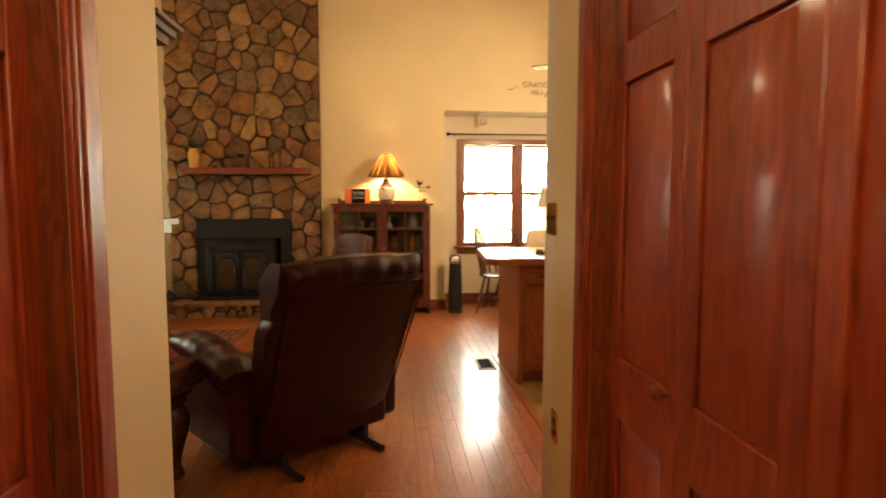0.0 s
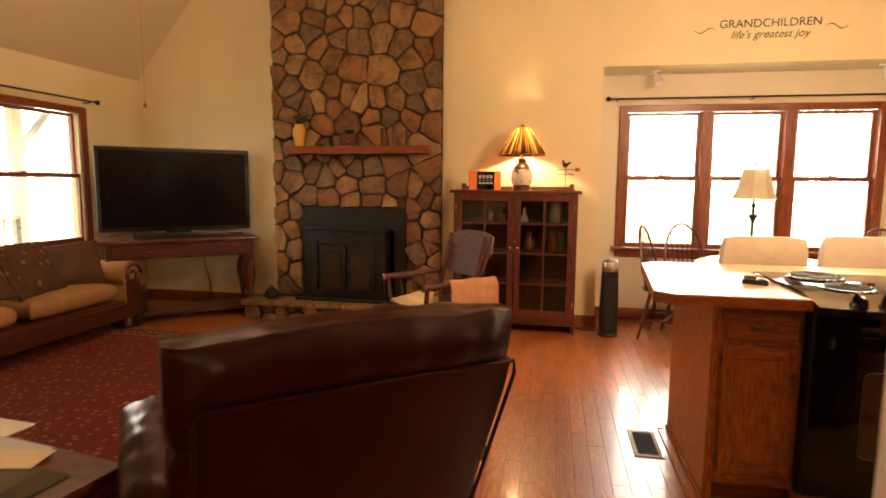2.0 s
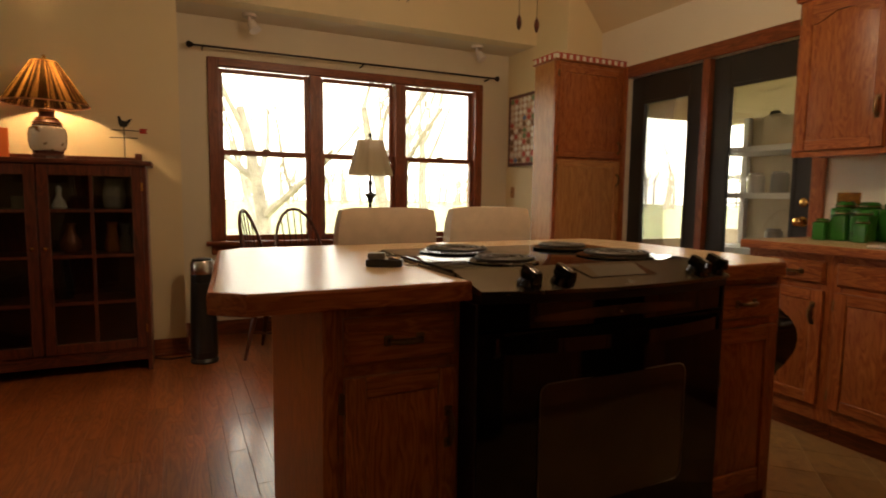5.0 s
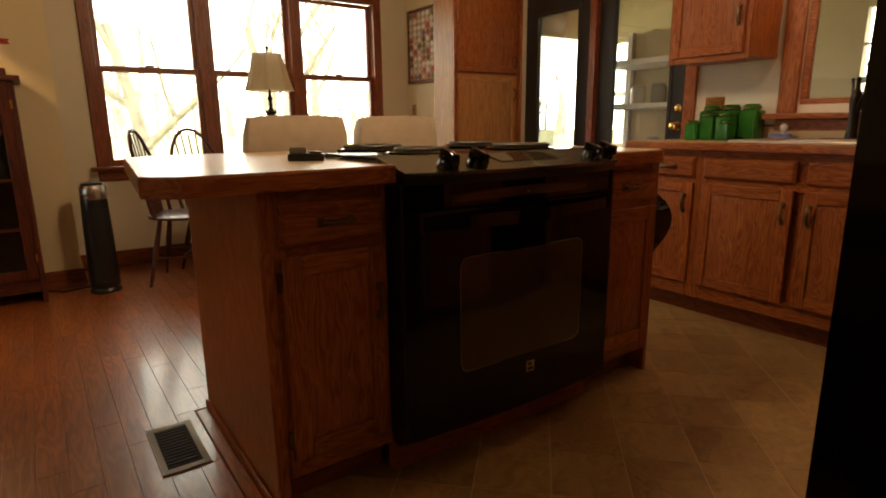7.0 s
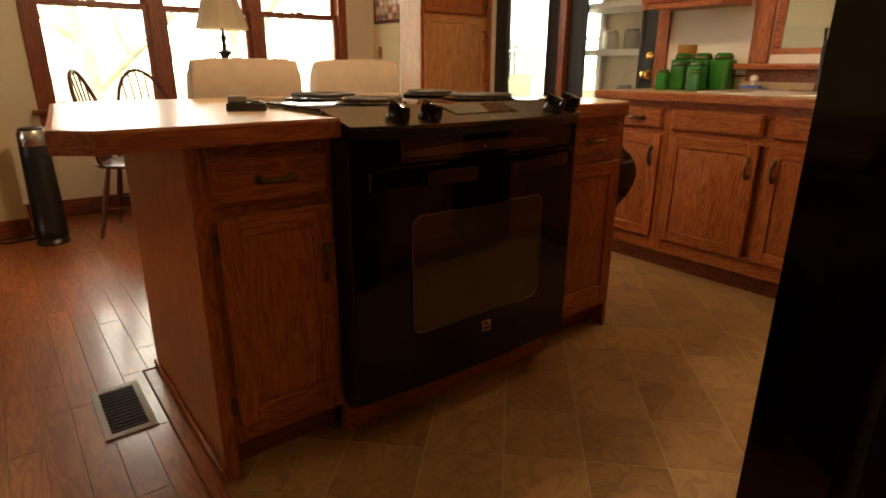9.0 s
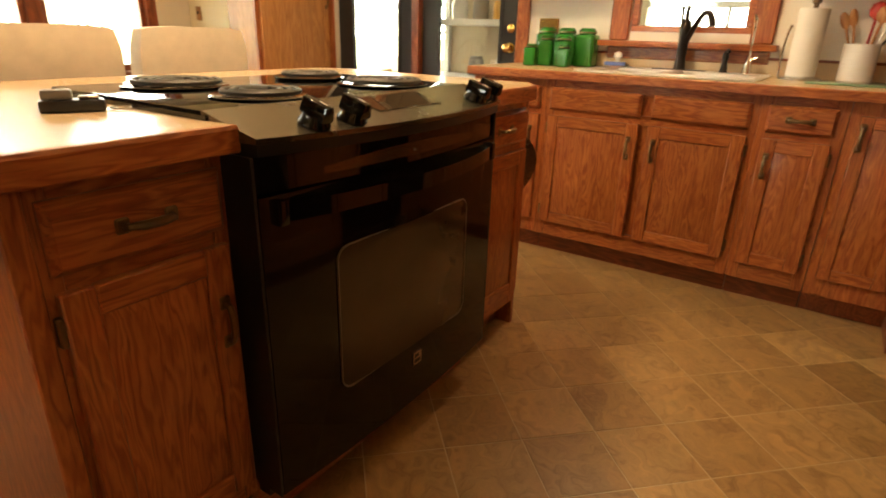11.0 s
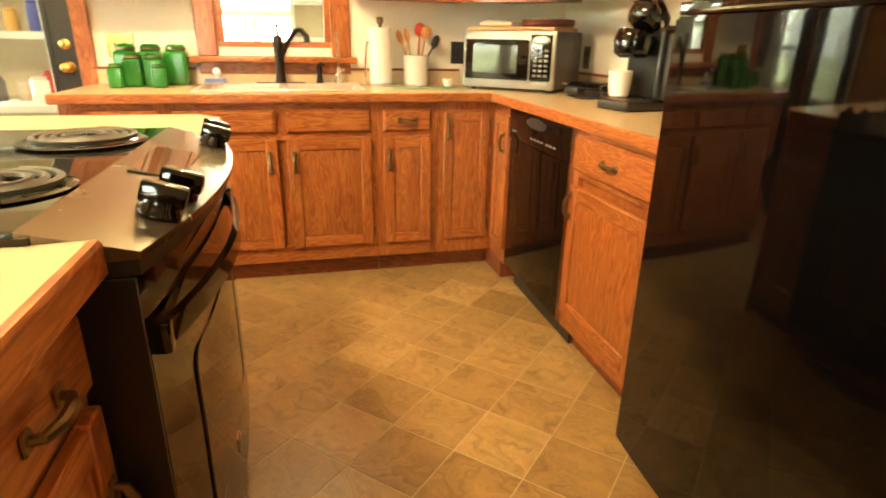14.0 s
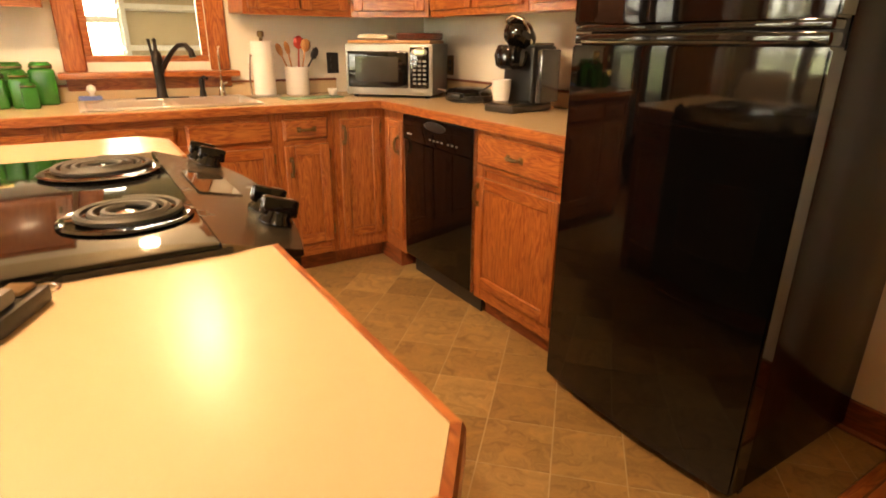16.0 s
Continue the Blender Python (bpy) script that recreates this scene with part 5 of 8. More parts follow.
part("edge_strip", block(0.634, -0.018, 0.115, 0.637, 0.02, 0.866), STEEL, dwm, "thin steel side edge")

fr = thing("refrigerator", "tall glossy black top-freezer refrigerator", "refrigerator", 1.975, 3.122, 0, 180)
FW = 0.742
part("body", block(0.006, 0.075, 0.035, FW - 0.006, 0.66, 1.71, 0.008, 2), gloss("black_fridge_side", (0.004, 0.0032, 0.003), 0.16, 0.08, 0.14), fr)


def bowed_door(z0, z1, bow=0.020):
    bm = bmesh.new()
    n = 14
    prof = [(FW * k / n, -bow * (1 - (2 * k / n - 1) ** 2)) for k in range(n + 1)]
    lo = [bm.verts.new((x, y, z0)) for x, y in prof] + [bm.verts.new((FW, 0.068, z0)), bm.verts.new((0, 0.068, z0))]
    f = bm.faces.new(lo)
    r = bmesh.ops.extrude_face_region(bm, geom=[f])
    for v in r["geom"]:
        if isinstance(v, bmesh.types.BMVert):
            v.co.z = z1
    bmesh.ops.recalc_face_normals(bm, faces=bm.faces)
    bmesh.ops.bevel(bm, geom=[e for e in bm.edges if abs(e.verts[0].co.z - e.verts[1].co.z) < 1e-6 or e.calc_face_angle(0) > 1.0], offset=0.006, segments=2, affect="EDGES")
    return bm


part("door", bowed_door(0.045, 1.205), FRIDGE, fr, "lower refrigerator door")
part("freezer_door", bowed_door(1.262, 1.71), FRIDGE, fr, "freezer door")
for z0, z1 in ((1.207, 1.236), (1.240, 1.262)):
    part("handle_strip", block(0.01, 0.0, z0, FW - 0.01, 0.06, z1, 0.006, 2), BLACK, fr)
part("handle_lip", tube([(0.05, -0.006, 1.211), (0.22, -0.024, 1.211), (0.52, -0.026, 1.211), (0.70, -0.008, 1.211)], [0.006, 0.007, 0.007, 0.006], 8), BLACK, fr)
part("gasket", block(0.012, 0.066, 0.05, FW - 0.012, 0.076, 1.70), PLASTIC, fr)
part("kick_grille", block(0.02, 0.09, 0.0, FW - 0.02, 0.11, 0.04), PLASTIC, fr)
for sx in (0.06, FW - 0.06):
    part("foot", lathe([(0.02, 0), (0.02, 0.036)], sx, 0.15, 12), PLASTIC, fr)
    part("foot", lathe([(0.02, 0), (0.02, 0.036)], sx, 0.55, 12), PLASTIC, fr)

# ---------------------------------------------------------------- island and range
RX = (1.452, 2.300)
isl = thing("kitchen_island", "oak island cabinets flanking a built-in range", "island", 1.11, 4.26, 0)


def I(x, y):
    return (x - 1.11, y - 4.26)


part("end_panel", block(-0.0, 0.0, 0.0, 0.018, 0.76, 0.872, 0.002), OAK["z"], isl)
part("corner_strip", block(-0.006, -0.006, 0.0, 0.03, 0.02, 0.872, 0.003), OAK["z"], isl)
part("base_shoe", block(-0.012, 0.022, 0.0, 0.0, 0.77, 0.03, 0.004), OAK["y"], isl)
part("body", joined((0.018, 0.018, 0.10, 0.336, 0.76, 0.872), (1.198, 0.018, 0.10, 1.55, 0.76, 0.872), (0.336, 0.66, 0.0, 1.198, 0.76, 0.872), (0.018, 0.075, 0, 0.336, 0.76, 0.10), (1.198, 0.075, 0, 1.55, 0.76, 0.10)), OAK["z"], isl)
part("range_base", block(0.342, 0.0, 0.0, 1.192, 0.03, 0.125, 0.004), OAK["x"], isl)
for a, b in ((0.03, 0.341), (1.192, 1.55)):
    for p, q in ((a, a + 0.03), (b - 0.03, b)):
        part("face_stile", block(p, 0, 0.10, q, 0.018, 0.872, 0.002), OAK["z"], isl)
    part("toe_kick", block(a, 0.068, 0, b, 0.0745, 0.10), TRIM["x"], isl)
    for lo, hi in ((0.10, 0.16), (0.69, 0.735), (0.83, 0.872)):
        part("face_rail", block(a + 0.03, 0.001, lo, b - 0.03, 0.018, hi, 0.002), OAK["x"], isl)
    drawer_front(isl, a + 0.012, 0.725, b - 0.014, 0.838, OAK)
    cabinet_door(isl, a + 0.012, 0.155, b - 0.014, 0.70, OAK, handle=((b - 0.04) if a < 0.5 else (a + 0.04), 0.55, True), frame_w=0.05)
part("back_panel", block(0.0, 0.76, 0.0, 1.57, 0.778, 0.872, 0.002), PINE["x"], isl)
part("end_panel", block(1.55, 0.0, 0.0, 1.57, 0.76, 0.872, 0.002), OAK["z"], isl)
itop = thing("island_countertop", "beige laminate island top with oak edge and clipped corners", "countertop", 1.11, 4.26, 0.873)
OUT = ((0.945, 4.222), (1.452, 4.222), (1.452, 4.865), (2.300, 4.865), (2.300, 4.222), (2.62, 4.222), (2.705, 4.29), (2.705, 5.11), (2.62, 5.24), (1.045, 5.24), (0.960, 5.16), (0.882, 4.272))
part("laminate", prism([I(*p) for p in OUT], 0.0, 0.041), LAMINATE, itop)


def edging(p, q):
    a, b = Vector(I(*p)), Vector(I(*q))
    d = (b - a)
    n = Vector((d.y, -d.x)).normalized()
    bm = bmesh.new()
    ring = []
    for (off, z) in ((0.0005, -0.006), (0.011, -0.006), (0.013, -0.003), (0.013, 0.034), (0.010, 0.0405), (0.0005, 0.0415)):
        e = d.normalized() * off * 0.41
        ring.append((bm.verts.new((*(a + n * off - e), z)), bm.verts.new((*(b + n * off + e), z))))
    for (u0, u1), (v0, v1) in zip(ring, ring[1:] + ring[:1]):
        bm.faces.new((u0, u1, v1, v0))
    bm.faces.new([r[0] for r in ring])
    bm.faces.new([r[1] for r in reversed(ring)])
    part("oak_edge", bm, OAK["x" if abs(d.x) > abs(d.y) else "y"], itop, angle=20)


ring = OUT[4:] + OUT[:2]
for p, q in zip(ring, ring[1:]):
    edging(p, q)

rg = thing("range", "black drop-in electric range with four coil burners", "range", RX[0], 4.205, 0.0)
W = RX[1] - RX[0]
part("body", block(0.004, 0.02, 0.10, W - 0.004, 0.655, 0.905), SATIN, rg)
ct = part("cooktop", block(0.0, 0.085, 0.905, W, 0.668, 0.930, 0.008, 2), BLACK, rg, "glossy black enamel cooktop")
part("cooktop_rim", joined((-0.008, 0.075, 0.914, 0.008, 0.675, 0.923), (W - 0.008, 0.075, 0.914, W + 0.008, 0.675, 0.923), (0.008, 0.655, 0.9145, W - 0.008, 0.675, 0.923)), BLACK, rg)


def bow(x, base, amount):
    u = 2 * x / W - 1
    return base - amount * (1 - u * u)


def bowed_slab(x0, x1, z0, z1, base, back, amount, zb=None, taper=0.0):
    """A panel whose front bows out; zb raises its back edge, taper draws in the front corner at x0."""
    bm = bmesh.new()
    n = 16
    fr_, bk = [], []
    for k in range(n + 1):
        x = x0 + (x1 - x0) * k / n
        y = bow(x, base, amount)
        xf = x + taper * (1 - k / n)
        fr_.append((bm.verts.new((xf, y, z0)), bm.verts.new((xf, y, z1))))
        bk.append((bm.verts.new((x, back, z0)), bm.verts.new((x, back, zb or z1))))
    for k in range(n):
        a, b, c, d = fr_[k], fr_[k + 1], bk[k], bk[k + 1]
        bm.faces.new((a[0], b[0], b[1], a[1]))
        bm.faces.new((c[0], d[0], d[1], c[1]))
        bm.faces.new((a[1], b[1], d[1], c[1]))
        bm.faces.new((a[0], b[0], d[0], c[0]))
    for k in (0, n):
        bm.faces.new((fr_[k][0], fr_[k][1], bk[k][1], bk[k][0]))
    bmesh.ops.recalc_face_normals(bm, faces=bm.faces)
    return bm


part("control_panel", bowed_slab(-0.006, W + 0.006, 0.884, 0.894, -0.036, 0.09, 0.056, 0.931, 0.014), CONTROL, rg, "dark brushed control panel with bowed front")
part("panel_underside", bowed_slab(0.002, W, 0.862, 0.8835, -0.030, 0.06, 0.052, None, 0.010), SATIN, rg)
for sx in (-0.0005, W - 0.0055):
    part("side_trim", block(sx, -0.026, 0.125, sx + 0.006, 0.054, 0.8615, 0.001), SATIN, rg)
part("front_fascia", bowed_slab(0.007, W - 0.007, 0.795, 0.8615, -0.018, 0.06, 0.040), BLACK, rg)
part("fascia_groove", surface(24, 4, lambda u, v: (0.03 + u * (W - 0.06), -0.020 - 0.041 * (1 - (2 * u - 1) ** 2), 0.806 + 0.030 * math.sin(u * math.pi) * v + 0.004), 0.004), CONTROL, rg, "curved vent groove above the door")
part("oven_door", bowed_slab(0.007, W - 0.007, 0.128, 0.788, -0.026, 0.02, 0.020), OVENGLASS, rg, "black glass oven door")
WX0, WX1, WZ0, WZ1 = 0.180, 0.682, 0.305, 0.648


def window_outline(grow, n=6):
    """A rectangle with rounded corners, as x and z pairs."""
    rr = 0.030
    out = []
    for cx, cz, a0 in ((WX1 - rr, WZ1 - rr, 0), (WX0 + rr, WZ1 - rr, 90), (WX0 + rr, WZ0 + rr, 180), (WX1 - rr, WZ0 + rr, 270)):
        for k in range(n + 1):
            a = radians(a0 + 90 * k / n)
            out.append((cx + (rr + grow) * math.cos(a), cz + (rr + grow) * math.sin(a)))
    return out


win = bmesh.new()
half = window_outline(0.0)
cols = sorted({round(x, 5) for x, z in half} | {WX0 + (WX1 - WX0) * k / 12 for k in range(13)})


def window_span(x):
    """Lowest and highest z of the rounded window at x."""
    rr, d = 0.030, max(0.0, 0.030 - (x - WX0), 0.030 - (WX1 - x))
    e = rr - math.sqrt(max(0.0, rr * rr - d * d))
    return WZ0 + e, WZ1 - e


quad = []
for x in cols:
    lo_, hi_ = window_span(x)
    quad.append([win.verts.new((x, bow(x, y_, 0.020), z_)) for y_ in (-0.0285, -0.0240) for z_ in (lo_, hi_)])
for a, b in zip(quad, quad[1:]):
    for p, q in ((0, 1), (1, 3), (3, 2), (2, 0)):
        win.faces.new((a[p], b[p], b[q], a[q]))
for e in (quad[0], quad[-1]):
    win.faces.new((e[0], e[1], e[3], e[2]))
part("oven_window", win, DARKGLASS, rg, "brown tinted oven window", angle=20)
part("window_frame", tube([(x, bow(x, -0.0285, 0.020), z) for x, z in window_outline(0.001)], 0.0022, 6, closed=True), plain("window_trim", (0.16, 0.125, 0.085), 0.35, 0.5), rg)
part("oven_handle", surface(30, 4, lambda u, v: (0.042 + u * (W - 0.072), -0.034 - 0.062 * math.sin(u * math.pi) ** 0.75, 0.738 + 0.036 * v), 0.014), BLACK, rg, "broad bowed black handle", angle=50)
for hx in (0.048, W - 0.038):
    part("handle_mount", block(hx - 0.012, -0.046, 0.732, hx + 0.012, -0.022, 0.780, 0.005, 2), BLACK, rg)
part("badge", joined((0.436, -0.0490, 0.240, 0.470, -0.0455, 0.276)), CHROME, rg)
part("badge_mark", joined((0.441, -0.0496, 0.245, 0.465, -0.0491, 0.255), (0.441, -0.0496, 0.261, 0.458, -0.0491, 0.271)), BLACK, rg)
part("display_glass", block(W / 2 - 0.08, -0.035, 0.0, W / 2 + 0.15, 0.050, 0.003, 0.001), DARKGLASS, rg, m=pose(0, 0.012, 0.9150, 13.0, 0, 0))


def panel_z(y):
    return 0.894 + (y + 0.085) / 0.175 * 0.037


def range_knob(x, y):
    k = part("knob", lathe([(0.031, 0.0), (0.031, 0.005), (0.026, 0.012), (0.025, 0.022)], seg=24), BLACK, rg, m=pose(x, y, panel_z(y) - 0.002, 18, 0, 0))
    g = block(-0.015, -0.034, 0.014, 0.015, 0.030, 0.046, 0.006, 2)
    for v in g.verts:
        if v.co.z > 0.03:
            v.co.x *= 0.72
    part("grip", g, BLACK, k)
    part("pointer", block(-0.0015, -0.024, 0.0462, 0.0015, -0.006, 0.0468), WHITE, k)


for kx in (0.145, 0.240, W - 0.125, W - 0.045):
    range_knob(kx, -0.012 - 0.03 * (1 - (2 * kx / W - 1) ** 2))


def burner(x, y, r):
    b = part("drip_bowl", lathe([(r * 0.80, 0.9292), (r * 1.12, 0.9300), (r * 1.17, 0.9345), (r * 1.10, 0.937), (r * 1.0, 0.934), (r * 0.5, 0.9305)], x, y, 40), BLACK, rg)
    turns = 4 if r > 0.09 else 3
    pts = []
    for k in range(turns * 26 + 1):
        a = 2 * math.pi * k / 26
        q = 0.028 + (r - 0.030) * k / (turns * 26)
        pts.append((x + q * math.cos(a), y + q * math.sin(a), 0.9435))
    part("coil", tube(pts, 0.0062, 6), COIL, b, "spiral heating coil")
    part("hub", lathe([(0.017, 0.932), (0.017, 0.942), (0.010, 0.944)], x, y, 16), CHROME, b)
    part("support", joined((x - r, y - 0.003, 0.934, x + r, y + 0.003, 0.939), (x - 0.003, y - r, 0.934, x + 0.003, y + r, 0.939)), CHROME, b)


for q in ((0.205, 0.195, 0.088), (0.635, 0.215, 0.105), (0.205, 0.50, 0.105), (0.635, 0.50, 0.088)):
    burner(*q)

# trash bag hanging at the island's far end
bag = cushion(0.12, 0.20, 0.34, 0.3, 8, 0.03, 4)
for v in bag.verts:
    u = v.co.z / 0.34
    v.co.x *= 0.5 + 0.6 * math.sin(min(1, 1.25 * (1 - u)) * math.pi)
    v.co.y *= 0.45 + 0.6 * math.sin(min(1, 1.2 * (1 - u)) * math.pi)
single("plastic_bag", bag, BLACK, "black plastic bag hanging on the island's end", "bag", pose(2.76, 4.37, 0.42))
kl = thing("gas_lighter_keys", "small black and grey clip with a key ring", "key ring", 1.355, 4.545, 0.914, -25)
part("clip", block(-0.055, -0.025, 0.0, 0.05, 0.025, 0.022, 0.006, 2), PLASTIC, kl)
part("clip_top", block(-0.05, -0.016, 0.022, 0.0, 0.016, 0.040, 0.006, 2), GREY, kl)
part("button", block(0.008, -0.016, 0.022, 0.042, 0.016, 0.028, 0.003), ANTIQUE, kl)
part("ring", tube([(0.075 + 0.018 * math.cos(a / 10 * math.pi), 0.018 * math.sin(a / 10 * math.pi), 0.004) for a in range(20)], 0.0018, 6, closed=True), STEEL, kl)


# ---------------------------------------------------------------- upper cabinets and pantry
def upper(label, x, y, rz, w, doors, depth=0.31, z0=1.345, z1=2.11):
    c = thing("wall_cabinet", label, "cabinet", x, y, 0, rz, "kitchen wall cabinets")
    part("body", block(0.001, 0.018, z0, w - 0.001, depth, z1), OAK["z"], c)
    for a, b in ((0.0, 0.04), (w - 0.04, w)):
        part("face_stile", block(a, 0, z0 - 0.012, b, 0.018, z1, 0.002), OAK["z"], c)
    for a, b in ((z0 - 0.012, z0 + 0.035), (z1 - 0.05, z1)):
        part("face_rail", block(0.04, 0.001, a, w - 0.04, 0.018, b), OAK["x"], c)
    part("crown", block(-0.012, -0.028, z1, w + 0.012, depth, z1 + 0.03, 0.006), OAK["x"], c)
    part("crown", block(-0.02, -0.036, z1 + 0.03, w + 0.02, depth, z1 + 0.045, 0.004), TRIM["x"], c)
    n = doors
    dwid = (w - 0.03) / n
    for k in range(n):
        a = 0.015 + k * dwid + 0.008
        b = a + dwid - 0.016
        cabinet_door(c, a, z0 + 0.018, b, z1 - 0.03, OAK, True, handle=((b - 0.03) if (k % 2 == 0) else (a + 0.03), z0 + 0.20, True))
    return c


upper("oak wall cabinet with one arched-panel door", 3.735, 4.955, -90, 0.455, 1)
upper("oak wall cabinet beside the sink window", 3.735, 3.665, -90, 0.58, 2)
upper("diagonal oak corner wall cabinet", 3.735, 3.085, -135, 0.44, 1, 0.36)
upper("oak wall cabinet above the dishwasher", 3.42, 2.765, 180, 0.80, 2)
upper("oak wall cabinet beside the refrigerator", 2.615, 2.765, 180, 0.62, 2)

pan = thing("pantry_cabinet", "tall two-door oak pantry with scalloped paper border on top", "pantry", 3.385, 6.545, 0)
part("side", block(0.0, 0.018, 0.0, 0.018, 0.27, 2.12, 0.002), PINE["z"], pan, "pale unstained side panel")
part("body", block(0.018, 0.018, 0.0, 0.645, 0.27, 2.12), OAK["z"], pan)
for box in ((0.0, 0.0, 0.0, 0.045, 0.018, 2.12), (0.62, 0.0, 0.0, 0.645, 0.018, 2.12)):
    part("face_stile", block(*box), OAK["z"], pan)
for lo, hi in ((0.0, 0.10), (1.38, 1.43), (2.07, 2.12)):
    part("face_rail", block(0.045, 0.001, lo, 0.62, 0.018, hi), OAK["x"], pan)
cabinet_door(pan, 0.03, 1.415, 0.63, 2.09, OAK, handle=(0.60, 1.50, True))
cabinet_door(pan, 0.03, 0.09, 0.63, 1.395, PINE, handle=(0.60, 1.25, True))
part("crown", block(-0.015, -0.02, 2.12, 0.66, 0.285, 2.132, 0.003), OAK["x"], pan)
RW = plain("red_gingham", (0.48, 0.10, 0.07), 0.8, spread=0.2)
for k in range(22):
    mt = RW if k % 2 else PAPER
    part("border_tile", block(-0.012 + k * 0.0305, -0.017, 2.133, 0.0175 + k * 0.0305, -0.011, 2.165), mt, pan)
for k in range(9):
    part("border_tile", block(-0.0125, -0.010 + k * 0.0305, 2.133, -0.0065, 0.0195 + k * 0.0305, 2.165), RW if k % 2 else PAPER, pan)
part("border_cap", block(-0.018, -0.022, 2.165, 0.66, 0.285, 2.172, 0.002), RW, pan)

quilt = thing("quilted_memo_board", "framed quilt of small cloth diamonds hung in the alcove", "wall hanging", 3.698, 7.40, 1.71, -90)
part("backing", block(-0.25, -0.02, -0.32, 0.21, 0.0, 0.32, 0.003), CHERRY["z"], quilt)
part("frame", joined((-0.25, -0.028, -0.32, -0.225, -0.02, 0.32), (0.185, -0.028, -0.32, 0.21, -0.02, 0.32), (-0.225, -0.028, 0.295, 0.185, -0.02, 0.32), (-0.225, -0.028, -0.32, 0.185, -0.02, -0.295)), CHERRY["z"], quilt)
part("cloth_ground", block(-0.224, -0.023, -0.294, 0.184, -0.0202, 0.294), plain("pieced_cloth", (0.50, 0.34, 0.24), 0.9, spread=0.5, scale=60, bump=0.3), quilt)
QC = [CREAM, RW, plain("blue_scrap", (0.16, 0.20, 0.32), 0.9), plain("brown_scrap", (0.22, 0.12, 0.06), 0.9), PAPER, plain("green_scrap", (0.20, 0.26, 0.13), 0.9)]
rnd = random.Random(8)
for r in range(11):
    for c in range(6):
        cx, cz = -0.190 + c * 0.068, -0.268 + r * 0.0535
        bm = prism(((cx - 0.033, cz), (cx, cz - 0.0265), (cx + 0.033, cz), (cx, cz + 0.0265)), 0, 0.006, 0.002)
        part("patch", bm, QC[rnd.choice((0, 0, 0, 1, 1, 2, 3, 4, 4, 4, 4, 5))], quilt, m=pose(0, -0.0232, 0, 90, 0, 0))


# ---------------------------------------------------------------- fireplace things
ins = thing("wood_stove_insert", "black cast-iron fireplace insert with two arched doors", "fireplace insert", -1.5125, 7.19, 0.186)
for box in ((-0.545, 0.0, 0.0, -0.42, 0.03, 0.925), (0.42, 0.0, 0.0, 0.545, 0.03, 0.925), (-0.42, 0.0, 0.70, 0.42, 0.03, 0.925)):
    part("surround_panel", block(*box), SOOT, ins)
part("body", block(-0.42, -0.12, 0.03, 0.36, 0.25, 0.70, 0.012, 2), SOOT, ins)
part("top_shelf", block(-0.50, -0.17, 0.70, 0.40, 0.02, 0.715, 0.004), SOOT, ins)
part("base_lip", block(-0.56, -0.19, 0.0, 0.56, 0.02, 0.03, 0.008), SOOT, ins)
for s in (-1, 1):
    cx = -0.03 + s * 0.145
    d = part("stove_door", block(cx - 0.135, -0.15, 0.10, cx + 0.135, -0.12, 0.56, 0.008), SOOT, ins)
    arch = [(cx - 0.095, 0.16)] + [(cx - 0.095 * math.cos(a / 10 * math.pi), 0.42 + 0.07 * math.sin(a / 10 * math.pi)) for a in range(11)] + [(cx + 0.095, 0.16)]
    part("glass", prism(arch, 0, 0.006), DARKGLASS, d, m=pose(0, -0.15, 0, 90, 0, 0))
    part("arch_moulding", tube([(x, -0.156, z) for x, z in arch], 0.010, 6), SOOT, d)
    part("handle", tube([(cx - s * 0.10, -0.15, 0.30), (cx - s * 0.10, -0.19, 0.31), (cx - s * 0.10, -0.195, 0.38)], 0.008, 8), STEEL, d)
    for k in range(3):
        part("draft_knob", lathe([(0.016, 0), (0.018, 0.012), (0.006, 0.016)], seg=12), SOOT, ins, m=pose(cx - 0.07 + k * 0.07, -0.125, 0.07, 90, 0, 0))
part("header_plate", joined((-0.30, -0.14, 0.575, 0.24, -0.118, 0.635), (-0.07, -0.148, 0.645, 0.03, -0.118, 0.675)), SOOT, ins)
for s in (-1, 1):
    part("pilaster", block(-0.03 + s * 0.335 - 0.03, -0.135, 0.10, -0.03 + s * 0.335 + 0.03, -0.118, 0.60, 0.006), SOOT, ins)

man = thing("mantel_shelf", "rough reddish wooden mantel beam", "mantel", -1.435, 7.13, 1.635)
bm = block(-0.715, -0.12, 0.0, 0.715, 0.06, 0.070)
bmesh.ops.subdivide_edges(bm, edges=[e for e in bm.edges if abs(e.verts[0].co.x - e.verts[1].co.x) > 0.5], cuts=16)
for v in bm.verts:
    v.co += Vector((0, noise.noise(v.co * 5) * 0.012, noise.noise(v.co * 4 + Vector((7, 0, 0))) * 0.006))
part("beam", bm, TRIM["x"], man)
vase = thing("stoneware_vase", "pale yellow vase of dried sprigs on the mantel", "vase", -2.03, 7.09, 1.706)
part("body", lathe([(0.035, 0), (0.045, 0.005), (0.052, 0.05), (0.066, 0.13), (0.062, 0.17), (0.042, 0.20), (0.048, 0.215), (0.038, 0.215)], seg=28), WAX, vase)
rnd = random.Random(12)
sprig = bmesh.new()
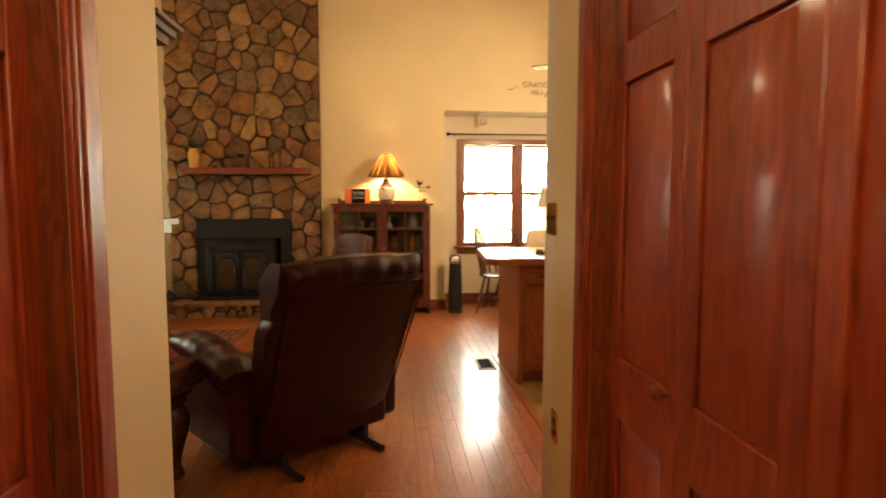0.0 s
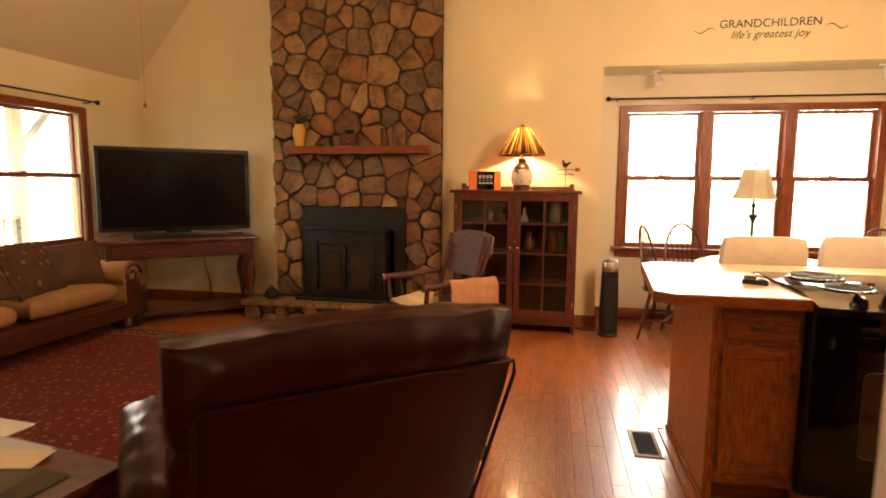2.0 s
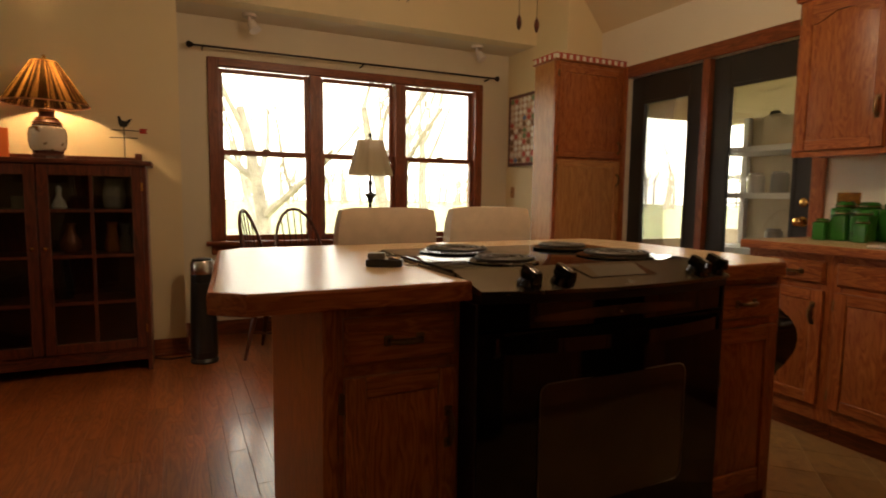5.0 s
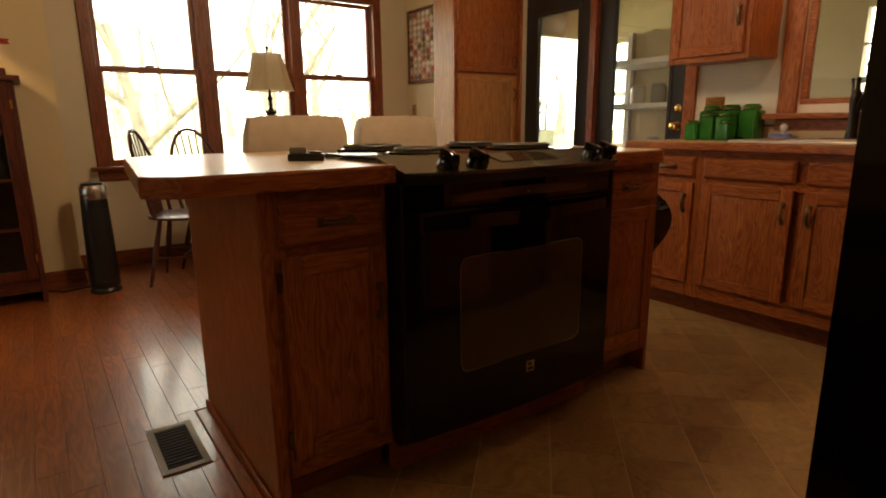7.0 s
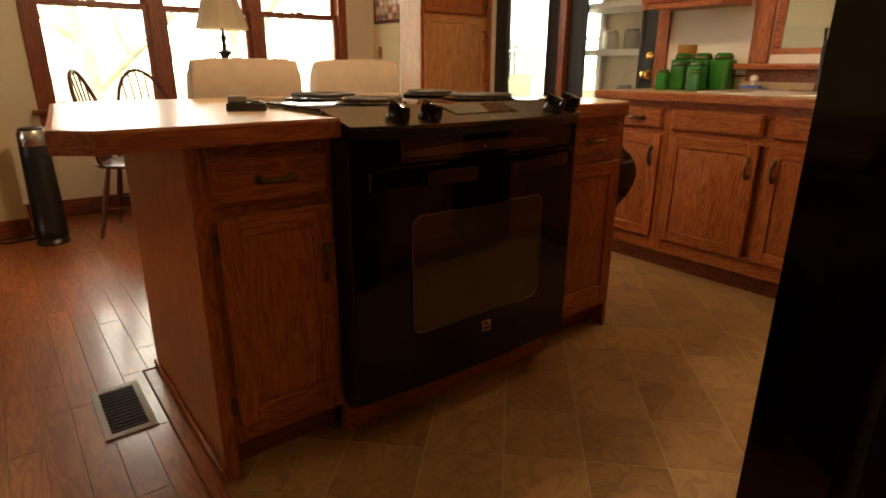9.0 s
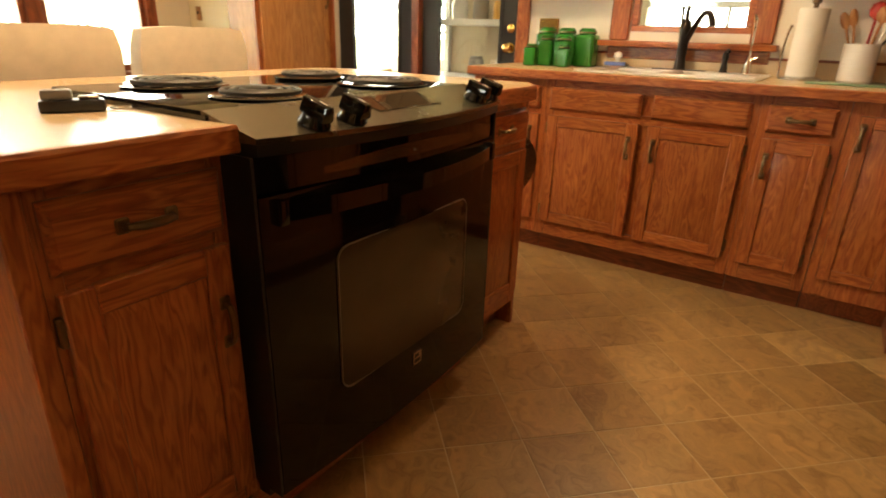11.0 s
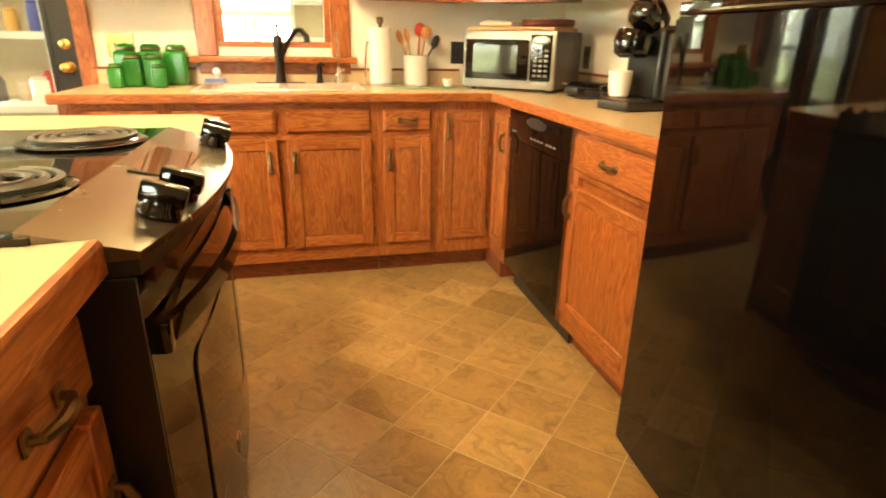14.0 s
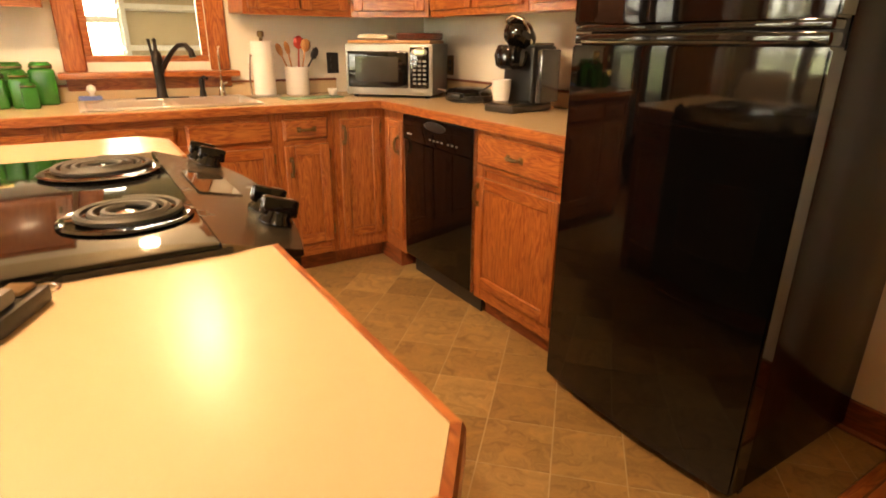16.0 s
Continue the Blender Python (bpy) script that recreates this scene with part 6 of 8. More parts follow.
for k in range(46):
    a, t = rnd.uniform(0, 6.28), rnd.uniform(0.04, 0.15)
    tip = Vector((math.cos(a) * t, math.sin(a) * t * 0.6, 0.215 + rnd.uniform(0.03, 0.13)))
    tube([(0, 0, 0.20), tuple(Vector((0, 0, 0.20)).lerp(tip, 0.5) + Vector((0, 0, 0.02))), tuple(tip)], 0.0014, 4, sprig)
    for j in range(4):
        p = Vector((0, 0, 0.21)).lerp(tip, 0.4 + 0.18 * j)
        o = Vector((rnd.uniform(-1, 1), rnd.uniform(-1, 1), rnd.uniform(-0.5, 1))).normalized() * 0.022
        w = o.orthogonal().normalized() * 0.007
        sprig.faces.new([sprig.verts.new(p), sprig.verts.new(p + o * 0.5 + w), sprig.verts.new(p + o), sprig.verts.new(p + o * 0.5 - w)])
part("sprigs", sprig, LEAF, vase)
mill = thing("coffee_mill", "small dark wooden box mill on the mantel", "coffee mill", -1.51, 7.09, 1.706)
part("box", block(-0.085, -0.06, 0, 0.085, 0.06, 0.11, 0.006, 2), DARK["x"], mill)
part("top", block(-0.075, -0.05, 0.11, 0.075, 0.05, 0.12, 0.004), SOOT, mill)
part("hopper", lathe([(0.02, 0.12), (0.05, 0.15), (0.046, 0.155), (0.016, 0.13)], seg=20), SOOT, mill)
part("drawer_knob", lathe([(0.007, 0), (0.010, 0.010), (0.003, 0.016)], seg=10), BRASS, mill, m=pose(0, -0.06, 0.04, 90, 0, 0))
for k, (xx, h) in enumerate(((-1.19, 0.17), (-1.07, 0.20), (-0.94, 0.15))):
    cs = thing("candle_stick", "turned red-brown wooden candlestick on the mantel", "candlestick", xx, 7.10, 1.706, 0, "mantel candlesticks")
    part("stick", lathe([(0.028, 0), (0.028, 0.012), (0.012, 0.022), (0.016, h * 0.4), (0.010, h * 0.55), (0.017, h * 0.85), (0.020, h - 0.01), (0.014, h)], seg=16), CHERRY["z"], cs)
single("pewter_dish", lathe([(0.02, 0), (0.026, 0.005), (0.034, 0.022), (0.028, 0.022), (0.015, 0.008)], seg=16), BRASS, "tiny brass dish on the mantel", "dish", pose(-1.80, 7.08, 1.706))
single("iron_kettle", lathe([(0.055, 0), (0.072, 0.02), (0.070, 0.06), (0.045, 0.095), (0.02, 0.105), (0.012, 0.125), (0.004, 0.13)], seg=20), SOOT, "small black iron pot on the hearth", "kettle", pose(-2.33, 7.02, 0.187))

# ---------------------------------------------------------------- glass-door bookcase and what stands on it
bc = thing("glass_door_bookcase", "dark cherry bookcase with two glazed doors", "bookcase", -0.475, 6.93, 0)
BW, BH = 1.155, 1.30
part("side_panel", block(0.02, 0.02, 0.0, 0.045, 0.33, BH - 0.03, 0.002), CHERRY["z"], bc)
part("side_panel", block(BW - 0.045, 0.02, 0.0, BW - 0.02, 0.33, BH - 0.03, 0.002), CHERRY["z"], bc)
part("back_panel", block(0.045, 0.318, 0.14, BW - 0.045, 0.328, BH - 0.03), DARK["z"], bc)
part("top", block(-0.012, -0.012, BH - 0.028, BW + 0.012, 0.345, BH, 0.005, 2), CHERRY["x"], bc)
part("gallery", block(0.07, 0.31, BH, BW - 0.07, 0.328, BH + 0.035, 0.003), CHERRY["x"], bc)
for xx in (0.07, BW - 0.07):
    part("gallery_block", block(xx - 0.02, 0.29, BH, xx + 0.02, 0.335, BH + 0.06, 0.004), CHERRY["z"], bc)
part("bottom_shelf", block(0.045, 0.02, 0.12, BW - 0.045, 0.318, 0.145), CHERRY["x"], bc)
part("apron", block(0.045, 0.022, 0.07, BW - 0.045, 0.04, 0.12, 0.003), CHERRY["x"], bc)
for zz in (0.44, 0.72, 0.99):
    part("shelf", block(0.045, 0.05, zz, BW - 0.045, 0.318, zz + 0.018), CHERRY["x"], bc)
for s in (0, 1):
    a, b = (0.045, BW / 2 - 0.004) if s == 0 else (BW / 2 + 0.004, BW - 0.045)
    d = bmesh.new()
    for q in ((a, 0.0, 0.15, a + 0.055, 0.022, BH - 0.032), (b - 0.055, 0.0, 0.15, b, 0.022, BH - 0.032), (a + 0.055, 0.0, 0.15, b - 0.055, 0.022, 0.21), (a + 0.055, 0.0, BH - 0.095, b - 0.055, 0.022, BH - 0.032)):
        solid(d, *q, 0.003)
    ob = part("door", d, CHERRY["z"], bc)
    mb = bmesh.new()
    mx = (a + b) / 2
    solid(mb, mx - 0.009, 0.004, 0.21, mx + 0.009, 0.018, BH - 0.095)
    for zz in (0.45, 0.73, 1.0):
        solid(mb, a + 0.055, 0.0045, zz - 0.009, b - 0.055, 0.0175, zz + 0.009)
    part("glazing_bar", mb, CHERRY["z"], ob)
    gp = part("pane", block(a + 0.05, 0.010, 0.205, b - 0.05, 0.013, BH - 0.09), CABGLASS, ob)
    gp.visible_shadow = False
    part("knob", lathe([(0.008, 0), (0.012, 0.012), (0.004, 0.02)], seg=12), BRASS, ob, "small brass knob", pose(b - 0.028 if s == 0 else a + 0.028, 0.0, 0.78, 90, 0, 0))
    for zz in (0.25, 1.12):
        part("hinge", block(a - 0.006 if s == 0 else b - 0.004, -0.002, zz, a + 0.004 if s == 0 else b + 0.006, 0.01, zz + 0.05), BRASS, ob)
AMBER = plain("amber_glass", (0.55, 0.20, 0.06), 0.08, spread=0.2, Transmission_Weight=0.4, bump=0.0)
CLEAR = plain("clear_glassware", (0.75, 0.72, 0.62), 0.06, spread=0.05, Transmission_Weight=0.5, bump=0.0)
PINKISH = plain("copper_lustre", (0.42, 0.17, 0.10), 0.2, 0.3, spread=0.15)
for xx, zz, prof, mt, nm, lb, ct in (
    (-0.26, 1.008, ((0.03, 0), (0.05, 0.01), (0.06, 0.03), (0.05, 0.03)), CLEAR, "glass_bowl", "small glass bowl in the bookcase", "bowl"),
    (-0.13, 1.008, ((0.02, 0), (0.024, 0.06), (0.03, 0.07), (0.012, 0.09), (0.01, 0.10)), CLEAR, "glass_figurine", "small clear glass bottle in the bookcase", "bottle"),
    (-0.02, 1.008, ((0.03, 0), (0.034, 0.07), (0.03, 0.075)), CLEAR, "glass_tumbler", "clear glass tumbler in the bookcase", "tumbler"),
    (0.185, 1.008, ((0.035, 0), (0.042, 0.01), (0.030, 0.045), (0.014, 0.075), (0.012, 0.10), (0.018, 0.12), (0.006, 0.14)), WHITE, "porcelain_bell", "white porcelain bell in the bookcase", "bell"),
    (0.475, 1.008, ((0.045, 0), (0.062, 0.02), (0.066, 0.09), (0.050, 0.15), (0.058, 0.185), (0.050, 0.185), (0.04, 0.15)), CLEAR, "glass_jar", "large clear glass jar in the bookcase", "jar"),
    (0.235, 0.738, ((0.03, 0), (0.055, 0.03), (0.058, 0.07), (0.03, 0.12), (0.022, 0.16), (0.034, 0.185), (0.026, 0.185)), PINKISH, "copper_vase", "copper-pink round vase in the bookcase", "vase"),
    (0.455, 0.738, ((0.035, 0), (0.048, 0.03), (0.035, 0.09), (0.026, 0.14), (0.036, 0.19), (0.03, 0.19)), AMBER, "amber_vase", "amber glass vase in the bookcase", "vase"),
    (0.525, 0.738, ((0.03, 0), (0.036, 0.06), (0.020, 0.12), (0.030, 0.18), (0.024, 0.18)), CLEAR, "clear_vase", "slim clear vase in the bookcase", "vase"),
    (-0.17, 0.738, ((0.03, 0), (0.04, 0.04), (0.02, 0.07), (0.024, 0.09), (0.018, 0.09)), BRASS, "brass_pot", "little brass pot in the bookcase", "pot"),
    (0.20, 0.458, ((0.035, 0), (0.045, 0.06), (0.03, 0.15), (0.022, 0.22), (0.028, 0.24)), SOOT, "dark_vase", "tall dark vase low in the bookcase", "vase")):
    single(nm, lathe(list(prof), seg=24), mt, lb, ct, pose(xx, 7.10, zz))

tl = thing("table_lamp", "lit porcelain table lamp with dark pleated shade", "lamp", 0.155, 7.04, 1.30)
part("plinth", lathe([(0.085, 0), (0.085, 0.018), (0.075, 0.03), (0.08, 0.045), (0.07, 0.05)], seg=8), DARK["x"], tl)
FLOR = Nodes("painted_porcelain")
fv = FLOR.coords(shift=False)
fc = FLOR.ramp(FLOR.add("TexVoronoi", (("Vector", fv), ("Scale", 26.0))).outputs[0], ((0.20, (0.25, 0.10, 0.04)), (0.30, (0.18, 0.20, 0.10)), (0.40, (0.72, 0.62, 0.46))))
PORC = FLOR.done(FLOR.mix(FLOR.ramp(FLOR.noise(fv, 11, 2), ((0.50, (1,) * 3), (0.56, (0,) * 3))), fc, (0.74, 0.64, 0.48)), 0.2)
part("body", lathe([(0.074, 0.045), (0.088, 0.06), (0.096, 0.10), (0.096, 0.15), (0.088, 0.178), (0.060, 0.19)], seg=28), PORC, tl, "floral cream porcelain jar")
part("collar", lathe([(0.066, 0.186), (0.074, 0.190), (0.074, 0.208), (0.062, 0.218), (0.056, 0.236), (0.042, 0.242), (0.036, 0.262), (0.042, 0.268), (0.042, 0.282), (0.018, 0.290)], seg=24), DARK["x"], tl, "dark stepped collar")
for zz, rr in ((0.196, 0.0745), (0.224, 0.061), (0.272, 0.0425)):
    part("collar_ring", lathe([(rr, zz), (rr + 0.002, zz + 0.003), (rr, zz + 0.006)], seg=24), BRASS, tl)
part("stem", lathe([(0.010, 0.285), (0.010, 0.385), (0.012, 0.40)], seg=12), BRASS, tl)
sh = bmesh.new()
n = 72
for (r0, z0), (r1, z1), sgn in (((0.218, 0.315), (0.066, 0.560), 1), ((0.215, 0.315), (0.063, 0.560), -1)):
    lo = [sh.verts.new(((r0 + 0.003 * (-1) ** k) * math.cos(2 * math.pi * k / n), (r0 + 0.003 * (-1) ** k) * math.sin(2 * math.pi * k / n), z0)) for k in range(n)]
    hi = [sh.verts.new(((r1 + 0.001 * (-1) ** k) * math.cos(2 * math.pi * k / n), (r1 + 0.001 * (-1) ** k) * math.sin(2 * math.pi * k / n), z1)) for k in range(n)]
    for k in range(n):
        sh.faces.new((lo[k], lo[(k + 1) % n], hi[(k + 1) % n], hi[k])[::sgn])
    if sgn > 0:
        break
part("shade", sh, SHADE, tl, "pleated brown cloth shade", angle=80)
# Top fitting widened into an added ring that cuts the upward glow.
cap = bmesh.new()
inner = [cap.verts.new((0.036 * math.cos(2 * math.pi * k / 24), 0.036 * math.sin(2 * math.pi * k / 24), 0.556)) for k in range(24)]
outer = [cap.verts.new((0.064 * math.cos(2 * math.pi * k / 24), 0.064 * math.sin(2 * math.pi * k / 24), 0.559)) for k in range(24)]
for k in range(24):
    cap.faces.new((inner[k], inner[(k + 1) % 24], outer[(k + 1) % 24], outer[k]))
bmesh.ops.solidify(cap, geom=cap.faces[:], thickness=0.002)
part("shade_ring", cap, DARK["x"], tl)
part("shade_trim", tube([(0.219 * math.cos(a / 30 * math.pi), 0.219 * math.sin(a / 30 * math.pi), 0.315) for a in range(60)], 0.004, 6, closed=True), DARK["x"], tl)
part("harp", tube([(0.05 * math.cos(a / 8 * math.pi - 1.57 + 1.57) * 1.0, 0, 0.39 + 0.17 * math.sin(a / 8 * math.pi)) for a in range(9)], 0.002, 6), BRASS, tl)
part("finial", lathe([(0.006, 0.560), (0.028, 0.563), (0.026, 0.571), (0.010, 0.578), (0.012, 0.588), (0.003, 0.596)], seg=14), BRASS, tl)
part("bulb", lathe([(0.012, 0.385), (0.022, 0.40), (0.020, 0.415), (0.008, 0.425)], seg=14), BULB, tl, "glowing bulb")
rb = thing("orange_box", "orange and black printed gift box on the bookcase", "box", -0.185, 7.06, 1.30, 12)
part("box", block(-0.145, -0.04, 0, 0.145, 0.04, 0.17, 0.003), ORANGE, rb)
part("front_label", block(-0.075, -0.043, 0.002, 0.085, -0.041, 0.168), BLACK, rb)
for z0, h, w in ((0.105, 0.03, 0.055), (0.085, 0.008, 0.05), (0.055, 0.016, 0.06)):
    for k in range(4):
        part("print_bar", block(-0.06 + k * 0.034, -0.0445, z0, -0.06 + k * 0.034 + w * 0.45, -0.043, z0 + h), GREY, rb)
wv = thing("rooster_weathervane", "little iron weathervane with rooster and red arrow", "weathervane", 0.545, 7.06, 1.30)
part("base", block(-0.13, -0.05, 0, 0.09, 0.05, 0.010, 0.003), CHERRY["x"], wv)
part("post", tube([(0, 0, 0.01), (0, 0, 0.21)], 0.003, 8), SOOT, wv)
part("cross_arm", tube([(-0.075, 0, 0.145), (0.075, 0, 0.145)], 0.003, 8), SOOT, wv)
part("arrow_shaft", tube([(-0.075, 0, 0.19), (0.10, 0, 0.19)], 0.003, 8), SOOT, wv)
part("arrow_head", prism(((0.085, -0.016), (0.13, -0.014), (0.12, 0.0), (0.13, 0.014), (0.085, 0.016)), -0.002, 0.002), RED, wv, m=pose(0, 0, 0.19, 90, 0, 0))
part("rooster", prism(((-0.02, 0.21), (0.012, 0.21), (0.030, 0.235), (0.046, 0.262), (0.028, 0.258), (0.012, 0.246), (-0.010, 0.250), (-0.018, 0.275), (-0.034, 0.272), (-0.030, 0.252), (-0.030, 0.232)), -0.003, 0.003), SOOT, wv, m=pose(0, 0, 0, 90, 0, 0))

ht = thing("tower_heater", "slim black tower air purifier with silver top", "tower fan", 0.965, 7.02, 0)
part("base", lathe([(0.088, 0), (0.09, 0.012), (0.08, 0.03)], seg=28), PLASTIC, ht)
part("body", lathe([(0.078, 0.028), (0.086, 0.05), (0.080, 0.35), (0.074, 0.58), (0.070, 0.60)], seg=28), SATIN, ht)
part("grille", lathe([(0.060, 0.07), (0.074, 0.075), (0.066, 0.53), (0.05, 0.54)], 0.0, -0.016, 24), PLASTIC, ht)
part("silver_band", lathe([(0.072, 0.585), (0.076, 0.60), (0.074, 0.66), (0.066, 0.675)], seg=28), STEEL, ht)
part("top", lathe([(0.060, 0.672), (0.062, 0.685), (0.03, 0.692)], seg=24), PLASTIC, ht)
part("cord", tube([(0, 0.08, 0.02), (-0.10, 0.12, 0.01), (-0.22, 0.10, 0.008), (-0.30, 0.16, 0.012)], 0.005, 6), PLASTIC, ht)

# wall lettering
LET = plain("dark_vinyl", (0.035, 0.028, 0.022), 0.6)
sign = thing("wall_lettering", "dark vinyl words above the dining alcove", "lettering", 2.22, YG - 0.0015, 2.70)
letters("GRANDCHILDREN", 0.097, LET, sign, pose(0, 0, 0.015, 90, 0, 0))
letters("life's greatest joy", 0.092, LET, sign, pose(0, 0, -0.075, 90, 0, 0), shear=0.35)
for s in (-1, 1):
    part("flourish", tube([(s * (0.43 + 0.03 * k), 0, 0.0 + 0.022 * math.sin(k * 1.1)) for k in range(7)], [0.001, 0.003, 0.004, 0.003, 0.004, 0.003, 0.001], 6), LET, sign)

# ---------------------------------------------------------------- television corner
tvx, tvy = -3.315, 6.96
tv = thing("television", "large flat black television on a corner console", "television", tvx, tvy, 0.80, 41)
part("bezel", block(-0.705, -0.02, 0.055, 0.705, 0.045, 0.885, 0.008, 2), SATIN, tv)
part("screen", block(-0.67, -0.0225, 0.095, 0.67, -0.0195, 0.85), gloss("matt_screen", (0.006, 0.006, 0.006), 0.14, 0.05, 0.25), tv)
part("rear_housing", block(-0.5, 0.045, 0.12, 0.5, 0.10, 0.7, 0.02, 2), PLASTIC, tv)
part("neck", block(-0.12, 0.0, 0.01, 0.12, 0.05, 0.07), PLASTIC, tv)
part("foot", block(-0.33, -0.13, 0.0, 0.33, 0.17, 0.014, 0.006), BLACK, tv)
part("badge", block(-0.03, -0.0232, 0.068, 0.03, -0.0205, 0.074), GREY, tv)
single("sound_bar", block(-0.42, -0.04, 0, 0.42, 0.04, 0.05, 0.012, 2), PLASTIC, "low black sound bar before the television", "sound bar", pose(tvx + 0.13, tvy - 0.15, 0.80, 0, 0, 41))
single("media_box", block(-0.09, -0.06, 0, 0.09, 0.06, 0.03, 0.005), PLASTIC, "small black media box on the console", "media box", pose(-2.86, 7.22, 0.80, 0, 0, 41))
con = thing("television_console", "reddish-brown demilune console with two drawers and turned legs", "console table", -3.23, 6.87, 0, 41)
part("top", block(-0.72, -0.26, 0.765, 0.72, 0.24, 0.80, 0.010, 2), CHERRY["x"], con)
part("apron", block(-0.66, -0.235, 0.615, 0.66, 0.22, 0.765, 0.004), CHERRY["x"], con)
for s in (-1, 1):
    d = part("drawer", block(s * 0.32 - 0.29, -0.246, 0.63, s * 0.32 + 0.29, -0.235, 0.752, 0.004), CHERRY["x"], con)
    part("pull", tube([(s * 0.32 - 0.04, -0.246, 0.70), (s * 0.32 - 0.03, -0.268, 0.685), (s * 0.32 + 0.03, -0.268, 0.685), (s * 0.32 + 0.04, -0.246, 0.70)], 0.005, 8), ANTIQUE, d)
LEG = [(0.030, 0.0), (0.042, 0.02), (0.042, 0.05), (0.022, 0.07), (0.026, 0.12), (0.036, 0.22), (0.058, 0.36), (0.062, 0.44), (0.05, 0.51), (0.03, 0.54), (0.045, 0.56), (0.045, 0.62)]
for sx in (-0.62, 0.62):
    for sy in (-0.19, 0.18):
        part("leg", lathe([(r, 0.06 + z * 0.9) for r, z in LEG], sx, sy, 20), CHERRY["z"], con)
        part("bun_foot", lathe([(0.03, 0.0), (0.045, 0.02), (0.045, 0.045), (0.03, 0.06)], sx, sy, 16), CHERRY["z"], con)
part("lower_shelf", block(-0.68, -0.23, 0.06, 0.68, 0.22, 0.085, 0.006), CHERRY["x"], con)
cab = thing("power_cable", "loose dark cables under the console", "cable", -2.95, YGL, 0.40)
part("cable", tube([(0.0, -0.012, -0.02), (0.01, -0.04, -0.10), (0.05, -0.06, -0.22), (0.06, -0.09, -0.36), (-0.08, -0.16, -0.395)], 0.005, 6), PLASTIC, cab)
part("cable", tube([(-0.45, -0.03, 0.22), (-0.43, -0.05, 0.05), (-0.36, -0.06, -0.18), (-0.34, -0.10, -0.38)], 0.004, 6), PLASTIC, cab)
part("adapter", block(-0.02, -0.05, -0.03, 0.02, -0.011, 0.04, 0.006), PLASTIC, cab)
single("subwoofer", block(-0.11, -0.14, 0.008, 0.11, 0.14, 0.36, 0.012, 2), PLASTIC, "black subwoofer box on the floor beside the sofa", "speaker", pose(-3.47, 6.42, 0.0, 0, 0, 20))

# ---------------------------------------------------------------- sofa (faces +x, back to the west wall)
so = thing("sofa", "tan upholstered sofa with carved dark wood frame and scroll arms", "sofa", -3.72, 5.25, 0, 90)
part("seat_base", block(-1.0, -0.36, 0.14, 1.0, 0.40, 0.27, 0.02, 2), DARK["x"], so)
part("front_rail", block(-1.04, -0.40, 0.11, 1.04, -0.36, 0.25, 0.015, 2), DARK["x"], so, "dark carved front rail")
for k in range(2):
    part("seat_cushion", cushion(0.98, 0.74, 0.20, 0.28, 8), SOFA, so, m=pose(-0.49 + k * 0.98, 0.0, 0.265))
    part("back_cushion", cushion(0.98, 0.36, 0.18, 0.35, 8), SOFA, so, m=pose(-0.49 + k * 0.98, 0.42, 0.40, 78, 0, 0))
part("back_frame", block(-1.0, 0.36, 0.2, 1.0, 0.44, 0.66, 0.03, 3), SOFA, so)
for s in (-1, 1):
    arm = tube([(s * 1.06, -0.37, 0.50), (s * 1.06, 0.40, 0.50)], 0.12, 20)
    solid(arm, s * 1.06 - 0.085, -0.365, 0.14, s * 1.06 + 0.085, 0.40, 0.50, 0.02, 2)
    part("arm", arm, SOFA, so)
    part("arm_scroll", tube([(s * (1.06 + 0.105 * (1 - k / 26) * math.cos(k * 0.42)), -0.385, 0.50 + 0.105 * (1 - k / 26) * math.sin(k * 0.42)) for k in range(22)], 0.016, 8), DARK["z"], so, "carved scroll on the arm front")
    part("arm_post", block(s * 1.06 - 0.075, -0.40, 0.12, s * 1.06 + 0.075, -0.366, 0.46, 0.02, 2), DARK["z"], so)
for sx in (-1.02, 1.02):
    for sy in (-0.33, 0.36):
        part("foot", lathe([(0.03, 0), (0.055, 0.03), (0.05, 0.08), (0.035, 0.115)], sx, sy, 16), DARK["z"], so)
for x, y, w, rz, rx, mt, lb in ((-3.66, 6.02, 0.44, 66, 62, PILLOWB, "plain brown throw pillow leaning in the sofa's corner"), (-3.66, 5.56, 0.54, 96, 60, PILLOWA, "large patterned brown throw pillow"), (-3.62, 5.10, 0.42, 80, 40, PILLOWB, "tan-brown throw pillow on the sofa")):
    single("throw_pillow", cushion(w, w, 0.15, 0.75, 10), mt, lb, "pillow", pose(x, y, 0.52 + w * 0.22, 0, 0, rz) @ pose(0, -0.02, 0, rx, 0, 0) @ pose(0, 0, -0.075), "sofa pillows")

# ---------------------------------------------------------------- rug
bm = block(-1.46, -1.66, 0.0, 1.46, 1.66, 0.009, 0.003)
single("area_rug", bm, RUG, "red oriental rug with cream floral pattern", "rug", pose(-2.71, 4.60, 0.0005))

# ---------------------------------------------------------------- recliner (faces away from the hall)
rc = thing("leather_recliner", "dark burgundy leather recliner seen from behind", "recliner", -0.176, 3.257, 0.0, 219.5)


def padded(nx, ny, nz, fn):
    """A closed pad shaped by fn on the unit cube's surface."""
    bm = block(-1, -1, -1, 1, 1, 1)
    bmesh.ops.subdivide_edges(bm, edges=bm.edges[:], cuts=nx, use_grid_fill=True)
    for v in bm.verts:
        v.co = fn(*v.co)
    return bm


